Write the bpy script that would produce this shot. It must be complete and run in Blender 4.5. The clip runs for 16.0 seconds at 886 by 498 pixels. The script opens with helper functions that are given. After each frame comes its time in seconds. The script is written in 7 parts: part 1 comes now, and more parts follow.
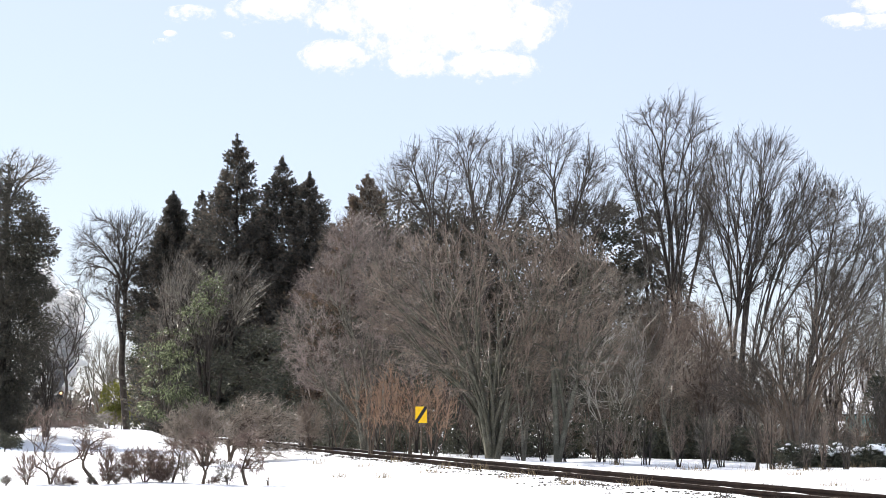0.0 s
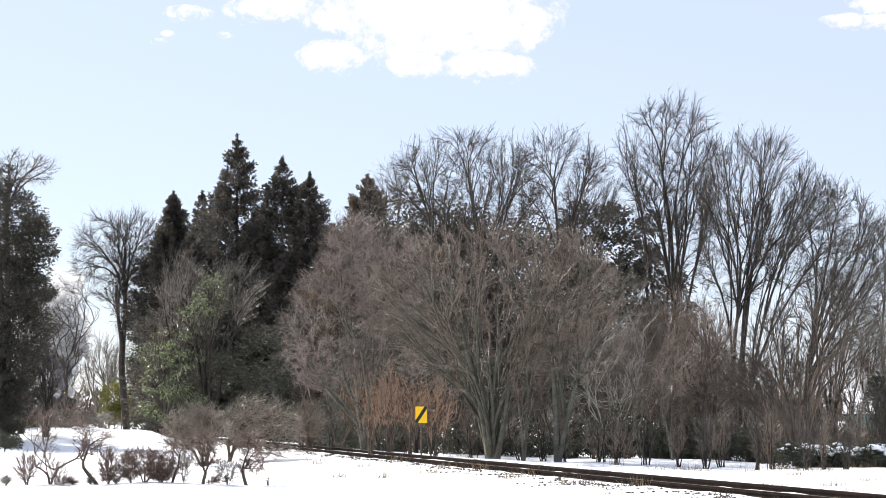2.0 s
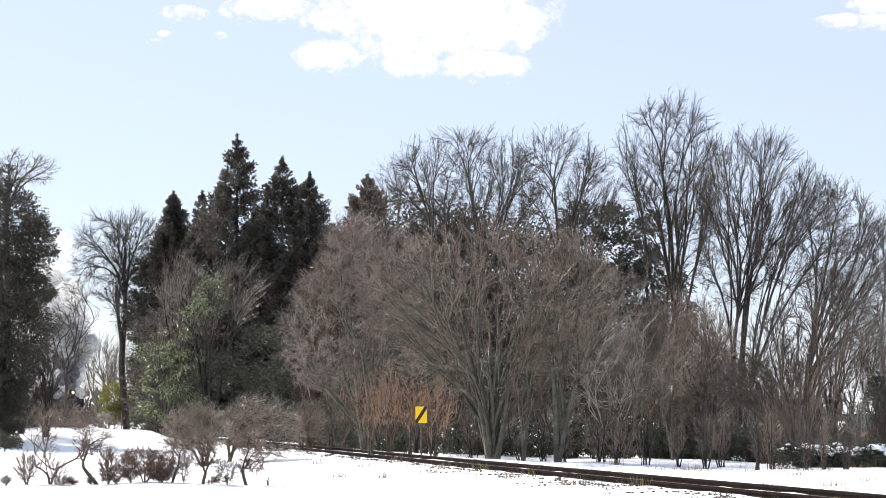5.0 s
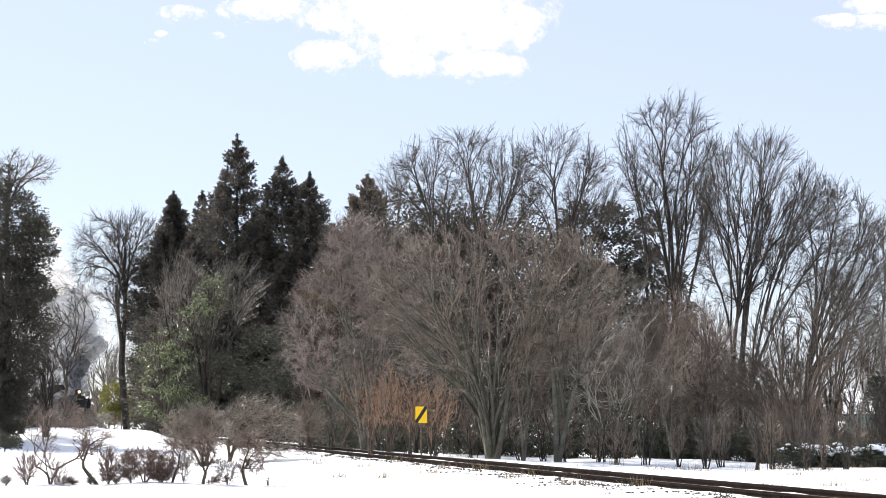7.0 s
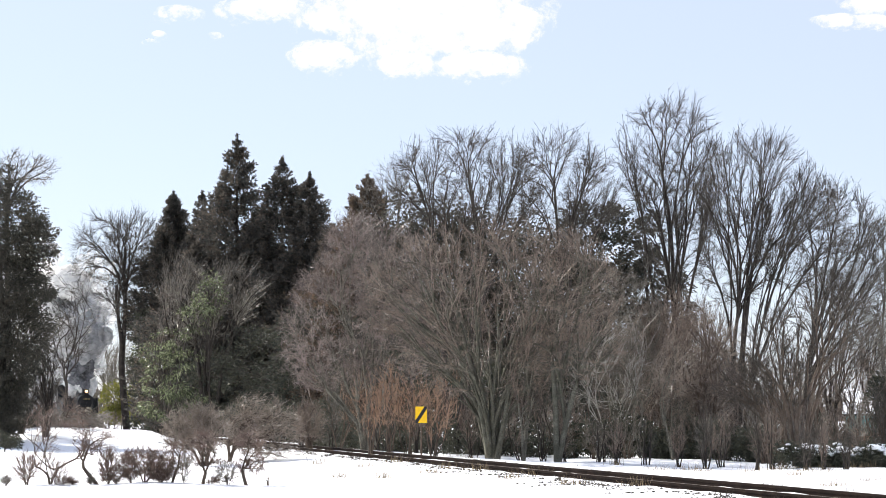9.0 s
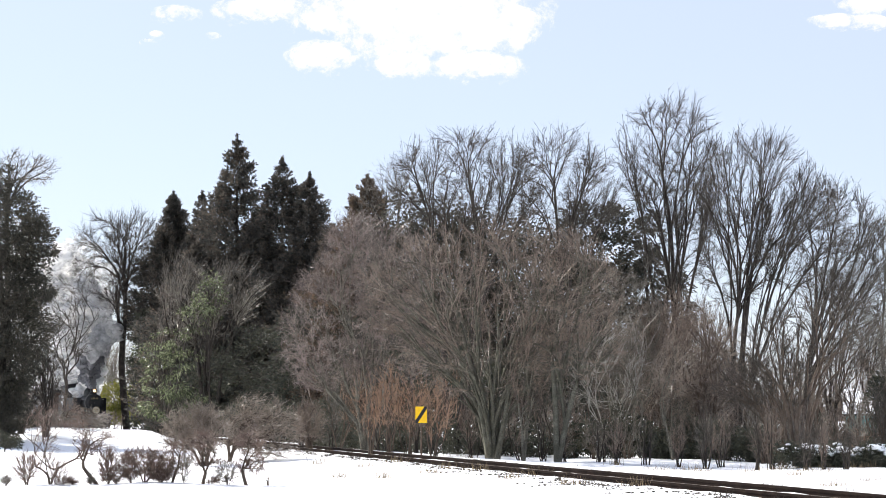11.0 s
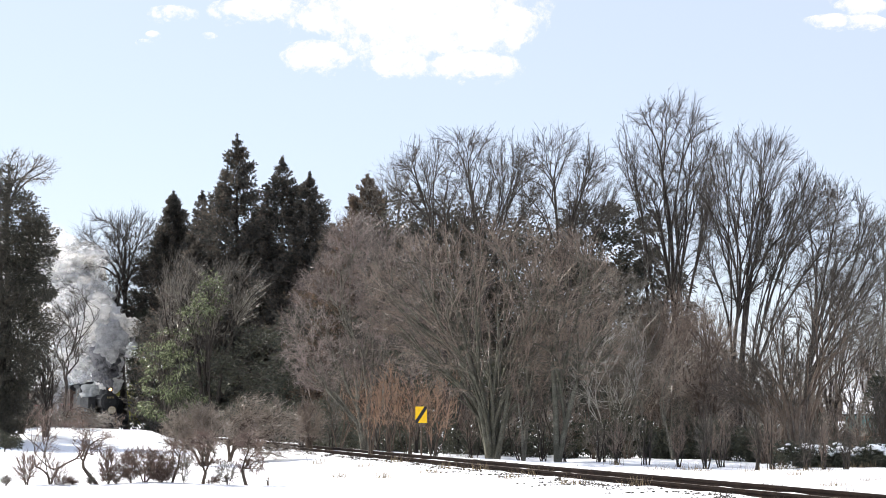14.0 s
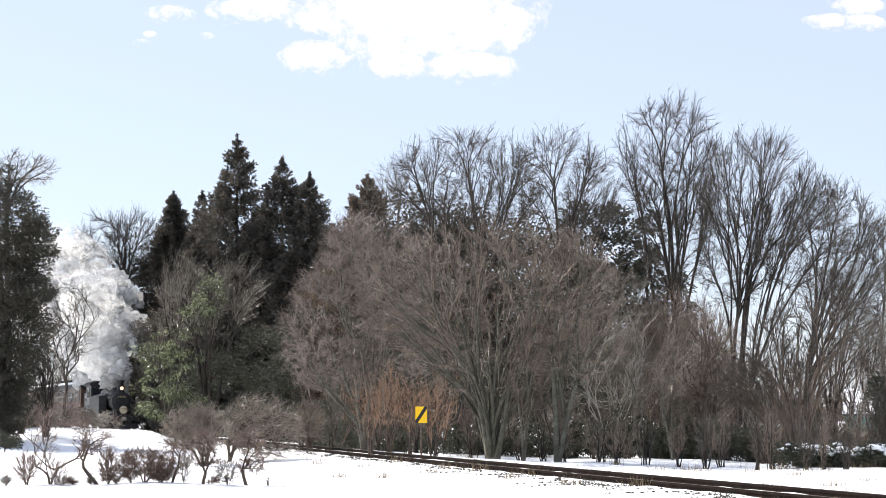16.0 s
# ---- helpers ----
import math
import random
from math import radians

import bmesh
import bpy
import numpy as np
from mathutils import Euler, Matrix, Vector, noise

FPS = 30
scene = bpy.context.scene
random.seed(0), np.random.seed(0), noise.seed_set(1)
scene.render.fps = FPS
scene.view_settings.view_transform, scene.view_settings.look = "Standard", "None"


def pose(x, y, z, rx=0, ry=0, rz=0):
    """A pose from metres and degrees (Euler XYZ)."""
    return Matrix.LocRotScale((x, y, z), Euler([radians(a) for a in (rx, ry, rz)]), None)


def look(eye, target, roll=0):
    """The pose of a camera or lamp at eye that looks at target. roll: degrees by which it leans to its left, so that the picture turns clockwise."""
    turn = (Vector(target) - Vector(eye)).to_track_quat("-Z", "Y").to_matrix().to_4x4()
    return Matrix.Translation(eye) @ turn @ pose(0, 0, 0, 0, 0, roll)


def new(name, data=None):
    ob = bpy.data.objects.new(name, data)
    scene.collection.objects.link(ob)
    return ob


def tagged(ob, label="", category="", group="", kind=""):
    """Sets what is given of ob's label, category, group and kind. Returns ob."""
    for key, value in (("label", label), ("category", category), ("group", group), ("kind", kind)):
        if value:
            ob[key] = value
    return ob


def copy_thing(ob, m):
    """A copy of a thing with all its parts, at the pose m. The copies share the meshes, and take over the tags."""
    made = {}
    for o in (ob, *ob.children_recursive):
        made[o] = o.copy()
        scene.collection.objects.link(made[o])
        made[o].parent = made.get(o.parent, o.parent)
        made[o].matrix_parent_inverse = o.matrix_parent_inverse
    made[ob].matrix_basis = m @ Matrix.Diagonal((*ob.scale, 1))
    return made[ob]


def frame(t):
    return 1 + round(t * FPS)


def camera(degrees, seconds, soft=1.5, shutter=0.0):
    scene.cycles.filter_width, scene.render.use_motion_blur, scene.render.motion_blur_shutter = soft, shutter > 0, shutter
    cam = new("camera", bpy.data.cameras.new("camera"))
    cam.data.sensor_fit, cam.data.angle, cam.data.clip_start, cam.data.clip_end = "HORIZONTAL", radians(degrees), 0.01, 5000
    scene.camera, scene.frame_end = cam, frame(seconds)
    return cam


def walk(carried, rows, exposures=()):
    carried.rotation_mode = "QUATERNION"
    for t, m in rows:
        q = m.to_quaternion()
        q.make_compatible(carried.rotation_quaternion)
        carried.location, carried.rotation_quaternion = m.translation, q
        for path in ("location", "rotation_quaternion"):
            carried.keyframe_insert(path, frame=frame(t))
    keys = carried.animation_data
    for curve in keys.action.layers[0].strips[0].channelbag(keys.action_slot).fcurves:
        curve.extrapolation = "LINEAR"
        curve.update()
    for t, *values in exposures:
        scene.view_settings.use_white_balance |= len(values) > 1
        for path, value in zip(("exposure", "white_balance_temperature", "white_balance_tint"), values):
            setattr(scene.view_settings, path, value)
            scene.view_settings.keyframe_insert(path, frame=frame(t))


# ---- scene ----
# Camera on a tripod beside the line; it never moves.
cam = camera(30, 16.0, soft=0.4)
EYE = (0.0, 0.0, 1.45)
VIEW = pose(*EYE, 95.74, 0, 0)
walk(cam, [(0.0, VIEW), (16.0, VIEW)], exposures=[(0.0, 0.85), (16.0, 0.85)])

# ---- light: a clear winter sky with the sun ahead and to one side ----
SUN_AZ, SUN_EL = -42.0, 41.0
world = bpy.data.worlds.new("winter_sky")
scene.world = world
world.use_nodes = True
wn, wl = world.node_tree.nodes, world.node_tree.links
sky = wn.new("ShaderNodeTexSky")
sky.sky_type = "NISHITA"
sky.sun_disc = False
sky.sun_elevation = radians(SUN_EL)
sky.sun_rotation = radians(SUN_AZ)
sky.altitude, sky.air_density, sky.dust_density, sky.ozone_density = 50, 1.0, 0.35, 1.6
haze = wn.new("ShaderNodeMix")
haze.data_type = "RGBA"
haze.inputs["Factor"].default_value = 0.75
haze.inputs["B"].default_value = (3.76, 4.06, 4.95, 1)
wl.new(sky.outputs[0], haze.inputs["A"])
wl.new(haze.outputs["Result"], wn["Background"].inputs[0])
wn["Background"].inputs[1].default_value = 0.11

sun = new("sun", bpy.data.lights.new("sun", "SUN"))
sun.data.energy, sun.data.angle, sun.data.color = 4.6, radians(0.6), (1.0, 0.95, 0.87)
toward = Vector((math.sin(radians(SUN_AZ)) * math.cos(radians(SUN_EL)), math.cos(radians(SUN_AZ)) * math.cos(radians(SUN_EL)), math.sin(radians(SUN_EL))))
sun.matrix_world = look(toward * 100, (0, 0, 0))


# ---- materials ----
def material(name, rough=0.8, metal=0.0):
    m = bpy.data.materials.new(name)
    m.use_nodes = True
    b = m.node_tree.nodes["Principled BSDF"]
    b.inputs["Roughness"].default_value, b.inputs["Metallic"].default_value = rough, metal
    b.inputs["Specular IOR Level"].default_value = 0.25
    return m, m.node_tree.nodes, m.node_tree.links, b


def ramp(nodes, stops):
    r = nodes.new("ShaderNodeValToRGB")
    while len(r.color_ramp.elements) < len(stops):
        r.color_ramp.elements.new(0.5)
    for e, (p, c) in zip(r.color_ramp.elements, stops):
        e.position, e.color = p, (*c, 1)
    return r


def mottled(name, colours, scale=3.0, fine=40.0, rough=0.85, bump=0.3, metal=0.0, depth=0.02, spots=None):
    """A surface of three tones broken up at two scales, with fine relief."""
    m, n, l, b = material(name, rough, metal)
    co = n.new("ShaderNodeTexCoord")
    big, small = n.new("ShaderNodeTexNoise"), n.new("ShaderNodeTexNoise")
    for t, s in ((big, scale), (small, fine)):
        t.inputs["Scale"].default_value, t.inputs["Detail"].default_value = s, 4
        l.new(co.outputs["Object"], t.inputs["Vector"])
    mix = n.new("ShaderNodeMath")
    mix.operation = "MULTIPLY_ADD"
    l.new(small.outputs["Fac"], mix.inputs[0])
    mix.inputs[1].default_value = 0.5
    half = n.new("ShaderNodeMath")
    half.operation = "MULTIPLY"
    half.inputs[1].default_value = 0.5
    l.new(big.outputs["Fac"], half.inputs[0])
    l.new(half.outputs[0], mix.inputs[2])
    r = ramp(n, [(0.36, colours[0]), (0.5, colours[1]), (0.64, colours[2])])
    l.new(mix.outputs[0], r.inputs[0])
    l.new(r.outputs[0], b.inputs["Base Color"])
    bp = n.new("ShaderNodeBump")
    bp.inputs["Strength"].default_value, bp.inputs["Distance"].default_value = bump, depth
    l.new(small.outputs["Fac"], bp.inputs["Height"])
    l.new(bp.outputs[0], b.inputs["Normal"])
    return m


def foliage(name, colours, rough=0.5, through_light=0.35, scale=0.6):
    """Leaves: each blade its own tone, clumps lighter and darker, some light passing through."""
    m, n, l, b = material(name, rough)
    geo, co, tex = n.new("ShaderNodeNewGeometry"), n.new("ShaderNodeTexCoord"), n.new("ShaderNodeTexNoise")
    tex.inputs["Scale"].default_value = scale
    l.new(co.outputs["Object"], tex.inputs["Vector"])
    add = n.new("ShaderNodeMath")
    add.operation = "MULTIPLY_ADD"
    add.inputs[1].default_value = 0.45
    l.new(geo.outputs["Random Per Island"], add.inputs[0])
    sc = n.new("ShaderNodeMath")
    sc.operation = "MULTIPLY"
    sc.inputs[1].default_value = 0.6
    l.new(tex.outputs["Fac"], sc.inputs[0])
    l.new(sc.outputs[0], add.inputs[2])
    r = ramp(n, [(0.25, colours[0]), (0.5, colours[1]), (0.8, colours[2])])
    l.new(add.outputs[0], r.inputs[0])
    l.new(r.outputs[0], b.inputs["Base Color"])
    tr, mx = n.new("ShaderNodeBsdfTranslucent"), n.new("ShaderNodeMixShader")
    l.new(r.outputs[0], tr.inputs[0])
    mx.inputs[0].default_value = through_light
    l.new(b.outputs[0], mx.inputs[1])
    l.new(tr.outputs[0], mx.inputs[2])
    l.new(mx.outputs[0], n["Material Output"].inputs[0])
    return m


def vapour(name, tone, scale, low, high, thin=0.0):
    """Droplets or soot in the air: light scatters off and passes through, and the body breaks up into wisps."""
    m, n, l, b = material(name, 1.0)
    n.remove(b)
    co, tex = n.new("ShaderNodeTexCoord"), n.new("ShaderNodeTexNoise")
    tex.inputs["Scale"].default_value, tex.inputs["Detail"].default_value = scale, 6
    tex.inputs["Roughness"].default_value = 0.65
    l.new(co.outputs["Object"], tex.inputs["Vector"])
    mr = n.new("ShaderNodeMapRange")
    mr.inputs["From Min"].default_value, mr.inputs["From Max"].default_value = low, high
    mr.inputs["To Min"].default_value, mr.inputs["To Max"].default_value = thin, 1.0
    l.new(tex.outputs["Fac"], mr.inputs["Value"])
    d, t, mx = n.new("ShaderNodeBsdfDiffuse"), n.new("ShaderNodeBsdfTranslucent"), n.new("ShaderNodeMixShader")
    for s in (d, t):
        s.inputs[0].default_value = (*tone, 1)
    mx.inputs[0].default_value = 0.54
    l.new(d.outputs[0], mx.inputs[1])
    l.new(t.outputs[0], mx.inputs[2])
    clear, mix = n.new("ShaderNodeBsdfTransparent"), n.new("ShaderNodeMixShader")
    l.new(mr.outputs[0], mix.inputs[0])
    l.new(clear.outputs[0], mix.inputs[1])
    l.new(mx.outputs[0], mix.inputs[2])
    l.new(mix.outputs[0], n["Material Output"].inputs[0])
    return m


SNOW = mottled("snow", [(0.80, 0.82, 0.85), (0.86, 0.87, 0.89), (0.90, 0.90, 0.91)], 0.5, 9.0, 0.75, 0.5, 0, 0.06)
# Rust made darker than it is, so the rails' unlit sides are in the colour.
RUST = mottled("shaded_rail_rust", [(0.010, 0.007, 0.006), (0.016, 0.011, 0.009), (0.03, 0.02, 0.015)], 4, 60, 0.85, 0.3)
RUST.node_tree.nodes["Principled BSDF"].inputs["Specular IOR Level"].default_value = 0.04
WORN = mottled("worn_rail_head", [(0.10, 0.075, 0.06), (0.17, 0.135, 0.11), (0.30, 0.26, 0.22)], 3, 30, 0.45, 0.1, 0.6)
SLEEPER = mottled("tarred_timber", [(0.02, 0.017, 0.015), (0.04, 0.032, 0.026), (0.08, 0.065, 0.05)], 5, 60, 0.9, 0.5)
BALLAST = mottled("dark_ballast", [(0.04, 0.035, 0.03), (0.08, 0.07, 0.06), (0.15, 0.13, 0.11)], 6, 50, 0.9, 0.6)
BARK_GREY = mottled("grey_bark", [(0.062, 0.057, 0.044), (0.13, 0.120, 0.094), (0.235, 0.220, 0.178)], 3, 30, 0.9, 0.6)
BARK_OLIVE = mottled("olive_grey_bark", [(0.044, 0.042, 0.031), (0.092, 0.088, 0.066), (0.17, 0.163, 0.127)], 3, 30, 0.85, 0.6)
BARK_BROWN = mottled("brown_bark", [(0.057, 0.044, 0.034), (0.103, 0.078, 0.060), (0.161, 0.127, 0.098)], 3, 30, 0.9, 0.6)
BARK_DARK = mottled("dark_bark", [(0.026, 0.022, 0.019), (0.046, 0.038, 0.032), (0.08, 0.066, 0.054)], 3, 30, 0.9, 0.6)
# Pale tones put sunlit glints on branches into the bark colour.
BARK_GLINT = mottled("pale_glint_bark", [(0.22, 0.20, 0.17), (0.36, 0.34, 0.30), (0.50, 0.48, 0.44)], 4, 30, 0.8, 0.4)
DEAD_GRASS = mottled("dark_dead_grass", [(0.02, 0.016, 0.012), (0.04, 0.032, 0.024), (0.075, 0.06, 0.042)], 2, 20, 0.9, 0.2)
TWIG_BROWN = mottled("brown_twigs", [(0.098, 0.073, 0.056), (0.163, 0.122, 0.094), (0.262, 0.20, 0.156)], 0.8, 12, 0.46, 0.1)
TWIG_GREY = mottled("grey_twigs", [(0.096, 0.082, 0.065), (0.155, 0.134, 0.107), (0.25, 0.215, 0.175)], 0.8, 12, 0.46, 0.1)
TWIG_PINK = mottled("pinkish_twigs", [(0.11, 0.084, 0.073), (0.185, 0.142, 0.125), (0.30, 0.238, 0.212)], 0.8, 12, 0.4, 0.1)
TWIG_RED = mottled("reddish_twigs", [(0.10, 0.066, 0.052), (0.17, 0.115, 0.09), (0.27, 0.19, 0.15)], 0.8, 12, 0.4, 0.1)
TWIG_TAN = mottled("tan_twigs", [(0.13, 0.103, 0.08), (0.21, 0.168, 0.132), (0.31, 0.255, 0.205)], 0.8, 12, 0.46, 0.1)
TWIG_DARK = mottled("dark_twigs", [(0.034, 0.028, 0.023), (0.058, 0.048, 0.038), (0.088, 0.074, 0.059)], 0.8, 12, 0.46, 0.1)
TWIG_RUSSET = mottled("russet_twigs", [(0.18, 0.108, 0.066), (0.285, 0.175, 0.11), (0.39, 0.255, 0.168)], 0.8, 12, 0.46, 0.1)
CEDAR = foliage("cedar_needles", [(0.052, 0.054, 0.050), (0.086, 0.080, 0.070), (0.14, 0.11, 0.085)], 0.6, 0.34)
CEDAR_RUST = foliage("winter_cedar_needles", [(0.060, 0.051, 0.041), (0.105, 0.078, 0.056), (0.164, 0.113, 0.078)], 0.6, 0.34)
EVERGREEN = foliage("evergreen_leaves", [(0.040, 0.046, 0.038), (0.068, 0.071, 0.050), (0.108, 0.102, 0.07)], 0.6, 0.12)
DULL_GREEN = foliage("dull_winter_leaves", [(0.042, 0.042, 0.034), (0.068, 0.064, 0.050), (0.105, 0.092, 0.07)], 0.5, 0.28)
# The palest tone puts sunlit highlights of glossy leaves into the colour.
BAMBOO_LEAF = foliage("bamboo_leaves", [(0.045, 0.056, 0.028), (0.088, 0.103, 0.05), (0.34, 0.37, 0.22)], 0.26, 0.3)
YELLOW_LEAF = foliage("yellow_green_leaves", [(0.08, 0.09, 0.015), (0.17, 0.17, 0.03), (0.27, 0.26, 0.06)], 0.45, 0.45)
DRY_GRASS = foliage("dry_grass", [(0.14, 0.10, 0.055), (0.24, 0.18, 0.10), (0.34, 0.27, 0.17)], 0.7, 0.3)
YELLOW = mottled("yellow_sign_paint", [(0.72, 0.43, 0.008), (0.82, 0.50, 0.01), (0.86, 0.55, 0.02)], 2, 25, 0.5, 0.05)
BLACK = mottled("black_paint", [(0.012, 0.012, 0.013), (0.018, 0.018, 0.019), (0.03, 0.029, 0.028)], 2, 20, 0.45, 0.1)
POST = mottled("weathered_post", [(0.06, 0.045, 0.035), (0.11, 0.08, 0.06), (0.17, 0.13, 0.10)], 5, 40, 0.85, 0.4)
for twig_bark in (TWIG_BROWN, TWIG_GREY, TWIG_PINK, TWIG_RED, TWIG_TAN, TWIG_RUSSET):
    twig_bark.node_tree.nodes['Principled BSDF'].inputs['Specular IOR Level'].default_value = 0.35
    twig_bark.node_tree.nodes['Principled BSDF'].inputs['Roughness'].default_value = 0.42
STEAM = vapour("steam", (0.89, 0.88, 0.86), 1.6, 0.26, 0.56, 0.3)
WISP = vapour("thin_steam", (0.89, 0.88, 0.86), 1.1, 0.42, 0.84, 0.0)
SMOKE = vapour("grey_smoke", (0.55, 0.545, 0.535), 2.5, 0.2, 0.7, 0.25)
SOOT = vapour("dark_smoke", (0.26, 0.26, 0.275), 2.5, 0.2, 0.7, 0.25)


def cloud_glow():
    """Cloud, a backdrop far off: its sunlight is put in as emission, bright where it is thick, clear where it thins
    out.
    """
    m, n, l, b = material("glowing_cloud", 1.0)
    n.remove(b)
    dens, co, tex = n.new("ShaderNodeAttribute"), n.new("ShaderNodeTexCoord"), n.new("ShaderNodeTexNoise")
    dens.attribute_name = "thickness"
    tex.inputs["Scale"].default_value, tex.inputs["Detail"].default_value, tex.inputs["Roughness"].default_value = 0.06, 8, 0.68
    l.new(co.outputs["Object"], tex.inputs["Vector"])
    add = n.new("ShaderNodeMath")
    add.operation = "MULTIPLY_ADD"
    add.inputs[1].default_value = 2.2
    l.new(tex.outputs["Fac"], add.inputs[0])
    l.new(dens.outputs["Fac"], add.inputs[2])
    mr = n.new("ShaderNodeMapRange")
    mr.interpolation_type = "SMOOTHSTEP"
    mr.inputs["From Min"].default_value, mr.inputs["From Max"].default_value = 1.42, 2.0
    l.new(add.outputs[0], mr.inputs["Value"])
    e, clear, mix = n.new("ShaderNodeEmission"), n.new("ShaderNodeBsdfTransparent"), n.new("ShaderNodeMixShader")
    r = ramp(n, [(0.35, (0.90, 0.93, 0.97)), (0.55, (1.0, 1.0, 1.0)), (0.8, (1.0, 1.0, 1.0))])
    l.new(tex.outputs["Fac"], r.inputs[0])
    l.new(r.outputs[0], e.inputs[0])
    e.inputs[1].default_value = 0.6
    l.new(mr.outputs[0], mix.inputs[0])
    l.new(clear.outputs[0], mix.inputs[1])
    l.new(e.outputs[0], mix.inputs[2])
    l.new(mix.outputs[0], n["Material Output"].inputs[0])
    return m


CLOUD = cloud_glow()


# ---- building blocks ----
def mesh_of(name, verts, faces, mat, smooth=False):
    """A mesh from arrays: verts (n, 3), faces (m, 3 or 4)."""
    me = bpy.data.meshes.new(name)
    verts, faces = np.asarray(verts, np.float32), np.asarray(faces, np.int32)
    k = faces.shape[1]
    me.vertices.add(len(verts))
    me.vertices.foreach_set("co", verts.ravel())
    me.loops.add(faces.size)
    me.loops.foreach_set("vertex_index", faces.ravel())
    me.polygons.add(len(faces))
    me.polygons.foreach_set("loop_start", np.arange(0, faces.size, k, dtype=np.int32))
    me.polygons.foreach_set("use_smooth", np.full(len(faces), smooth))
    me.update(calc_edges=True)
    me.materials.append(mat)
    return me


def part(name, bm, mat, parent, label=""):
    me = bpy.data.meshes.new(name)
    bm.to_mesh(me)
    bm.free()
    me.materials.append(mat)
    ob = new(name, me)
    ob.parent = parent
    return tagged(ob, label)


def part_of(name, me, parent, label=""):
    ob = new(name, me)
    ob.parent = parent
    return tagged(ob, label)


def thing(name, x, y, z, label, category, group="", kind=""):
    ob = new(name)
    ob.location = (x, y, z)
    return tagged(ob, label, category, group, kind)


def box(bm, sx, sy, sz, at=(0, 0, 0), bevel=0.0, m=None):
    made = bmesh.ops.create_cube(bm, size=1.0, matrix=Matrix.Translation(at) @ (m or Matrix()) @ Matrix.Diagonal((sx, sy, sz, 1)))
    if bevel:
        edges = list({e for v in made["verts"] for e in v.link_edges})
        bmesh.ops.bevel(bm, geom=edges, offset=bevel, segments=2, affect="EDGES", profile=0.5)
    return bm


def rod(bm, a, b, r0, r1=None, sides=12):
    a, b = Vector(a), Vector(b)
    m = Matrix.Translation((a + b) / 2) @ (b - a).to_track_quat("Z", "Y").to_matrix().to_4x4()
    bmesh.ops.create_cone(bm, cap_ends=True, segments=sides, radius1=r0, radius2=r0 if r1 is None else r1, depth=(b - a).length, matrix=m)
    return bm


def unit(v):
    return v / np.maximum(np.linalg.norm(v, axis=-1, keepdims=True), 1e-9)


def tubes(paths, radii, sides):
    """Tapered tubes along paths (n, k, 3) with radii (n, k): verts, quads."""
    n, k, _ = paths.shape
    tan = unit(np.gradient(paths, axis=1))
    ref = np.where(np.abs(tan[..., 2:3]) > 0.9, np.array([1.0, 0, 0]), np.array([0, 0, 1.0]))
    u = unit(np.cross(tan, ref))
    v = np.cross(tan, u)
    ang = np.arange(sides) * 2 * np.pi / sides
    ring = u[..., None, :] * np.cos(ang)[:, None] + v[..., None, :] * np.sin(ang)[:, None]
    verts = paths[..., None, :] + ring * radii[..., None, None]
    idx = np.arange(n * k * sides).reshape(n, k, sides)
    a, b = idx[:, :-1], idx[:, 1:]
    faces = np.stack([a, np.roll(a, -1, 2), np.roll(b, -1, 2), b], -1).reshape(-1, 4)
    return verts.reshape(-1, 3), faces


def joined(pieces):
    verts, faces, base = [], [], 0
    for v, f in pieces:
        verts.append(v), faces.append(f + base)
        base += len(v)
    return np.concatenate(verts), np.concatenate(faces)


def limbs(rng, start, ends, k, rise, wobble, hug=0.42):
    """Bowed limbs from start points to ends, which climb first and spread later."""
    n = len(ends)
    start = np.broadcast_to(start, (n, 3))
    t = np.linspace(0, 1, k)[None, :, None]
    ctrl = start + (ends - start) * np.array([hug, hug, rise])
    p = (1 - t) ** 2 * start[:, None] + 2 * t * (1 - t) * ctrl[:, None] + t ** 2 * ends[:, None]
    size = np.linalg.norm(ends - start, axis=1)[:, None, None]
    steps = rng.normal(0, 1, (n, k, 3)).cumsum(1)
    steps -= steps[:, :1]
    return p + steps * wobble * size * t * 0.5


def ground(x, y):
    """Height of the snow."""
    x, y = np.asarray(x, float), np.asarray(y, float)
    off = np.abs((x - track_x(y)) * COS_TRACK)
    bed = np.clip((4.2 - off) / 2.6, 0, 1)
    bed = bed * bed * (3 - 2 * bed)
    h = 0.06 + 0.135 * bed
    bank = 0.8 * np.exp(-((x + 21) / 8.5) ** 4 - ((y - 80) / 10) ** 2)
    h = h + bank * np.clip((off - 1.8) / 1.2, 0, 1)
    roll = 0.035 * np.sin(x * 0.9 + 0.4 * y) + 0.03 * np.sin(y * 0.55 - x * 0.3 + 1) + 0.02 * np.sin(x * 2.3 + 1.7) * np.sin(y * 1.4)
    h = h + roll * (1 - bed * 0.85) + 0.012 * bed * np.sin(x * 5.1 + y * 2.3) * np.sin(y * 3.1 - x)
    return h


def track_x(y):
    """Centre line of the railway track."""
    y = np.asarray(y, float)
    u = np.clip(y, 0, 140) / 100
    return ((-5.7564 * u + 8.6126) * u - 33.2418) * u + 13.4838 - 0.43 * np.maximum(y - 140, 0)


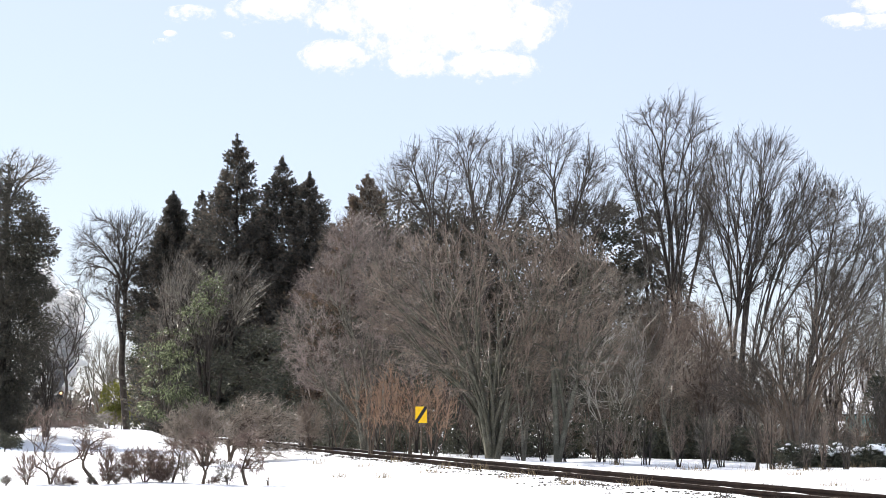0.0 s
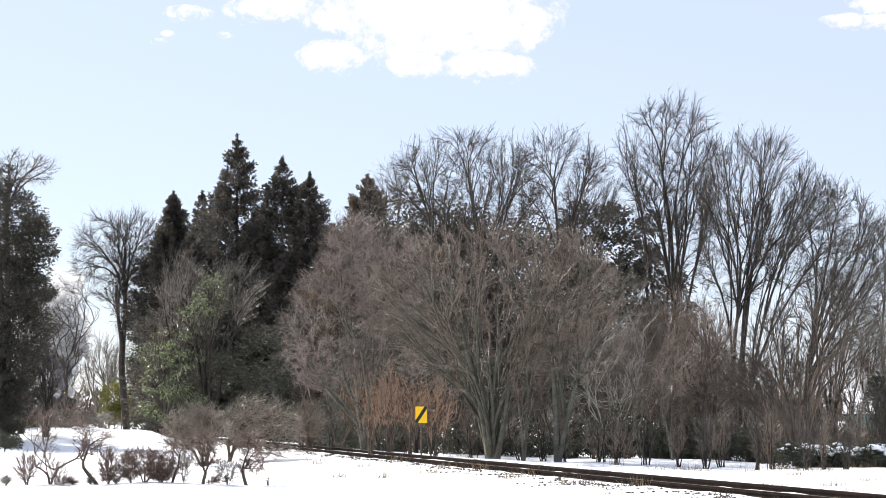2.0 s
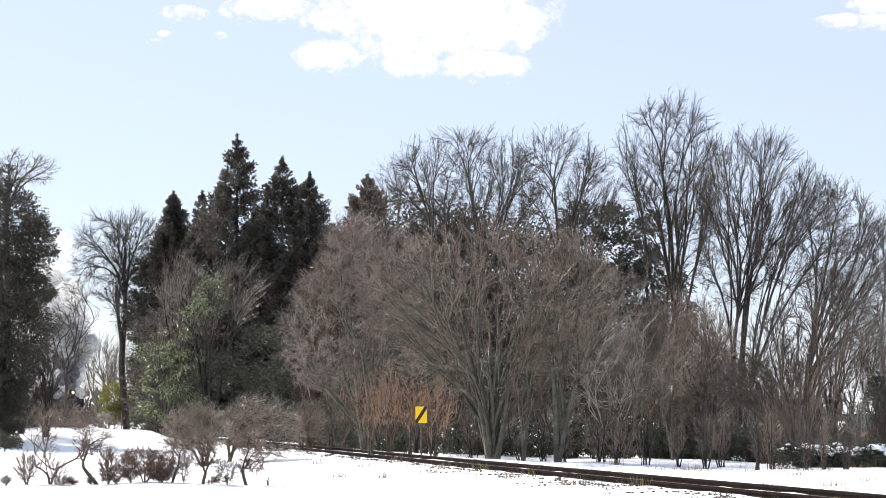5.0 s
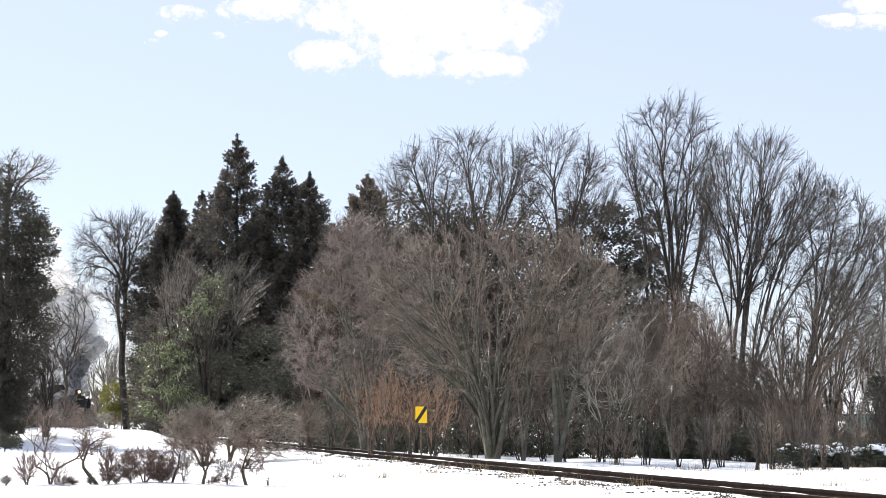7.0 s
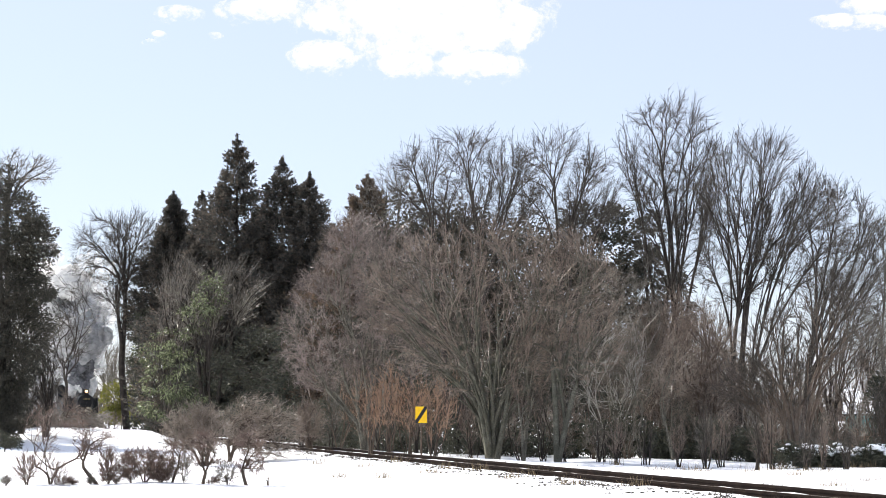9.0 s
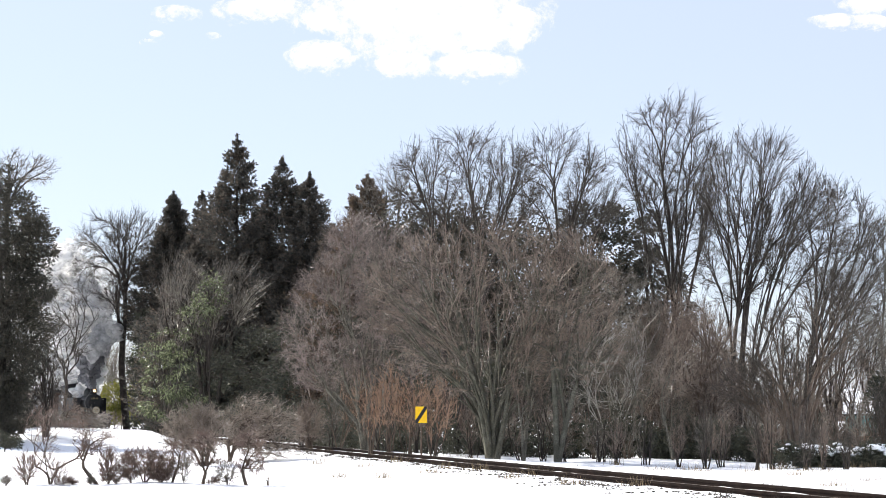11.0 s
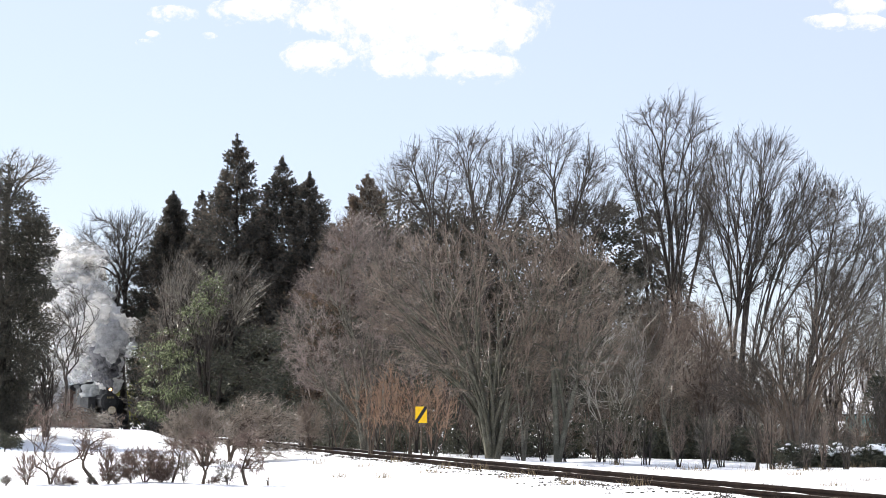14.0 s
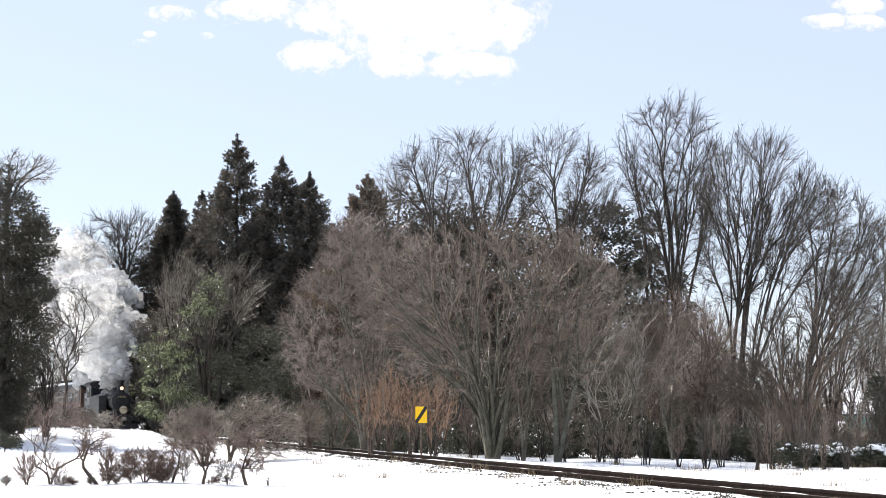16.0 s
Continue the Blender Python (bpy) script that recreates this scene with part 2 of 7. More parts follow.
# ---- plants ----
def split(rng, pts):
    """Two halves of a cloud of twig ends, cut across its long side."""
    v = pts - pts.mean(0)
    far = v[np.argmax((v * v).sum(1))]
    s = v @ (far + rng.normal(0, 0.35, 3) * np.linalg.norm(far))
    cut = np.partition(s, k := min(max(int(len(s) * rng.uniform(0.3, 0.7)), 1), len(s) - 1))[k]
    low = s < cut
    if not low.any() or low.all():
        low = np.arange(len(s)) < len(s) // 2
    return low


def grow(rng, foot, way, ends, rise, stiff, crook):
    """One stem that forks again and again until it reaches every twig end: places, parents, loads, heading."""
    pos, up, load = [foot], [-1], [len(ends)]
    todo = [(0, np.arange(len(ends)), way, rise)]
    while todo:
        at, who, way, frac = todo.pop()
        here = pos[at]
        if len(who) == 1:
            pos.append(ends[who[0]]), up.append(at), load.append(1)
            continue
        to = ends[who].mean(0) - here
        far = math.sqrt(to @ to) + 1e-6
        hold = max(stiff, 0.8) if frac else stiff
        head = way * hold + to * ((1 - hold) / far) + rng.normal(0, crook, 3)
        head = head / math.sqrt(head @ head)
        spot = here + head * far * (frac or rng.uniform(0.2, 0.44))
        pos.append(spot), up.append(at), load.append(len(who))
        low = split(rng, ends[who])
        me = len(pos) - 1
        todo.append((me, who[low], head, 0)), todo.append((me, who[~low], head, 0))
    return np.array(pos), np.array(up), np.array(load)


def chains(pos, up, load):
    """The forks as running branches: each follows its heavier or straighter child to a twig end."""
    kids = [[] for _ in pos]
    for i in range(1, len(up)):
        kids[up[i]].append(i)
    made, todo = [], [(0, kids[0][0], -1)]
    while todo:
        a, b, owner = todo.pop()
        run, me = [a, b], len(made)
        while kids[b]:
            if len(kids[b]) == 1:
                best = kids[b][0]
            else:
                head = pos[b] - pos[a]
                score = [load[c] / load[b] + 0.5 * float(head @ (pos[c] - pos[b])) / (np.linalg.norm(head) * np.linalg.norm(pos[c] - pos[b]) + 1e-6) for c in kids[b]]
                best = kids[b][int(np.argmax(score))]
                todo += [(b, c, me) for c in kids[b] if c != best]
            a, b = b, best
            run.append(b)
        made.append((run, owner))
    return made


def smooth_run(p, r):
    """A branch with a bowed point between its forks."""
    if len(p) < 3:
        return p, r
    m = np.gradient(p, axis=0)
    mid, half = (p[:-1] + p[1:]) / 2 + (m[:-1] - m[1:]) / 8, (r[:-1] + r[1:]) / 2
    out, rad = np.empty((2 * len(p) - 1, 3)), np.empty(2 * len(p) - 1)
    out[::2], out[1::2], rad[::2], rad[1::2] = p, mid, r, half
    return out, rad


def tube_runs(runs, sides):
    """Tubes along branches of differing length."""
    by = {}
    for p, r in runs:
        by.setdefault(len(p), []).append((p, r))
    return [tubes(np.array([p for p, _ in g]), np.array([r for _, r in g]), sides) for g in by.values()]


def bare_tree(name, label, category, x, y, lobes, tips, bark, twig, seed, stems=1, thick=0.1, fork=0.3, foot=0.1, fine=0.005, vee=0.0, stiff=0.35, crook=0.08,
              twigs=5, shoot=0.3, spread=0.7, lift=0.25, shell=0.45, bole=0.0, group="", kind=""):
    """A leafless tree or shrub. lobes: (x, y, z, rx, ry, rz) of its crown, in which the twig ends lie; fork: how far along the first fork is;
    vee: how steeply the crown rises from the bole, which is that high."""
    rng = np.random.default_rng(seed)
    z = float(ground(x, y)) - 0.05
    root = thing(name, x, y, z, label, category, group, kind)
    lob = np.array(lobes, float) - np.array([x, y, z, 0, 0, 0])
    vol = lob[:, 3] * lob[:, 5]
    l = lob[rng.choice(len(lob), tips * 4, p=vol / vol.sum())]
    d = unit(rng.normal(0, 1, (tips * 4, 3)))
    ends = l[:, :3] + d * l[:, 3:] * rng.uniform(shell ** 3, 1.0, (tips * 4, 1)) ** (1 / 3) * rng.normal(0.97, 0.045, (tips * 4, 1))
    ends[:, 2] = np.where(ends[:, 2] < 0.08, rng.uniform(0.08, 0.3, tips * 4), ends[:, 2])
    ends = ends[ends[:, 2] - bole > vee * np.hypot(ends[:, 0], ends[:, 1]) - 0.3][:tips]
    sets = [ends]
    while len(sets) < stems:
        big = sets.pop(int(np.argmax([len(s) for s in sets])))
        low = split(rng, big)
        sets += [big[low], big[~low]]
    power = math.log(thick / fine) / math.log(max(len(s) for s in sets))
    solid, crown, twig_a, twig_b = [], [], [], []
    for s in sets:
        lean = s.mean(0) * np.array([1, 1, 0])
        lean = lean / (np.linalg.norm(lean) + 0.5)
        start = lean * foot * rng.uniform(0.5, 1.2) if stems > 1 else np.zeros(3)
        pos, up, load = grow(rng, start, unit(np.array([0, 0, 1.0]) + lean * (0.1 if stems > 1 else 0.0)), s, fork * rng.uniform(0.85, 1.15), stiff, crook)
        rad = fine * load ** power
        owners, limb_of = {}, []
        for i, (run, owner) in enumerate(chains(pos, up, load)):
            p, r = pos[run], rad[run].copy()
            r[0] = rad[run[1]] if owner >= 0 else rad[run[1]] * 1.25
            heavy = load[run[1]]
            limb = i if owner < 0 or heavy > max(len(s) * 0.12, 12) else (limb_of[owner] if heavy > 5 else -1)
            limb_of.append(limb)
            if heavy > 5:
                p, r = smooth_run(p, r)
            (owners.setdefault(limb, []) if limb >= 0 else crown).append((p, r))
        solid += [v for k, v in sorted(owners.items())]
        thin = np.nonzero(load <= 3)[0]
        thin = thin[thin > 0]
        twig_a.append(pos[up[thin]]), twig_b.append(pos[thin])
    for i, runs in enumerate(solid):
        part_of("trunk" if i == 0 and stems == 1 else "limb" if stems == 1 else "stem", mesh_of("limb", *joined(tube_runs([q for q in runs if q[1][0] > 0.02], 5) + tube_runs([q for q in runs if q[1][0] <= 0.02], 3)), bark, True), root)
    a, b = np.concatenate(twig_a), np.concatenate(twig_b)
    who = np.repeat(np.arange(len(a)), twigs)
    t = rng.uniform(0.1, 1.0, (len(who), 1))
    tan = unit(b - a)[who]
    side = rng.normal(0, 1, tan.shape)
    side -= (side * tan).sum(1, keepdims=True) * tan
    ways = unit(tan + unit(side) * spread * rng.uniform(0.4, 1.4, (len(who), 1)) + np.array([0, 0, lift]))
    start = a[who] * (1 - t) + b[who] * t
    fine_twigs = np.stack([start, start + ways * shoot * rng.uniform(0.35, 1.3, (len(who), 1))], 1)
    pieces = [halved(*q) for q in tube_runs(crown, 3)] + [slivers(rng, fine_twigs, np.full(len(who), fine * 0.8))]
    tagged(part_of("crown", mesh_of("crown", *joined(pieces), twig), root), "", "", "", "stuff")
    return root


def blades(rng, points, ways, length, width, droop=0.0):
    """Folded leaf blades at points."""
    n = len(points)
    ways = unit(ways + np.array([0, 0, -droop]))
    side = unit(np.cross(ways, rng.normal(0, 1, (n, 3))))
    up = np.cross(side, ways)
    L, W = length * rng.uniform(0.6, 1.3, (n, 1)), width * rng.uniform(0.7, 1.2, (n, 1))
    mid = points + ways * L * 0.45
    v = np.stack([points, mid + side * W * 0.5 + up * W * 0.2, points + ways * L, mid - side * W * 0.5 + up * W * 0.2], 1).reshape(-1, 3)
    i = np.arange(n)[:, None] * 4
    return v, np.concatenate([i + np.array([[0, 1, 2]]), i + np.array([[0, 2, 3]])], 0)


def halved(verts, quads):
    """The same surface in triangles."""
    return verts, np.concatenate([quads[:, [0, 1, 2]], quads[:, [0, 2, 3]]])


def shards(rng, points, ways, length, width):
    """The finest shoots, one facet each."""
    n = len(points)
    side = unit(np.cross(ways, rng.normal(0, 1, (n, 3))))
    L, W = length * rng.uniform(0.6, 1.3, (n, 1)), width * rng.uniform(0.6, 1.2, (n, 1))
    v = np.stack([points - side * W * 0.5, points + side * W * 0.5, points + ways * L], 1).reshape(-1, 3)
    return v, np.arange(n * 3).reshape(-1, 3)


def slivers(rng, paths, radii):
    """Pointed three-sided twigs along straight paths."""
    a, b = paths[:, 0], paths[:, -1]
    way = unit(b - a)
    side = unit(np.cross(way, rng.normal(0, 1, way.shape)))
    up = np.cross(side, way)
    r = radii[:, None] * 1.3
    v = np.stack([a + side * r, a - side * r * 0.5 + up * r * 0.87, a - side * r * 0.5 - up * r * 0.87, b], 1).reshape(-1, 3)
    i = np.arange(len(a))[:, None] * 4
    return v, np.concatenate([i + np.array([[0, 1, 3]]), i + np.array([[1, 2, 3]]), i + np.array([[2, 0, 3]])], 0)


def spikes(rng, points, ways, length, width):
    """Slender three-sided shoots, as on cedars."""
    n = len(points)
    side = unit(np.cross(ways, rng.normal(0, 1, (n, 3))))
    up = np.cross(side, ways)
    L, W = np.reshape(length, (-1, 1)) * rng.uniform(0.5, 1.3, (n, 1)), np.reshape(width, (-1, 1)) * rng.uniform(0.6, 1.2, (n, 1))
    a = points + side * W * 0.5
    b = points - side * W * 0.25 + up * W * 0.43
    c = points - side * W * 0.25 - up * W * 0.43
    v = np.stack([a, b, c, points + ways * L], 1).reshape(-1, 3)
    i = np.arange(n)[:, None] * 4
    return v, np.concatenate([i + np.array([[0, 1, 3]]), i + np.array([[1, 2, 3]]), i + np.array([[2, 0, 3]])], 0)


def conifer(x, y, height, radius, leaf, seed, label, sprays=800, per=62, full=0.5, group="", low=0.04):
    """A cedar: straight trunk, boughs that droop and turn up at their ends, plumes of needles along them, a pointed spire."""
    rng = np.random.default_rng(seed)
    z = float(ground(x, y)) - 0.05
    root = thing("cedar_tree", x, y, z, label, "conifer tree", group)
    k = 8
    t = np.linspace(0, 1, k)
    p = np.stack([np.sin(t * 3) * 0.06, t * 0, t * height * 0.985], 1)
    part_of("trunk", mesh_of("trunk", *tubes(p[None], (0.016 * height * (1.02 - t))[None], 8), BARK_DARK, True), root)
    h = low + (0.985 - low) * (1 - (1 - rng.uniform(0, 1, sprays)) ** 0.8)
    h.sort()
    a = rng.uniform(0, 2 * np.pi, sprays)
    lumps = 1 + 0.13 * np.sin(h * 33 + seed + 2 * np.sin(a * 2 + seed)) + 0.10 * np.sin(a * 3 + h * 17) + rng.normal(0, 0.09, sprays)
    r = radius * (np.minimum(1.0, (1 - h) / full) ** 0.95 * np.clip(lumps, 0.6, 1.35) + 0.012) * rng.uniform(0.5, 1.0, sprays) ** 0.4
    out = np.stack([np.cos(a), np.sin(a), np.zeros(sprays)], 1)
    stem = np.stack([np.zeros(sprays), np.zeros(sprays), h * height], 1)
    s = np.linspace(0, 1, 4)[None, :, None]
    steep = np.clip((h - 0.7) * 3.0, 0, 1)[:, None, None]
    paths = stem[:, None] + out[:, None] * r[:, None, None] * s + np.array([0, 0, 1.0]) * r[:, None, None] * ((0.6 * steep - 0.45) * s + 0.42 * s ** 2.2)
    tagged(part_of("bough", mesh_of("bough", *tubes(paths, np.full((sprays, 4), 0.02) * (1.2 - s[..., 0]), 3), BARK_DARK), root), "", "", "", "stuff")
    who = np.repeat(np.arange(sprays), per)
    n = len(who)
    f = rng.uniform(0.05, 1.0, n) ** 0.55
    i = np.clip((f * 3).astype(int), 0, 2)
    g = (f * 3 - i)[:, None]
    at = paths[who, i] * (1 - g) + paths[who, i + 1] * g
    small = np.minimum(1.0, 0.38 + r / 2.6)[who][:, None]
    off = unit(rng.normal(0, 1, (n, 3))) * rng.uniform(0.05, 1, (n, 1)) ** 0.5 * small * np.array([0.30, 0.30, 0.34]) * (1.25 - 0.6 * f[:, None])
    ways = unit(out[who] * 0.8 + unit(off) * 0.7 + np.array([0, 0, 0.45]) + rng.normal(0, 0.35, (n, 3)))
    tagged(part_of("crown", mesh_of("crown", *shards(rng, at + off, ways, 0.19 * small + 0.05, 0.115 * small + 0.03), leaf), root), "", "", "", "stuff")
    tip = np.array([0, 0, height * 0.96])
    m = 260
    q = tip + np.stack([rng.normal(0, 0.035, m), rng.normal(0, 0.035, m), rng.uniform(-0.2, 0.042 * height, m)], 1)
    tagged(part_of("spire", mesh_of("spire", *shards(rng, q, unit(rng.normal(0, 0.6, (m, 3)) + np.array([0, 0, 1.1])), 0.22, 0.07), leaf), root), "", "", "", "stuff")
    return root


def evergreen(name, label, category, x, y, lobes, clumps, per, leaf, length, width, seed, droop=0.2, bark=BARK_DARK, group="", trunk=0.12, shell=0.5):
    """A leafy tree or bush: a trunk, boughs to each clump, and clumps of blades in several lobes."""
    rng = np.random.default_rng(seed)
    z = float(ground(x, y)) - 0.05
    root = thing(name, x, y, z, label, category, group)
    vol = np.array([l[3] * l[4] * l[5] for l in lobes]) ** 0.67
    which = rng.choice(len(lobes), clumps, p=vol / vol.sum())
    lob = np.array(lobes, float)[which]
    d = unit(rng.normal(0, 1, (clumps, 3)))
    centre = lob[:, :3] - np.array([x, y, z]) + d * lob[:, 3:] * rng.uniform(shell, 1.05, (clumps, 1)) ** 0.6
    centre[:, 2] = np.maximum(centre[:, 2], 0.1)
    mid = centre.mean(0)
    few = rng.choice(clumps, min(clumps, 26), replace=False)
    top = np.array([mid[0] * 0.5, mid[1] * 0.5, max(mid[2] * 1.1, 0.3)])
    p = limbs(rng, top * np.clip(centre[few][:, 2:3] / top[2] * 0.55, 0.02, 0.95), centre[few], 7, 0.55, 0.03)
    q = np.full((len(few), 1), trunk * 0.4) * (1 - np.linspace(0, 1, 7)[None] * 0.85)
    main = np.linspace(0, 1, 6)[:, None] * top
    part_of("trunk", mesh_of("trunk", *tubes(main[None], (trunk * (1 - 0.6 * np.linspace(0, 1, 6)))[None], 8), bark, True), root)
    tagged(part_of("bough", mesh_of("bough", *tubes(p, q, 5), bark, True), root), "", "", "", "stuff")
    who = np.repeat(np.arange(clumps), per)
    n = len(who)
    fat = (lob[:, 3:].mean(1) * 0.16 + 0.08)[who][:, None] * rng.uniform(0.6, 1.2, (clumps, 1))[who]
    off = unit(rng.normal(0, 1, (n, 3))) * rng.uniform(0.1, 1, (n, 1)) ** 0.45 * fat * np.array([1.9, 1.9, 1.15])
    ways = unit(unit(off) + d[who] * 0.5 + rng.normal(0, 0.4, (n, 3)))
    tagged(part_of("crown", mesh_of("crown", *blades(rng, centre[who] + off, ways, length, width, droop), leaf), root), "", "", "", "stuff")
    return root


def grass(name, label, spots, per, height, leaf, seed, lean=0.35):
    """Blades of dry grass at the spots (x, y, spread)."""
    rng = np.random.default_rng(seed)
    s = np.array(spots, float)[np.repeat(np.arange(len(spots)), per)]
    xy = s[:, :2] + rng.normal(0, 1, (len(s), 2)) * s[:, 2:3]
    pts = np.column_stack([xy, ground(xy[:, 0], xy[:, 1]) - 0.01])
    ways = unit(np.array([0, 0, 1.0]) + rng.normal(0, lean, (len(s), 3)))
    ob = new(name, mesh_of(name, *spikes(rng, pts, ways, height, 0.012), leaf))
    return tagged(ob, label, "dry grass", "", "stuff")


# ---- the snow ----
COS_TRACK = 0.955


def snow_sheet():
    fine_x = np.arange(-48, 30.01, 0.5)
    fine_y = np.arange(4, 160.01, 0.65)
    far = np.array([6, 16, 34, 70, 150, 320, 700, 1500, 3500.0])
    xs = np.concatenate([-48 - far[::-1], fine_x, 30 + far])
    ys = np.concatenate([4 - far[::-1], fine_y, 160 + far])
    gx, gy = np.meshgrid(xs, ys)
    z = ground(gx, gy)
    rng = np.random.default_rng(5)
    near = (np.abs(gx + 9) < 40) & (gy > 3) & (gy < 161)
    z = z + np.where(near, rng.normal(0, 0.006, z.shape), 0)
    v = np.stack([gx, gy, z], -1).reshape(-1, 3)
    i = np.arange(len(xs) * len(ys)).reshape(len(ys), len(xs))
    f = np.stack([i[:-1, :-1], i[:-1, 1:], i[1:, 1:], i[1:, :-1]], -1).reshape(-1, 4)
    return tagged(new("ground", mesh_of("ground", v, f, SNOW, True)), "snow-covered field, bright white with soft hollows", "ground", "", "structure")


snow_sheet()


# ---- the railway track ----
GAUGE = 1.067
RAIL_TOP = 0.30


def along(y):
    """Point and heading of the centre line at y."""
    d = (float(track_x(y + 0.5)) - float(track_x(y - 0.5)))
    return float(track_x(y)), y, math.atan2(-1.0, -d)


def rail_mesh(name, side, profile, mat):
    ys = np.concatenate([np.arange(4, 160, 1.5), np.arange(160, 420, 12)])
    x = track_x(ys)
    d = np.gradient(x, ys)
    nx, ny = 1 / np.sqrt(1 + d * d), -d / np.sqrt(1 + d * d)
    pr = np.array(profile)
    off = side * (GAUGE / 2 + 0.032) + pr[:, 0]
    v = np.stack([x[:, None] + nx[:, None] * off, ys[:, None] + ny[:, None] * off, np.broadcast_to(RAIL_TOP + pr[:, 1], (len(ys), len(pr)))], -1)
    k = len(pr)
    i = np.arange(len(ys) * k).reshape(len(ys), k)
    f = np.stack([i[:-1], np.roll(i[:-1], -1, 1), np.roll(i[1:], -1, 1), i[1:]], -1).reshape(-1, 4)
    return mesh_of(name, v.reshape(-1, 3), f, mat)


def track():
    root = thing("railway_track", 0, 0, 0, "single railway track with rusty rails half buried in snow", "railway track")
    steel = [(-0.032, -0.006), (-0.026, 0), (0.026, 0), (0.032, -0.006), (0.031, -0.036), (0.009, -0.05), (0.009, -0.118), (0.055, -0.132), (0.055, -0.142),
             (-0.055, -0.142), (-0.055, -0.132), (-0.009, -0.118), (-0.009, -0.05), (-0.031, -0.036)]
    shine = [(-0.024, 0.002), (0.0, 0.002), (0.0, -0.004), (-0.024, -0.004)]
    for side in (-1, 1):
        rail = part_of("rail", rail_mesh("rail", side, steel, RUST), root, "rusty steel rail, darkened as if unlit")
        part_of("running_surface", rail_mesh("running_surface", side, shine, WORN), rail, "worn pale rail head")
    rng = random.Random(3)
    bm = bmesh.new()
    box(bm, 2.1, 0.2, 0.14, bevel=0.012)
    me = bpy.data.meshes.new("sleeper")
    bm.to_mesh(me)
    bm.free()
    me.materials.append(SLEEPER)
    y = 14.0
    while y < 132:
        x, yy, a = along(y)
        s = new("sleeper", me)
        s.parent = root
        s.matrix_basis = Matrix.Translation((x + rng.uniform(-0.03, 0.03), yy, 0.078 + rng.uniform(-0.025, 0.025))) @ Matrix.Rotation(a + math.pi / 2 + rng.uniform(-0.03, 0.03), 4, "Z")
        y += 0.60
    return root


track()


def ballast():
    """Stones and bare earth that show through the snow beside the sleepers."""
    bm = bmesh.new()
    bmesh.ops.create_icosphere(bm, subdivisions=1, radius=1.0)
    ball = np.array([q.co[:] for q in bm.verts])
    tri = np.array([[q.index for q in p.verts] for p in bm.faces])
    bm.free()
    rng = np.random.default_rng(11)
    spots = []
    for y in np.arange(20.0, 75.0, 0.5):
        x, yy, a = along(float(y))
        for side in (-1, 1):
            if rng.random() < (0.85 if side < 0 else 0.7):
                start, length, drift = rng.uniform(0.75, 1.15), rng.uniform(0.15, 0.8 if side > 0 else 1.5), rng.uniform(-0.5, 0.5)
                n = int(9 + length * 22)
                o = rng.uniform(0, 1, n) ** 1.4 * length
                px = x + side * (start + o) * 0.955 + rng.normal(0, 0.05, n)
                spots.append(np.column_stack([px, yy + side * (start + o) * 0.3 + o * drift + rng.normal(0, 0.06, n)]))
    xy = np.concatenate(spots)
    n = len(xy)
    size = rng.uniform(0.012, 0.038, n)
    z = ground(xy[:, 0], xy[:, 1]) + rng.uniform(-0.02, 0.015, n)
    shape = ball[None] * rng.uniform(0.6, 1.25, (n, len(ball), 1)) * size[:, None, None] * np.array([1, 1, 0.5])
    v = shape + np.column_stack([xy, z])[:, None]
    f = tri[None] + np.arange(n)[:, None, None] * len(ball)
    tagged(new("ballast", mesh_of("ballast", v.reshape(-1, 3), f.reshape(-1, 3), BALLAST)), "dark ballast stones showing through the snow", "ballast", "", "stuff")


ballast()


def trackside_grass():
    rng = random.Random(21)
    spots = []
    for y in np.arange(21, 70, 0.6):
        x, yy, a = along(float(y))
        for side, chance in ((-1, 0.75), (1, 0.4)):
            if rng.random() < chance:
                o = side * rng.uniform(0.8, 1.5)
                spots.append((x + o * 0.955, yy + o * 0.3, rng.uniform(0.05, 0.13)))
    grass("dead_grass", "flattened dark dead grass beside the rails", spots, 34, 0.13, DEAD_GRASS, 22, 1.1)


trackside_grass()


# ---- the sign ----
def speed_sign(x, y, turn):
    z = float(ground(x, y)) - 0.1
    root = thing("railway_sign", x, y, z, "yellow rectangular railway sign with black diagonal stripe on post", "railway sign")
    root.rotation_euler = (0, 0, radians(turn))
    part("post", rod(bmesh.new(), (0, 0.03, 0), (0, 0.03, 1.50), 0.028, 0.026, 10), POST, root, "brown weathered post")
    W, H, Z0 = 0.365, 0.50, 1.11
    bm = box(bmesh.new(), W, 0.012, H, (0, 0, Z0 + H / 2), 0.004)
    plate = part("plate", bm, YELLOW, root, "yellow painted metal plate")
    bm = bmesh.new()
    s, e = 0.075, -0.0085
    pts = [(-W / 2, 0), (-W / 2 + s, 0), (W / 2, H - s), (W / 2, H), (W / 2 - s, H), (-W / 2, s)]
    front = [bm.verts.new((px, e, Z0 + pz)) for px, pz in pts]
    back = [bm.verts.new((px, e + 0.002, Z0 + pz)) for px, pz in pts]
    bm.faces.new(front)
    bm.faces.new(back[::-1])
    for i in range(6):
        j = (i + 1) % 6
        bm.faces.new((front[j], front[i], back[i], back[j]))
    part("stripe", bm, BLACK, plate, "black diagonal stripe")
    return root


# ---- trees and shrubs ----

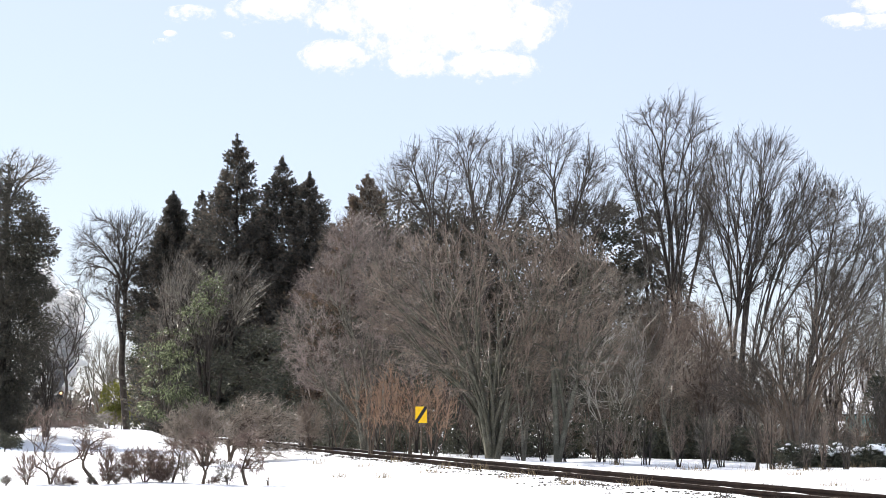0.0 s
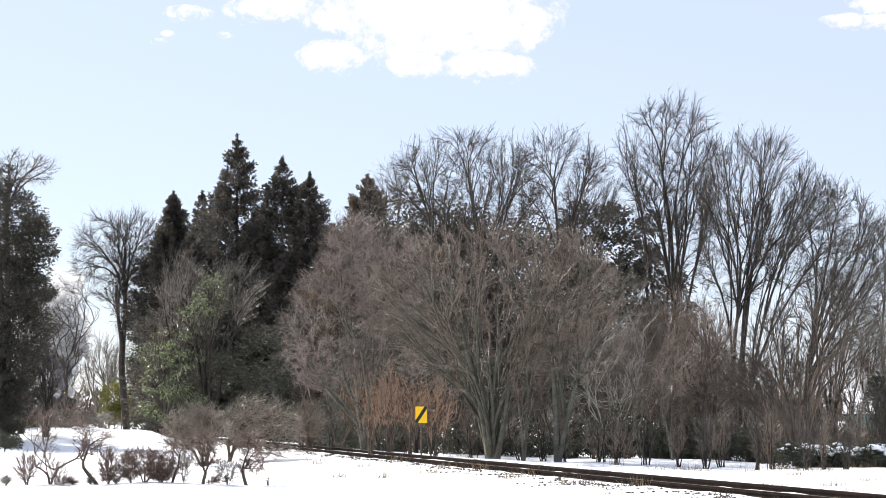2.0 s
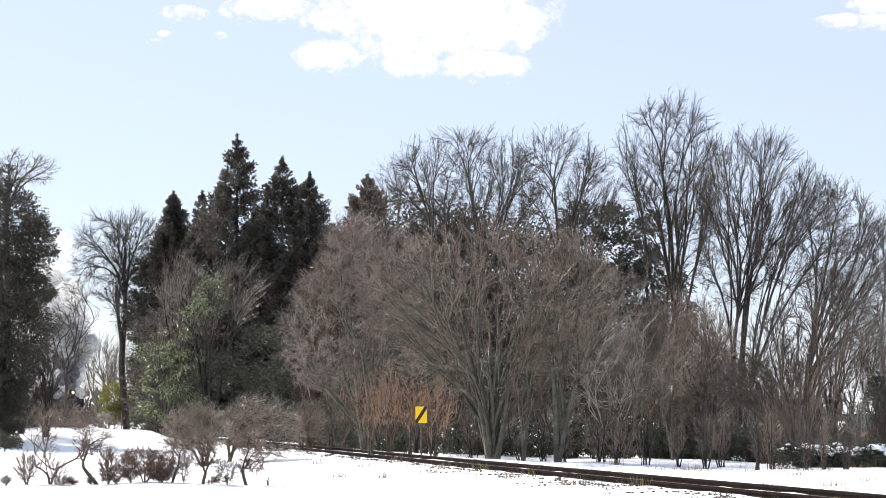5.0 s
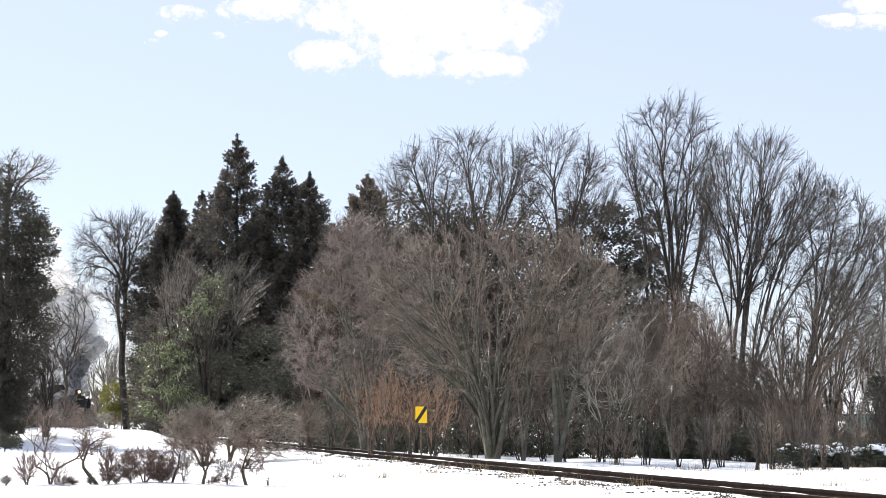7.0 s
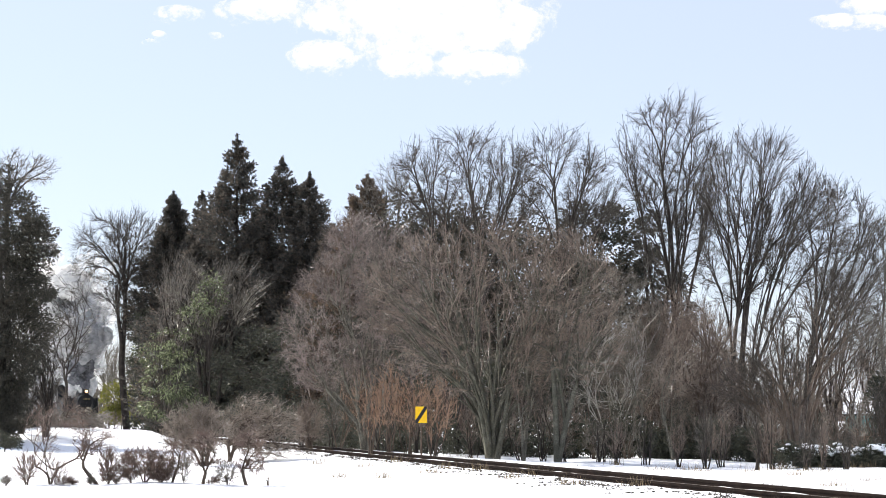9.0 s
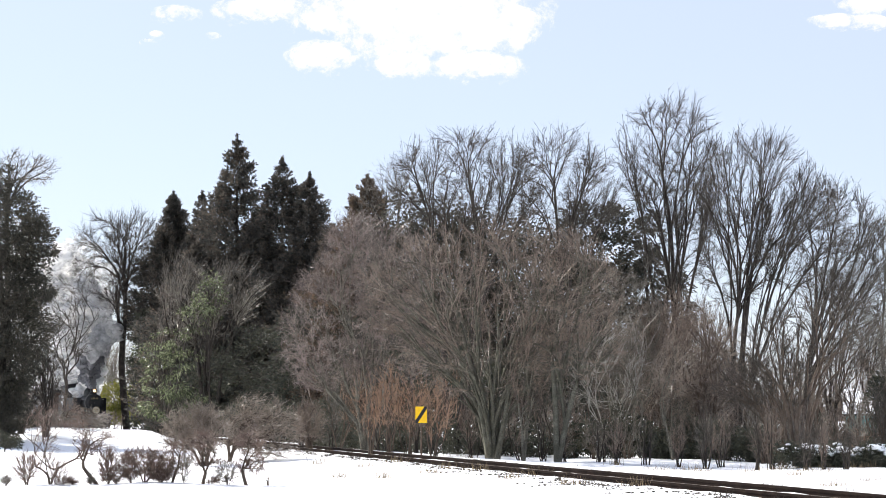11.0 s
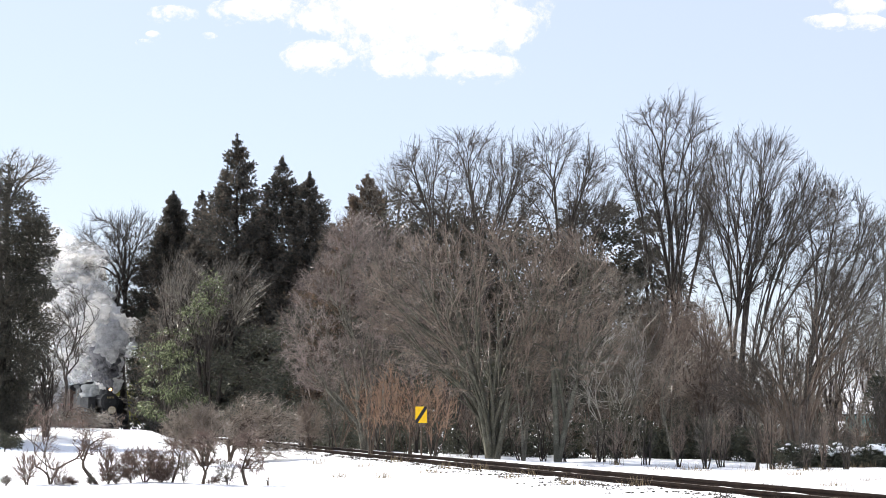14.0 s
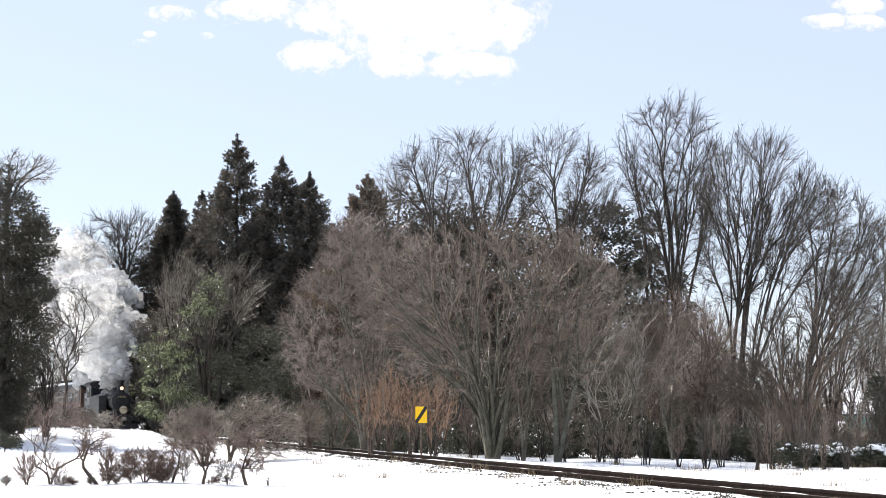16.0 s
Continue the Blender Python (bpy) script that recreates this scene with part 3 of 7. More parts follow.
# the wood behind the track
bare_tree("bare_tree", "broad leafless tree with many grey-brown upright stems and fine twigs", "tree", 1.55, 52.00, [(1.39, 52.00, 5.35, 4.66, 3.73, 2.45), (1.39, 52.00, 3.84, 3.64, 2.91, 2.13), (-0.43, 52.00, 5.62, 2.49, 1.99, 1.60), (1.72, 52.00, 6.87, 3.38, 2.70, 0.98)], 2400, BARK_OLIVE, TWIG_BROWN, 1, stems=12, thick=0.1, foot=0.15, fork=0.24, vee=0.3, crook=0.1, stiff=0.5, fine=0.005, twigs=4, shoot=0.2, spread=1.7, lift=0.0, shell=0.75)
bare_tree("bare_tree", "broad leafless tree with pinkish-brown twigs and low spreading boughs", "tree", -2.69, 60.00, [(-3.98, 60.00, 4.82, 2.15, 1.72, 2.67), (-2.45, 60.00, 6.88, 2.36, 1.89, 2.15), (-4.59, 60.00, 3.39, 1.60, 1.28, 1.27), (-1.93, 60.00, 4.21, 1.85, 1.48, 2.26), (-3.38, 60.00, 7.92, 1.23, 0.98, 1.23)], 2900, BARK_GREY, TWIG_PINK, 2, stems=5, thick=0.075, foot=0.2, fork=0.25, crook=0.14, fine=0.005, twigs=6, shoot=0.2, spread=1.7, lift=0.0, shell=0.55)
bare_tree("bare_tree", "slender leafless tree with pale grey trunk", "tree", 3.41, 50.00, [(3.91, 50.00, 5.20, 1.79, 1.44, 2.14), (4.46, 50.00, 3.58, 1.28, 1.03, 1.54), (3.01, 50.00, 4.43, 1.03, 0.82, 1.88)], 1000, BARK_OLIVE, TWIG_BROWN, 3, stems=2, thick=0.09, foot=0.1, fork=0.35, vee=0.4, stiff=0.45, fine=0.005, twigs=4, shoot=0.2, spread=1.7, lift=0.0, shell=0.7)
bare_tree("bare_tree", "young leafless tree with twin pale trunks", "tree", 2.44, 51.00, [(2.68, 51.00, 3.10, 0.84, 0.67, 1.66)], 240, BARK_GREY, TWIG_BROWN, 4, stems=2, thick=0.05, foot=0.08, fork=0.4, fine=0.005, twigs=6, shoot=0.2, spread=1.7, lift=0.0, shell=0.55)
bare_tree("bare_tree", "slender leafless tree with pale grey trunk", "tree", 5.72, 56.00, [(5.95, 56.00, 4.50, 1.63, 1.30, 2.30), (6.42, 56.00, 3.26, 1.15, 0.92, 1.72)], 1300, BARK_GREY, TWIG_GREY, 18, stems=3, thick=0.06, crook=0.16, fine=0.005, twigs=6, shoot=0.2, spread=1.7, lift=0.0, shell=0.55)
bare_tree("bare_tree", "tall leafless tree with fan of dark branches against sky", "tree", 0.41, 76.00, [(0.42, 76.00, 12.41, 3.12, 2.49, 2.60), (-1.28, 76.00, 12.01, 1.71, 1.37, 1.97), (2.39, 76.00, 12.41, 2.47, 1.97, 2.55), (3.56, 76.00, 12.01, 1.56, 1.25, 2.08)], 2500, BARK_DARK, TWIG_DARK, 5, thick=0.12, fork=0.5, vee=0.7, bole=5.5, stems=3, foot=0.3, fine=0.0048, twigs=4, shoot=0.32, spread=0.75, lift=0.2, stiff=0.4, crook=0.06, shell=0.6)
bare_tree("bare_tree", "tall leafless tree with fan of dark branches against sky", "tree", 5.32, 78.00, [(5.54, 78.00, 12.56, 2.88, 2.30, 2.88), (7.02, 78.00, 11.88, 1.76, 1.41, 2.19)], 1600, BARK_DARK, TWIG_DARK, 6, thick=0.11, fork=0.5, vee=0.8, bole=6.0, stems=2, foot=0.3, fine=0.0048, twigs=4, shoot=0.32, spread=0.75, lift=0.2, stiff=0.4, crook=0.06, shell=0.6)
bare_tree("bare_tree", "tall leafless tree with fan of dark branches against sky", "tree", 8.58, 62.00, [(8.69, 62.00, 11.04, 2.33, 1.86, 2.86), (8.77, 62.00, 8.78, 1.91, 1.53, 2.80)], 2100, BARK_DARK, TWIG_DARK, 7, stems=4, foot=0.2, thick=0.085, fork=0.42, vee=0.7, bole=2.5, fine=0.0048, twigs=4, shoot=0.32, spread=0.75, lift=0.2, stiff=0.4, crook=0.06, shell=0.6)
bare_tree("bare_tree", "tall leafless tree with fan of dark branches against sky", "tree", 10.15, 58.00, [(11.02, 58.00, 9.31, 2.48, 1.98, 2.68), (12.69, 58.00, 8.00, 1.94, 1.55, 2.48), (10.28, 58.00, 7.30, 1.68, 1.35, 2.48)], 2500, BARK_DARK, TWIG_DARK, 8, stems=6, foot=0.3, thick=0.075, fork=0.36, vee=0.55, bole=1.2, fine=0.0048, twigs=4, shoot=0.32, spread=0.75, lift=0.2, stiff=0.4, crook=0.06, shell=0.6)
bare_tree("bare_tree", "tall leafless tree with fan of dark branches against sky", "tree", 12.54, 60.00, [(14.25, 60.00, 7.81, 1.95, 1.56, 2.56), (15.46, 60.00, 6.78, 1.54, 1.23, 2.62)], 1500, BARK_DARK, TWIG_DARK, 20, stems=4, foot=0.3, thick=0.07, fork=0.34, vee=0.5, bole=1.0, fine=0.0048, twigs=4, shoot=0.32, spread=0.75, lift=0.2, stiff=0.4, crook=0.06, shell=0.6)
bare_tree("bare_tree", "many-stemmed leafless tree leaning outward", "tree", 9.84, 46.00, [(10.48, 46.00, 4.03, 1.89, 1.51, 1.49), (9.20, 46.00, 3.25, 1.26, 1.01, 1.34)], 560, BARK_BROWN, TWIG_DARK, 9, stems=5, thick=0.065, foot=0.2, fork=0.35, vee=0.5, crook=0.16, fine=0.0055, twigs=5, shoot=0.3, spread=0.7, lift=0.25)
bare_tree("bare_tree", "many-stemmed leafless tree leaning outward", "tree", 9.58, 47.00, [(9.47, 47.00, 2.57, 1.37, 1.09, 1.20), (8.26, 47.00, 2.33, 0.80, 0.64, 0.96)], 330, BARK_BROWN, TWIG_DARK, 10, stems=4, thick=0.05, foot=0.2, fork=0.35, crook=0.18, fine=0.005, twigs=5, shoot=0.26, spread=0.7, lift=0.25)
bare_tree("bare_tree", "tall leafless tree with fan of dark branches against sky", "tree", 19.09, 72.00, [(19.52, 72.00, 7.22, 1.55, 1.24, 3.89)], 600, BARK_DARK, TWIG_DARK, 30, thick=0.09, fork=0.3, fine=0.0048, twigs=4, shoot=0.32, spread=0.75, lift=0.2, stiff=0.4, crook=0.06, shell=0.6)
# Added tree: its pale branches stand for sunlit glints in the crowns.
bare_tree("bare_tree", "small tree added with pale arching branches for sunlit glints", "tree", 5.52, 54.00, [(5.36, 54.00, 2.83, 1.57, 1.25, 1.75), (6.20, 54.00, 3.75, 0.92, 0.74, 1.29)], 170, BARK_GLINT, BARK_GLINT, 31, stems=4, thick=0.028, crook=0.25, fine=0.005, twigs=2, shoot=0.25, spread=0.9, lift=0.0)
bare_tree("bare_tree", "tall leafless tree with fan of dark branches against sky", "tree", 15.37, 66.00, [(16.84, 66.00, 5.16, 1.58, 1.26, 2.71), (15.49, 66.00, 5.38, 1.13, 0.90, 2.03)], 600, BARK_DARK, TWIG_DARK, 11, stems=4, foot=0.3, thick=0.05, fork=0.3, fine=0.0048, twigs=4, shoot=0.32, spread=0.75, lift=0.2, stiff=0.4, crook=0.06, shell=0.6)
bare_tree("bare_tree", "tall leafless tree with fan of dark branches against sky", "tree", -2.94, 92.00, [(-3.04, 92.00, 13.12, 2.04, 1.64, 2.80)], 500, BARK_DARK, TWIG_GREY, 12, thick=0.13, fork=0.5, vee=0.8, bole=6.0, fine=0.0048, twigs=4, shoot=0.32, spread=0.75, lift=0.2, stiff=0.4, crook=0.06, shell=0.6)
bare_tree("bare_tree", "slender leafless tree with brown twigs", "tree", 7.40, 58.00, [(7.24, 58.00, 3.52, 1.39, 1.11, 2.28)], 900, BARK_BROWN, TWIG_BROWN, 24, stems=4, thick=0.045, crook=0.14, fine=0.005, twigs=6, shoot=0.2, spread=1.7, lift=0.0, shell=0.55)
bare_tree("bare_tree", "slender leafless tree with brown twigs", "tree", 9.39, 60.00, [(9.23, 60.00, 3.39, 1.74, 1.39, 2.56), (8.71, 60.00, 2.37, 1.44, 1.15, 1.64)], 1300, BARK_BROWN, TWIG_BROWN, 25, stems=4, thick=0.05, crook=0.12, fine=0.005, twigs=6, shoot=0.2, spread=1.7, lift=0.0, shell=0.55)

bare_tree("bare_tree", "distant tangle of bare grey-brown branches", "tree", 16.04, 66.00, [(16.10, 66.00, 2.68, 1.35, 1.08, 1.92), (14.97, 66.00, 2.46, 1.13, 0.90, 1.69)], 700, BARK_DARK, TWIG_BROWN, 40, stems=6, foot=0.9, thick=0.05, fork=0.3, crook=0.14, fine=0.005, twigs=6, shoot=0.2, spread=1.7, lift=0.0, shell=0.55)
bare_tree("bare_tree", "distant tangle of bare grey-brown branches", "tree", 18.02, 68.00, [(18.04, 68.00, 3.41, 1.05, 0.84, 2.09), (17.56, 68.00, 4.57, 0.93, 0.74, 1.39)], 700, BARK_DARK, TWIG_GREY, 41, stems=6, foot=0.9, thick=0.05, fork=0.3, crook=0.14, fine=0.005, twigs=6, shoot=0.2, spread=1.7, lift=0.0, shell=0.55)
bare_tree("bare_tree", "distant tangle of bare grey-brown branches", "tree", 12.08, 64.00, [(11.90, 64.00, 2.21, 1.64, 1.31, 1.75), (13.43, 64.00, 2.43, 1.09, 0.87, 1.53)], 800, BARK_DARK, TWIG_BROWN, 42, stems=6, foot=0.9, thick=0.05, fork=0.3, crook=0.14, fine=0.005, twigs=6, shoot=0.2, spread=1.7, lift=0.0, shell=0.55)
# The next three thin trees are added; their lighter twigs stand for bright glints.
bare_tree("bare_tree", "small tree added with pale arching branches for sunlit glints", "tree", 6.20, 52.00, [(6.23, 52.00, 3.66, 1.33, 1.07, 1.42), (6.84, 52.00, 2.77, 1.07, 0.85, 1.07)], 110, BARK_GREY, TWIG_TAN, 43, stems=3, thick=0.02, crook=0.28, fine=0.0042, twigs=2, shoot=0.22, spread=1.0, lift=0.0)
bare_tree("bare_tree", "low leafless tree added for bright glints on low boughs", "tree", -3.81, 61.00, [(-4.35, 61.00, 3.11, 1.56, 1.25, 0.54), (-3.00, 61.00, 3.42, 1.04, 0.83, 0.63)], 110, BARK_BROWN, TWIG_TAN, 44, stems=4, thick=0.024, crook=0.25, fine=0.0042, twigs=3, shoot=0.22, spread=1.0, lift=0.0)
bare_tree("bare_tree", "small tree added with pale arching branches for sunlit glints", "tree", 6.89, 50.00, [(7.01, 50.00, 3.06, 1.03, 0.82, 1.37)], 90, BARK_GREY, TWIG_TAN, 45, stems=3, thick=0.02, crook=0.28, fine=0.0042, twigs=3, shoot=0.22, spread=1.0, lift=0.0)
bare_tree("bare_shrub", "russet-brown bare shrub beside the track", "shrub", -1.69, 53.00, [(-1.70, 53.00, 2.22, 0.83, 0.67, 1.20)], 130, BARK_BROWN, TWIG_RUSSET, 46, stems=6, foot=0.25, thick=0.022, fork=0.3, crook=0.14, fine=0.004, twigs=5, shoot=0.16, spread=1.0, lift=0.15, group="shrubs along the track")
bare_tree("bare_shrub", "russet-brown bare shrub beside the track", "shrub", -1.07, 52.50, [(-1.00, 52.50, 2.04, 0.83, 0.66, 1.15)], 120, BARK_BROWN, TWIG_RUSSET, 47, stems=6, foot=0.25, thick=0.022, fork=0.3, crook=0.14, fine=0.004, twigs=5, shoot=0.16, spread=1.0, lift=0.15, group="shrubs along the track")
bare_tree("bare_shrub", "russet-brown bare shrub beside the track", "shrub", -2.36, 54.00, [(-2.43, 54.00, 2.02, 0.74, 0.59, 1.07)], 90, BARK_BROWN, TWIG_RUSSET, 48, stems=6, foot=0.25, thick=0.022, fork=0.3, crook=0.14, fine=0.004, twigs=5, shoot=0.16, spread=1.0, lift=0.15, group="shrubs along the track")
bare_tree("bare_shrub", "russet-brown bare shrub beside the track", "shrub", -0.33, 51.50, [(-0.21, 51.50, 1.78, 0.74, 0.59, 0.95)], 90, BARK_BROWN, TWIG_RUSSET, 49, stems=6, foot=0.25, thick=0.022, fork=0.3, crook=0.14, fine=0.004, twigs=5, shoot=0.16, spread=1.0, lift=0.15, group="shrubs along the track")

# trees at the far end of the view
bare_tree("bare_tree", "tall leafless tree with fan of dark branches against sky", "tree", -24.71, 130.00, [(-26.74, 130.00, 13.89, 3.07, 2.45, 4.00), (-24.52, 130.00, 15.01, 2.49, 1.99, 3.07), (-24.67, 130.00, 10.98, 1.91, 1.53, 4.00)], 1300, BARK_DARK, TWIG_DARK, 13, thick=0.26, fork=0.36, vee=0.5, bole=4.5, fine=0.0085, twigs=4, shoot=0.9, spread=0.5, lift=0.3, stiff=0.5, crook=0.1)
bare_tree("bare_tree", "thin crooked leafless tree beside the railway", "tree", -19.78, 86.00, [(-18.94, 86.00, 6.43, 1.12, 0.89, 2.20), (-19.80, 86.00, 7.76, 0.76, 0.61, 1.47), (-19.50, 86.00, 4.81, 1.18, 0.94, 1.47)], 130, BARK_DARK, TWIG_DARK, 14, thick=0.08, fork=0.4, fine=0.011, twigs=3, shoot=0.5, spread=0.8, lift=0.1, crook=0.28)
bare_tree("bare_tree", "far leafless grey tree in haze", "tree", -35.98, 175.00, [(-36.30, 175.00, 7.09, 2.63, 2.11, 3.95)], 360, BARK_GREY, TWIG_GREY, 32, stems=6, thick=0.12, fork=0.35, crook=0.14, twigs=4, shoot=0.4, spread=0.8, lift=0.15, fine=0.012, foot=0.2)
bare_tree("bare_tree", "tall leafless tree with fan of dark branches against sky", "tree", -21.93, 84.00, [(-21.72, 84.00, 14.00, 1.58, 1.26, 1.21), (-20.70, 84.00, 14.00, 1.15, 0.92, 0.86)], 330, BARK_DARK, TWIG_GREY, 15, thick=0.14, fork=0.8, bole=9.0, fine=0.0048, twigs=4, shoot=0.32, spread=0.75, lift=0.2, stiff=0.4, crook=0.06, shell=0.6)
bare_tree("bare_tree", "leafless grey tree before a dark evergreen", "tree", -18.78, 74.00, [(-18.70, 74.00, 4.59, 1.87, 1.50, 3.67)], 560, BARK_DARK, TWIG_GREY, 16, stems=6, thick=0.06, fork=0.35, crook=0.14, twigs=4, shoot=0.4, spread=0.8, lift=0.15, fine=0.0055, foot=0.2)
bare_tree("bare_tree", "leafless tree with slim stems before dark cedars", "tree", -14.57, 104.00, [(-14.92, 104.00, 8.72, 3.02, 2.42, 3.38), (-12.62, 104.00, 9.79, 2.13, 1.71, 2.49)], 380, BARK_DARK, TWIG_GREY, 17, stems=4, thick=0.12, foot=0.5, fork=0.4, vee=0.6, fine=0.0075, twigs=5, shoot=0.5, spread=0.8, lift=0.15, crook=0.1)
bare_tree("bare_tree", "leafless tree with slim stems before dark cedars", "tree", -18.07, 108.00, [(-17.09, 108.00, 9.37, 2.14, 1.71, 3.69)], 250, BARK_DARK, TWIG_GREY, 19, stems=3, thick=0.12, foot=0.5, fork=0.4, fine=0.0075, twigs=5, shoot=0.5, spread=0.8, lift=0.15, crook=0.1)
bare_tree("bare_tree", "far leafless grey tree in haze", "tree", -33.94, 178.00, [(-34.23, 178.00, 5.98, 2.43, 1.95, 4.26)], 480, BARK_GREY, TWIG_GREY, 33, stems=6, thick=0.13, fork=0.35, crook=0.14, twigs=4, shoot=0.4, spread=0.8, lift=0.15, fine=0.013, foot=0.2)
bare_tree("bare_tree", "far leafless grey tree in haze", "tree", -40.55, 180.00, [(-40.84, 180.00, 4.81, 3.08, 2.46, 3.38)], 480, BARK_GREY, TWIG_GREY, 34, stems=6, thick=0.13, fork=0.35, crook=0.14, twigs=4, shoot=0.4, spread=0.8, lift=0.15, fine=0.013, foot=0.2)

# cedars
conifer(-21.35, 130.00, 19.01, 3.9, CEDAR, 21, "dark green cedar tree with pointed crown", low=0.4)
conifer(-18.79, 128.00, 18.74, 3.12, CEDAR, 22, "dark green cedar tree with pointed crown")
conifer(-15.11, 120.00, 21.84, 4.5, CEDAR, 23, "dark green cedar tree with pointed crown")
conifer(-11.58, 118.00, 19.93, 4.64, CEDAR, 24, "dark green cedar tree with pointed crown")
conifer(-9.45, 116.00, 18.49, 3.51, CEDAR, 25, "dark green cedar tree with pointed crown")
conifer(-4.62, 100.00, 15.99, 4.17, CEDAR_RUST, 26, "cedar tree with rust-brown winter foliage")
conifer(-13.82, 122.00, 16.66, 4.9, CEDAR, 27, "dark green cedar tree with pointed crown")
conifer(-7.47, 112.00, 14.24, 4.09, CEDAR, 28, "dark green cedar tree with pointed crown")
conifer(-17.60, 118.00, 13.70, 4.64, CEDAR, 29, "dark green cedar tree with pointed crown")

# evergreen trees
evergreen("evergreen_tree", "dark evergreen tree with lumpy crown", "tree", -1.61, 88.00, [(-1.93, 88.00, 9.41, 2.41, 1.92, 3.76), (-2.58, 90.00, 5.58, 2.71, 2.17, 3.61)], 300, 80, DULL_GREEN, 0.21, 0.12, 31, shell=0.2)
evergreen("evergreen_tree", "dark evergreen tree with lumpy crown", "tree", 1.37, 88.00, [(1.09, 88.00, 9.11, 2.11, 1.68, 3.85), (1.11, 90.00, 4.97, 2.71, 2.17, 3.61)], 300, 80, DULL_GREEN, 0.21, 0.12, 32, shell=0.2)
evergreen("evergreen_tree", "dark evergreen tree with lumpy crown", "tree", 4.36, 88.00, [(4.25, 88.00, 8.45, 2.71, 2.17, 3.91), (6.59, 89.00, 7.97, 1.50, 1.20, 3.31), (4.48, 90.00, 3.74, 2.71, 2.17, 3.01)], 360, 80, DULL_GREEN, 0.21, 0.12, 33, shell=0.2)
evergreen("evergreen_tree", "dark evergreen tree with lumpy crown", "tree", 8.20, 86.00, [(8.76, 86.00, 11.46, 1.06, 0.85, 1.47), (7.17, 86.50, 11.52, 0.88, 0.71, 1.32), (7.93, 87.00, 7.83, 1.76, 1.41, 3.23), (9.52, 86.50, 8.38, 1.12, 0.89, 2.50), (7.98, 88.00, 3.99, 2.35, 1.88, 2.94)], 290, 80, DULL_GREEN, 0.2, 0.11, 34, shell=0.2)
evergreen("evergreen_tree", "dark evergreen tree with lumpy crown", "tree", 10.43, 84.00, [(10.57, 84.00, 10.79, 0.57, 0.46, 1.38), (10.54, 84.50, 7.64, 0.80, 0.64, 2.58), (11.95, 85.00, 6.51, 0.80, 0.64, 2.30), (10.61, 85.00, 4.19, 1.44, 1.15, 2.58)], 170, 90, DULL_GREEN, 0.18, 0.1, 35)
evergreen("evergreen_tree", "dark evergreen tree with lumpy crown", "tree", -18.43, 70.00, [(-18.88, 70.00, 11.37, 0.81, 0.69, 0.81), (-17.92, 69.50, 9.78, 1.15, 0.98, 1.00), (-18.39, 70.50, 8.80, 1.44, 1.22, 1.20), (-17.20, 69.70, 8.72, 0.86, 0.73, 1.00), (-18.41, 70.30, 7.09, 1.56, 1.32, 1.32), (-17.33, 69.50, 6.55, 0.86, 0.73, 1.00), (-18.16, 70.00, 4.90, 1.44, 1.22, 1.32), (-18.04, 69.40, 3.57, 1.10, 0.94, 1.15), (-18.69, 70.00, 2.52, 1.08, 0.92, 1.08), (-18.54, 70.00, 1.45, 1.32, 1.12, 0.96), (-20.60, 71.00, 9.10, 1.67, 1.42, 2.87), (-20.47, 71.00, 4.71, 1.67, 1.42, 2.63)], 900, 90, DULL_GREEN, 0.12, 0.062, 36, trunk=0.14, shell=0.45)
evergreen("evergreen_bush", "dark evergreen undergrowth at edge of the wood", "bush", -7.60, 100.00, [(-7.64, 100.00, 4.67, 2.73, 2.19, 3.76), (-10.78, 104.00, 4.10, 3.08, 2.46, 3.08), (-13.87, 106.00, 3.43, 2.73, 2.19, 2.39)], 198, 70, EVERGREEN, 0.21, 0.1, 37)
evergreen("evergreen_bush", "dark evergreen undergrowth within the wood", "bush", -3.81, 78.00, [(-3.82, 78.00, 2.16, 1.65, 1.32, 2.45)], 90, 46, EVERGREEN, 0.21, 0.1, 40)
evergreen("evergreen_bush", "dark evergreen undergrowth within the wood", "bush", -1.43, 78.00, [(-1.43, 78.00, 2.16, 1.65, 1.32, 2.45)], 90, 46, EVERGREEN, 0.21, 0.1, 41)
evergreen("evergreen_bush", "dark evergreen undergrowth within the wood", "bush", 0.95, 78.00, [(0.96, 78.00, 2.16, 1.65, 1.32, 2.45)], 90, 46, EVERGREEN, 0.21, 0.1, 42)
evergreen("evergreen_bush", "dark evergreen undergrowth within the wood", "bush", 3.33, 78.00, [(3.35, 78.00, 2.16, 1.65, 1.32, 2.45)], 90, 46, EVERGREEN, 0.21, 0.1, 43)
evergreen("evergreen_bush", "dark evergreen undergrowth within the wood", "bush", 5.72, 78.00, [(5.73, 78.00, 2.16, 1.65, 1.32, 2.45)], 90, 46, EVERGREEN, 0.21, 0.1, 44)
evergreen("evergreen_bush", "dark evergreen undergrowth within the wood", "bush", 8.10, 78.00, [(8.12, 78.00, 2.16, 1.65, 1.32, 2.45)], 90, 46, EVERGREEN, 0.21, 0.1, 45)
evergreen("evergreen_bush", "dark evergreen undergrowth within the wood", "bush", 10.48, 78.00, [(10.51, 78.00, 2.16, 1.65, 1.32, 2.45)], 90, 46, EVERGREEN, 0.21, 0.1, 46)
evergreen("evergreen_bush", "dark evergreen undergrowth within the wood", "bush", 12.86, 78.00, [(12.90, 78.00, 2.16, 1.65, 1.32, 2.45)], 90, 46, EVERGREEN, 0.21, 0.1, 47)
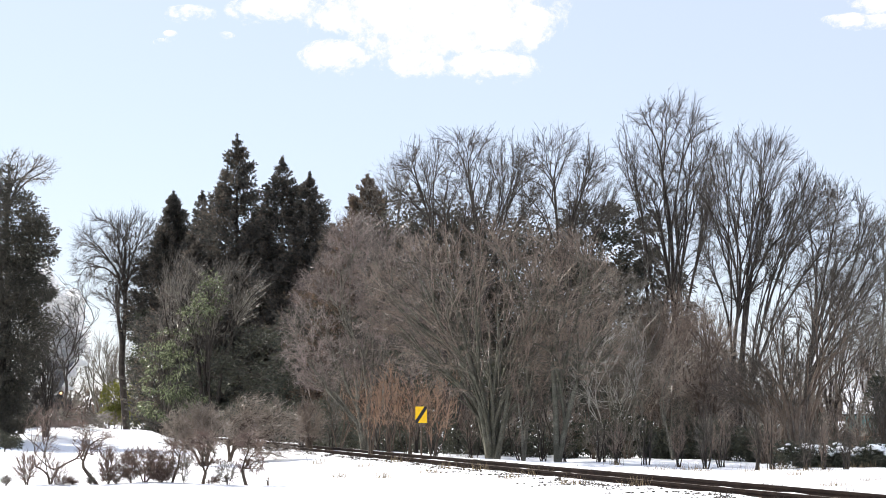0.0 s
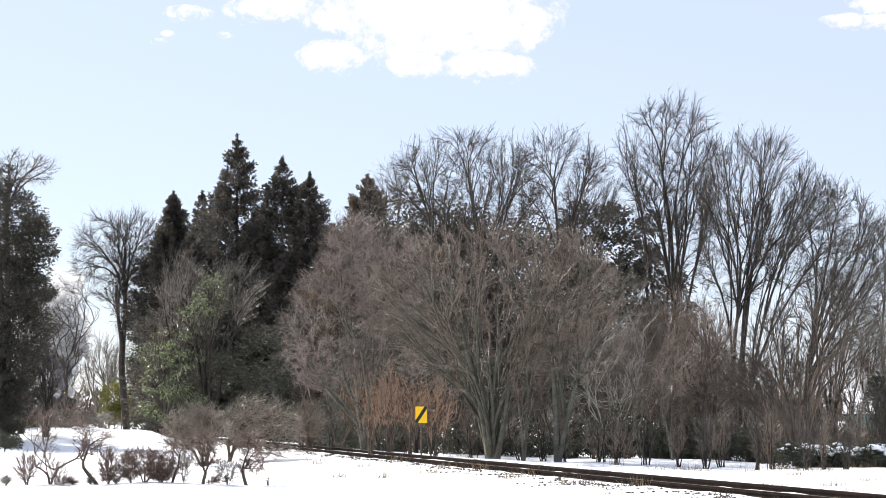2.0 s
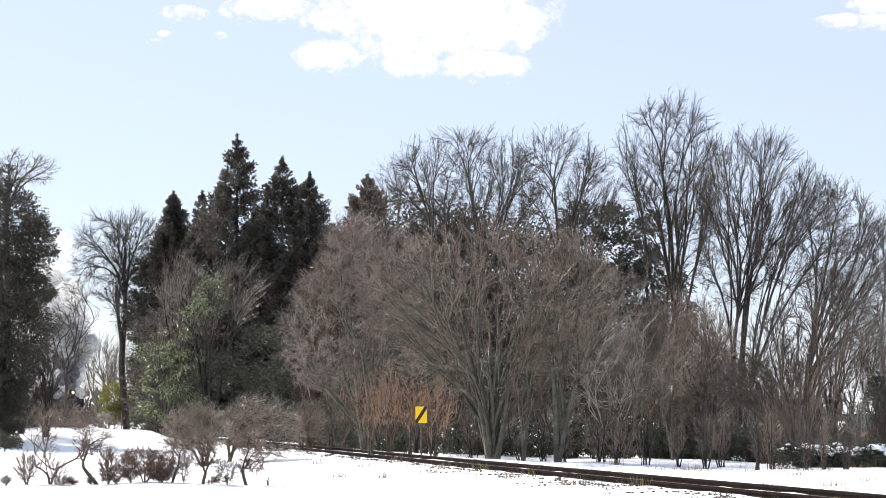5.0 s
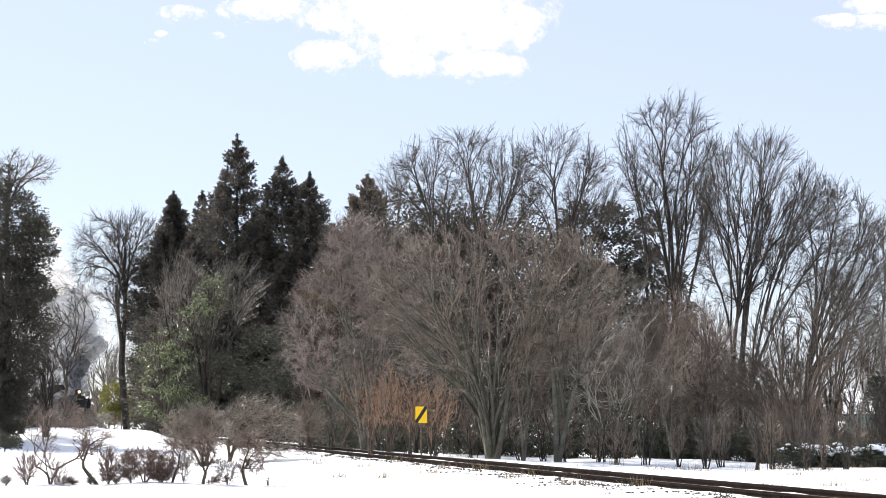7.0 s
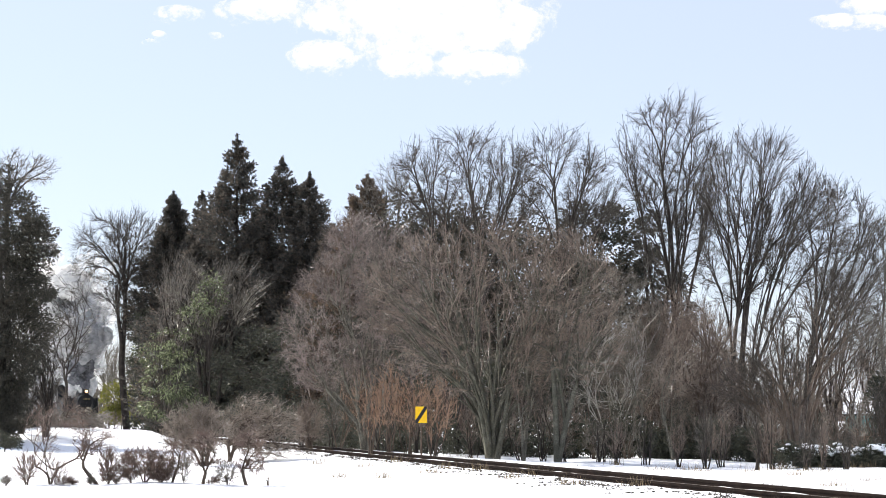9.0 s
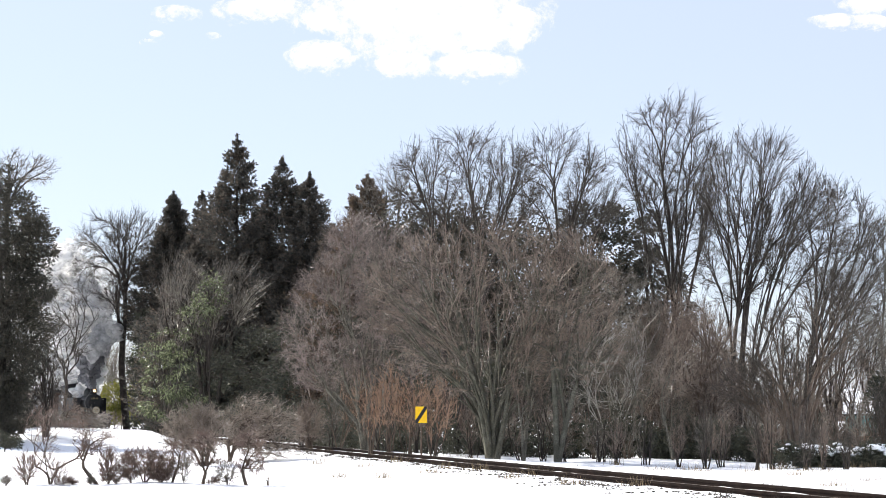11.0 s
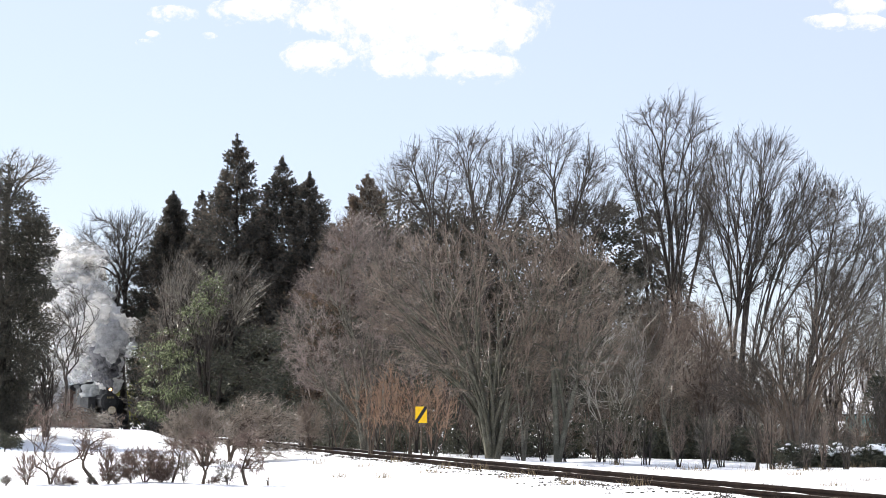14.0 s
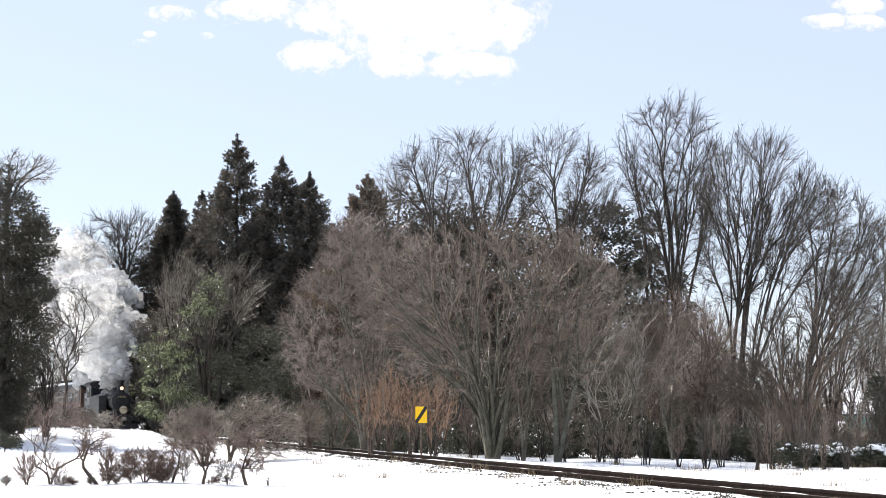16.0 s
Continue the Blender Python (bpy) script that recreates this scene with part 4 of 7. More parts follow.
# This row of low bushes is added; its dark leaves stand for deep shade.
evergreen("evergreen_bush", "dark evergreen undergrowth added to stand for deep shade under trees", "bush", -4.63, 65.27, [(-4.81, 65.27, 0.63, 0.67, 0.54, 0.62), (-4.36, 65.87, 0.40, 0.67, 0.54, 0.49), (-4.60, 64.87, 0.20, 0.76, 0.61, 0.31)], 37, 46, EVERGREEN, 0.13, 0.06, 300, trunk=0.03, group='undergrowth of the wood')
evergreen("evergreen_bush", "dark evergreen undergrowth added to stand for deep shade under trees", "bush", -3.52, 64.00, [(-3.70, 64.00, 0.65, 0.66, 0.52, 0.61), (-3.25, 64.60, 0.42, 0.66, 0.52, 0.48), (-3.50, 63.60, 0.23, 0.74, 0.59, 0.31)], 37, 46, EVERGREEN, 0.13, 0.06, 301, trunk=0.03, group='undergrowth of the wood')
evergreen("evergreen_bush", "dark evergreen undergrowth added to stand for deep shade under trees", "bush", -2.45, 62.79, [(-2.62, 62.79, 0.66, 0.64, 0.52, 0.60), (-2.17, 63.39, 0.44, 0.64, 0.52, 0.47), (-2.44, 62.39, 0.25, 0.73, 0.58, 0.30)], 37, 46, EVERGREEN, 0.13, 0.06, 302, trunk=0.03, group='undergrowth of the wood')
evergreen("evergreen_bush", "dark evergreen undergrowth added to stand for deep shade under trees", "bush", -1.42, 61.63, [(-1.59, 61.63, 0.68, 0.63, 0.51, 0.59), (-1.14, 62.23, 0.46, 0.63, 0.51, 0.46), (-1.41, 61.23, 0.27, 0.72, 0.57, 0.29)], 37, 46, EVERGREEN, 0.13, 0.06, 303, trunk=0.03, group='undergrowth of the wood')
evergreen("evergreen_bush", "dark evergreen undergrowth added to stand for deep shade under trees", "bush", -0.43, 60.51, [(-0.60, 60.51, 0.69, 0.62, 0.50, 0.58), (-0.15, 61.11, 0.48, 0.62, 0.50, 0.45), (-0.43, 60.11, 0.29, 0.70, 0.56, 0.29)], 37, 46, EVERGREEN, 0.13, 0.06, 304, trunk=0.03, group='undergrowth of the wood')
evergreen("evergreen_bush", "dark evergreen undergrowth added to stand for deep shade under trees", "bush", 0.52, 59.44, [(0.36, 59.44, 0.71, 0.61, 0.49, 0.57), (0.82, 60.04, 0.50, 0.61, 0.49, 0.45), (0.52, 59.04, 0.31, 0.69, 0.55, 0.28)], 37, 46, EVERGREEN, 0.13, 0.06, 305, trunk=0.03, group='undergrowth of the wood')
evergreen("evergreen_bush", "dark evergreen undergrowth added to stand for deep shade under trees", "bush", 1.45, 58.40, [(1.29, 58.40, 0.72, 0.60, 0.48, 0.56), (1.74, 59.00, 0.51, 0.60, 0.48, 0.44), (1.44, 58.00, 0.33, 0.68, 0.54, 0.28)], 37, 46, EVERGREEN, 0.13, 0.06, 306, trunk=0.03, group='undergrowth of the wood')
evergreen("evergreen_bush", "dark evergreen undergrowth added to stand for deep shade under trees", "bush", 2.34, 57.41, [(2.18, 57.41, 0.73, 0.59, 0.47, 0.55), (2.64, 58.01, 0.53, 0.59, 0.47, 0.43), (2.32, 57.01, 0.35, 0.67, 0.53, 0.27)], 37, 46, EVERGREEN, 0.13, 0.06, 307, trunk=0.03, group='undergrowth of the wood')
evergreen("evergreen_bush", "dark evergreen undergrowth added to stand for deep shade under trees", "bush", 3.20, 56.45, [(3.05, 56.45, 0.74, 0.58, 0.46, 0.54), (3.51, 57.05, 0.54, 0.58, 0.46, 0.42), (3.18, 56.05, 0.37, 0.66, 0.52, 0.27)], 37, 46, EVERGREEN, 0.13, 0.06, 308, trunk=0.03, group='undergrowth of the wood')
evergreen("evergreen_bush", "dark evergreen undergrowth added to stand for deep shade under trees", "bush", 4.03, 55.52, [(3.88, 55.52, 0.76, 0.57, 0.46, 0.53), (4.34, 56.12, 0.56, 0.57, 0.46, 0.42), (4.00, 55.12, 0.39, 0.65, 0.52, 0.27)], 37, 46, EVERGREEN, 0.13, 0.06, 309, trunk=0.03, group='undergrowth of the wood')
evergreen("evergreen_bush", "dark evergreen undergrowth added to stand for deep shade under trees", "bush", 4.84, 54.63, [(4.69, 54.63, 0.77, 0.56, 0.45, 0.52), (5.16, 55.23, 0.57, 0.56, 0.45, 0.41), (4.80, 54.23, 0.41, 0.63, 0.51, 0.26)], 37, 46, EVERGREEN, 0.13, 0.06, 310, trunk=0.03, group='undergrowth of the wood')
evergreen("evergreen_bush", "dark evergreen undergrowth added to stand for deep shade under trees", "bush", 5.62, 53.77, [(5.48, 53.77, 0.78, 0.55, 0.44, 0.51), (5.94, 54.37, 0.59, 0.55, 0.44, 0.40), (5.58, 53.37, 0.42, 0.62, 0.50, 0.26)], 37, 46, EVERGREEN, 0.13, 0.06, 311, trunk=0.03, group='undergrowth of the wood')
evergreen("evergreen_bush", "dark evergreen undergrowth added to stand for deep shade under trees", "bush", 6.38, 52.93, [(6.24, 52.93, 0.79, 0.54, 0.43, 0.51), (6.71, 53.53, 0.60, 0.54, 0.43, 0.40), (6.33, 52.53, 0.44, 0.62, 0.49, 0.25)], 37, 46, EVERGREEN, 0.13, 0.06, 312, trunk=0.03, group='undergrowth of the wood')
evergreen("evergreen_bush", "dark evergreen undergrowth added to stand for deep shade under trees", "bush", 7.11, 52.13, [(6.98, 52.13, 0.80, 0.53, 0.43, 0.50), (7.45, 52.73, 0.61, 0.53, 0.43, 0.39), (7.06, 51.73, 0.45, 0.61, 0.48, 0.25)], 37, 46, EVERGREEN, 0.13, 0.06, 313, trunk=0.03, group='undergrowth of the wood')
evergreen("evergreen_bush", "dark evergreen undergrowth added to stand for deep shade under trees", "bush", 7.82, 51.35, [(7.69, 51.35, 0.81, 0.53, 0.42, 0.49), (8.17, 51.95, 0.63, 0.53, 0.42, 0.39), (7.76, 50.95, 0.47, 0.60, 0.48, 0.25)], 37, 46, EVERGREEN, 0.13, 0.06, 314, trunk=0.03, group='undergrowth of the wood')
evergreen("evergreen_bush", "dark evergreen undergrowth added to stand for deep shade under trees", "bush", 8.51, 50.59, [(8.39, 50.59, 0.82, 0.52, 0.41, 0.48), (8.86, 51.19, 0.64, 0.52, 0.41, 0.38), (8.45, 50.19, 0.48, 0.59, 0.47, 0.24)], 37, 46, EVERGREEN, 0.13, 0.06, 315, trunk=0.03, group='undergrowth of the wood')
evergreen("evergreen_bush", "dark evergreen undergrowth added to stand for deep shade under trees", "bush", 9.19, 49.86, [(9.06, 49.86, 0.83, 0.51, 0.41, 0.48), (9.54, 50.46, 0.65, 0.51, 0.41, 0.37), (9.12, 49.46, 0.50, 0.58, 0.46, 0.24)], 37, 46, EVERGREEN, 0.13, 0.06, 316, trunk=0.03, group='undergrowth of the wood')

# bamboo and bright bushes
evergreen("bamboo_clump", "bamboo clump with drooping green leaves, pale highlights in their colour", "bamboo", -17.44, 103.00, [(-17.03, 103.00, 6.25, 1.20, 0.96, 0.56), (-18.16, 103.50, 5.32, 1.20, 0.96, 0.56), (-16.13, 103.00, 5.05, 1.34, 1.07, 0.63), (-17.09, 102.50, 4.23, 1.41, 1.13, 0.63), (-18.04, 103.00, 3.37, 1.06, 0.84, 0.49)], 66, 40, BAMBOO_LEAF, 0.21, 0.05, 51, droop=0.8, trunk=0.03)
evergreen("bamboo_clump", "bamboo clump with drooping green leaves, pale highlights in their colour", "bamboo", -15.90, 101.00, [(-16.65, 101.00, 2.99, 1.24, 0.99, 0.55), (-17.49, 101.00, 2.03, 1.04, 0.83, 0.55), (-15.86, 101.50, 2.48, 1.17, 0.94, 0.62), (-16.62, 101.00, 1.45, 1.38, 1.10, 0.48)], 52, 40, BAMBOO_LEAF, 0.21, 0.05, 54, droop=0.8, trunk=0.03)
evergreen("climbing_vine", "yellow-green leafy vine on a tree", "vine", -14.26, 102.00, [(-14.40, 102.00, 8.92, 0.91, 0.73, 1.32), (-15.14, 102.00, 7.53, 1.05, 0.84, 1.05)], 50, 26, BAMBOO_LEAF, 0.2, 0.07, 52, droop=0.5, trunk=0.04)
evergreen("leafy_bush", "yellow-green leafy bush below a tree", "bush", -28.04, 145.00, [(-28.67, 145.00, 2.78, 1.09, 0.87, 1.68), (-26.66, 145.00, 3.17, 0.69, 0.56, 1.88), (-27.71, 145.00, 1.45, 1.98, 1.59, 0.79)], 170, 40, YELLOW_LEAF, 0.24, 0.09, 53, trunk=0.05)
evergreen("evergreen_bush", "dark evergreen bush beside a tall trunk", "bush", -22.32, 126.00, [(-22.66, 126.00, 3.37, 1.12, 0.90, 2.24), (-23.05, 127.00, 5.76, 0.86, 0.69, 1.89), (-22.92, 127.00, 7.93, 0.78, 0.62, 1.72)], 150, 55, EVERGREEN, 0.2, 0.09, 55, trunk=0.05)

# undergrowth
bare_tree("bare_shrub", "bare brown thicket shrub with upright twigs", "shrub", -5.30, 68.11, [(-5.43, 68.11, 1.29, 0.67, 0.54, 1.20)], 110, BARK_BROWN, TWIG_BROWN, 100, stems=6, thick=0.028, fork=0.3, crook=0.16, twigs=5, shoot=0.1402, spread=1.2, lift=0.15, fine=0.004, foot=0.2, group='shrubs along the track')
bare_tree("bare_shrub", "bare brown thicket shrub with upright twigs", "shrub", -4.38, 67.99, [(-4.39, 67.99, 1.75, 0.63, 0.50, 1.67)], 110, BARK_BROWN, TWIG_GREY, 101, stems=6, thick=0.028, fork=0.3, crook=0.16, twigs=5, shoot=0.1378, spread=1.2, lift=0.15, fine=0.004, foot=0.2, group='shrubs along the track')
bare_tree("bare_shrub", "russet-brown bare shrub beside the track", "shrub", -3.65, 66.21, [(-3.57, 66.21, 2.15, 0.68, 0.54, 2.04)], 110, BARK_BROWN, TWIG_RUSSET, 102, stems=6, thick=0.028, fork=0.3, crook=0.16, twigs=5, shoot=0.1408, spread=1.2, lift=0.15, fine=0.004, foot=0.2, group='shrubs along the track')
bare_tree("bare_shrub", "russet-brown bare shrub beside the track", "shrub", -2.62, 64.89, [(-2.53, 64.89, 1.98, 0.83, 0.66, 1.87)], 110, BARK_BROWN, TWIG_RUSSET, 103, stems=6, thick=0.028, fork=0.3, crook=0.16, twigs=5, shoot=0.1498, spread=1.2, lift=0.15, fine=0.004, foot=0.2, group='shrubs along the track')
bare_tree("bare_shrub", "russet-brown bare shrub beside the track", "shrub", -2.28, 67.17, [(-2.30, 67.17, 1.61, 0.81, 0.64, 1.58)], 110, BARK_BROWN, TWIG_RUSSET, 104, stems=6, thick=0.028, fork=0.3, crook=0.16, twigs=5, shoot=0.1486, spread=1.2, lift=0.15, fine=0.004, foot=0.2, group='shrubs along the track')
bare_tree("bare_shrub", "russet-brown bare shrub beside the track", "shrub", -1.14, 67.07, [(-1.20, 67.07, 1.46, 0.94, 0.75, 1.47)], 110, BARK_BROWN, TWIG_RUSSET, 105, stems=6, thick=0.028, fork=0.3, crook=0.16, twigs=5, shoot=0.1564, spread=1.2, lift=0.15, fine=0.004, foot=0.2, group='shrubs along the track')
bare_tree("bare_shrub", "russet-brown bare shrub beside the track", "shrub", -0.41, 63.97, [(-0.50, 63.97, 1.71, 0.80, 0.64, 1.66)], 110, BARK_BROWN, TWIG_RUSSET, 106, stems=6, thick=0.028, fork=0.3, crook=0.16, twigs=5, shoot=0.148, spread=1.2, lift=0.15, fine=0.004, foot=0.2, group='shrubs along the track')
bare_tree("bare_shrub", "russet-brown bare shrub beside the track", "shrub", 0.05, 65.37, [(0.05, 65.37, 2.07, 0.77, 0.61, 2.05)], 110, BARK_BROWN, TWIG_RUSSET, 107, stems=6, thick=0.028, fork=0.3, crook=0.16, twigs=5, shoot=0.1462, spread=1.2, lift=0.15, fine=0.004, foot=0.2, group='shrubs along the track')
bare_tree("bare_shrub", "bare brown thicket shrub with upright twigs", "shrub", 0.89, 59.61, [(0.99, 59.61, 1.33, 0.55, 0.44, 1.24)], 110, BARK_BROWN, TWIG_BROWN, 108, stems=6, thick=0.02, fork=0.3, crook=0.16, twigs=5, shoot=0.133, spread=1.2, lift=0.15, fine=0.004, foot=0.2, group='shrubs along the track')
bare_tree("bare_shrub", "bare brown thicket shrub with upright twigs", "shrub", 1.40, 60.41, [(1.42, 60.41, 1.36, 0.66, 0.52, 1.31)], 110, BARK_BROWN, TWIG_GREY, 109, stems=6, thick=0.028, fork=0.3, crook=0.16, twigs=5, shoot=0.1396, spread=1.2, lift=0.15, fine=0.004, foot=0.2, group='shrubs along the track')
bare_tree("bare_shrub", "bare brown thicket shrub with upright twigs", "shrub", 1.91, 57.55, [(1.94, 57.55, 0.99, 0.78, 0.63, 0.90)], 110, BARK_BROWN, TWIG_BROWN, 110, stems=6, thick=0.028, fork=0.3, crook=0.16, twigs=5, shoot=0.1468, spread=1.2, lift=0.15, fine=0.004, foot=0.2, group='shrubs along the track')
bare_tree("bare_shrub", "bare brown thicket shrub with upright twigs", "shrub", 2.80, 62.79, [(2.77, 62.79, 0.97, 0.57, 0.45, 1.03)], 110, BARK_BROWN, TWIG_GREY, 111, stems=6, thick=0.02, fork=0.3, crook=0.16, twigs=5, shoot=0.1342, spread=1.2, lift=0.15, fine=0.004, foot=0.2, group='shrubs along the track')
bare_tree("bare_shrub", "bare brown thicket shrub with upright twigs", "shrub", 3.77, 61.71, [(3.65, 61.71, 1.27, 0.91, 0.73, 1.33)], 110, BARK_BROWN, TWIG_BROWN, 112, stems=6, thick=0.028, fork=0.3, crook=0.16, twigs=5, shoot=0.1546, spread=1.2, lift=0.15, fine=0.004, foot=0.2, group='shrubs along the track')
bare_tree("bare_shrub", "bare brown thicket shrub with upright twigs", "shrub", 3.80, 55.58, [(3.89, 55.58, 1.22, 0.79, 0.63, 1.14)], 110, BARK_BROWN, TWIG_GREY, 113, stems=6, thick=0.028, fork=0.3, crook=0.16, twigs=5, shoot=0.1474, spread=1.2, lift=0.15, fine=0.004, foot=0.2, group='shrubs along the track')
bare_tree("bare_shrub", "bare brown thicket shrub with upright twigs", "shrub", 4.37, 55.08, [(4.35, 55.08, 1.06, 0.54, 0.43, 1.00)], 110, BARK_BROWN, TWIG_BROWN, 114, stems=6, thick=0.02, fork=0.3, crook=0.16, twigs=5, shoot=0.1324, spread=1.2, lift=0.15, fine=0.004, foot=0.2, group='shrubs along the track')
bare_tree("bare_shrub", "bare brown thicket shrub with upright twigs", "shrub", 4.81, 53.02, [(4.88, 53.02, 0.80, 0.53, 0.42, 0.72)], 110, BARK_BROWN, TWIG_GREY, 115, stems=6, thick=0.02, fork=0.3, crook=0.16, twigs=5, shoot=0.1318, spread=1.2, lift=0.15, fine=0.004, foot=0.2, group='shrubs along the track')
bare_tree("bare_shrub", "bare brown thicket shrub with upright twigs", "shrub", 5.96, 55.93, [(6.06, 55.93, 1.00, 0.57, 0.45, 1.01)], 110, BARK_BROWN, TWIG_BROWN, 116, stems=6, thick=0.02, fork=0.3, crook=0.16, twigs=5, shoot=0.1342, spread=1.2, lift=0.15, fine=0.004, foot=0.2, group='shrubs along the track')
bare_tree("bare_shrub", "bare brown thicket shrub with upright twigs", "shrub", 5.79, 52.00, [(5.72, 52.00, 0.86, 0.68, 0.54, 0.78)], 110, BARK_BROWN, TWIG_GREY, 117, stems=6, thick=0.028, fork=0.3, crook=0.16, twigs=5, shoot=0.1408, spread=1.2, lift=0.15, fine=0.004, foot=0.2, group='shrubs along the track')
bare_tree("bare_shrub", "bare brown thicket shrub with upright twigs", "shrub", 6.90, 54.79, [(6.98, 54.79, 0.90, 0.50, 0.40, 0.92)], 110, BARK_BROWN, TWIG_BROWN, 118, stems=6, thick=0.02, fork=0.3, crook=0.16, twigs=5, shoot=0.13, spread=1.2, lift=0.15, fine=0.004, foot=0.2, group='shrubs along the track')
bare_tree("bare_shrub", "bare brown thicket shrub with upright twigs", "shrub", 7.32, 52.81, [(7.28, 52.81, 1.32, 0.62, 0.50, 1.29)], 110, BARK_BROWN, TWIG_GREY, 119, stems=6, thick=0.028, fork=0.3, crook=0.16, twigs=5, shoot=0.1372, spread=1.2, lift=0.15, fine=0.004, foot=0.2, group='shrubs along the track')
bare_tree("bare_shrub", "bare brown thicket shrub with upright twigs", "shrub", 7.53, 50.93, [(7.53, 50.93, 0.97, 0.66, 0.52, 0.92)], 110, BARK_BROWN, TWIG_BROWN, 120, stems=6, thick=0.028, fork=0.3, crook=0.16, twigs=5, shoot=0.1396, spread=1.2, lift=0.15, fine=0.004, foot=0.2, group='shrubs along the track')
bare_tree("bare_shrub", "bare brown thicket shrub with upright twigs", "shrub", 7.79, 48.97, [(7.74, 48.97, 0.86, 0.51, 0.41, 0.78)], 110, BARK_BROWN, TWIG_GREY, 121, stems=6, thick=0.02, fork=0.3, crook=0.16, twigs=5, shoot=0.1306, spread=1.2, lift=0.15, fine=0.004, foot=0.2, group='shrubs along the track')
bare_tree("bare_shrub", "bare brown thicket shrub with upright twigs", "shrub", 8.49, 49.99, [(8.46, 49.99, 0.87, 0.72, 0.57, 0.84)], 110, BARK_BROWN, TWIG_BROWN, 122, stems=6, thick=0.028, fork=0.3, crook=0.16, twigs=5, shoot=0.1432, spread=1.2, lift=0.15, fine=0.004, foot=0.2, group='shrubs along the track')
bare_tree("bare_shrub", "bare brown thicket shrub with upright twigs", "shrub", 9.27, 50.16, [(9.35, 50.16, 1.19, 0.65, 0.52, 1.18)], 110, BARK_BROWN, TWIG_GREY, 123, stems=6, thick=0.028, fork=0.3, crook=0.16, twigs=5, shoot=0.139, spread=1.2, lift=0.15, fine=0.004, foot=0.2, group='shrubs along the track')
bare_tree("bare_shrub", "bare brown thicket shrub with upright twigs", "shrub", 9.17, 47.57, [(9.25, 47.57, 0.80, 0.68, 0.54, 0.73)], 110, BARK_BROWN, TWIG_BROWN, 124, stems=6, thick=0.028, fork=0.3, crook=0.16, twigs=5, shoot=0.1408, spread=1.2, lift=0.15, fine=0.004, foot=0.2, group='shrubs along the track')
bare_tree("bare_shrub", "bare brown thicket shrub with upright twigs", "shrub", 10.34, 51.00, [(10.42, 51.00, 1.10, 0.65, 0.52, 1.14)], 110, BARK_BROWN, TWIG_GREY, 125, stems=6, thick=0.028, fork=0.3, crook=0.16, twigs=5, shoot=0.139, spread=1.2, lift=0.15, fine=0.004, foot=0.2, group='shrubs along the track')
bare_tree("bare_shrub", "bare brown thicket shrub with upright twigs", "shrub", 10.98, 51.49, [(10.97, 51.49, 1.08, 0.56, 0.45, 1.15)], 110, BARK_BROWN, TWIG_BROWN, 126, stems=6, thick=0.02, fork=0.3, crook=0.16, twigs=5, shoot=0.1336, spread=1.2, lift=0.15, fine=0.004, foot=0.2, group='shrubs along the track')
bare_tree("bare_shrub", "bare brown thicket shrub with upright twigs", "shrub", 11.66, 52.17, [(11.58, 52.17, 1.15, 0.68, 0.54, 1.26)], 110, BARK_BROWN, TWIG_GREY, 127, stems=6, thick=0.028, fork=0.3, crook=0.16, twigs=5, shoot=0.1408, spread=1.2, lift=0.15, fine=0.004, foot=0.2, group='shrubs along the track')
bare_tree("bare_shrub", "bare brown thicket shrub with upright twigs", "shrub", 12.12, 51.59, [(12.07, 51.59, 0.95, 0.48, 0.38, 1.07)], 110, BARK_BROWN, TWIG_BROWN, 128, stems=6, thick=0.02, fork=0.3, crook=0.16, twigs=5, shoot=0.1288, spread=1.2, lift=0.15, fine=0.004, foot=0.2, group='shrubs along the track')
bare_tree("bare_shrub", "bare brown thicket shrub with upright twigs", "shrub", 12.30, 49.37, [(12.22, 49.37, 1.11, 0.51, 0.40, 1.17)], 110, BARK_BROWN, TWIG_GREY, 129, stems=6, thick=0.02, fork=0.3, crook=0.16, twigs=5, shoot=0.1306, spread=1.2, lift=0.15, fine=0.004, foot=0.2, group='shrubs along the track')
bare_tree("reed_clump", "clump of tall dry reeds", "reeds", -4.80, 60.00, [(-4.81, 60.00, 1.19, 0.66, 0.52, 0.86)], 240, BARK_BROWN, TWIG_BROWN, 140, stems=6, thick=0.06, fork=0.35, crook=0.14, twigs=4, shoot=0.4, spread=0.8, lift=0.15, fine=0.0055, foot=0.2)
bare_tree("bare_tree", "dense reddish-brown leafless small tree", "tree", 8.29, 53.00, [(8.33, 53.00, 2.80, 1.59, 1.28, 2.54)], 880, BARK_BROWN, TWIG_BROWN, 141, stems=6, thick=0.06, fork=0.35, crook=0.14, twigs=4, shoot=0.4, spread=0.8, lift=0.15, fine=0.0055, foot=0.2)
bare_tree("bare_tree", "dense reddish-brown leafless small tree", "tree", 7.81, 56.00, [(7.76, 56.00, 3.45, 1.53, 1.22, 2.49)], 640, BARK_BROWN, TWIG_BROWN, 142, stems=6, thick=0.06, fork=0.35, crook=0.14, twigs=4, shoot=0.4, spread=0.8, lift=0.15, fine=0.0055, foot=0.2)
evergreen("evergreen_shrub", "dark green evergreen shrub beside the track", "shrub", 5.69, 53.42, [(5.70, 53.42, 0.91, 0.26, 0.21, 0.77), (5.47, 53.72, 0.69, 0.31, 0.25, 0.46), (5.98, 53.22, 0.62, 0.26, 0.21, 0.42)], 70, 44, EVERGREEN, 0.085, 0.035, 60, trunk=0.03, group='evergreen shrubs along the track')
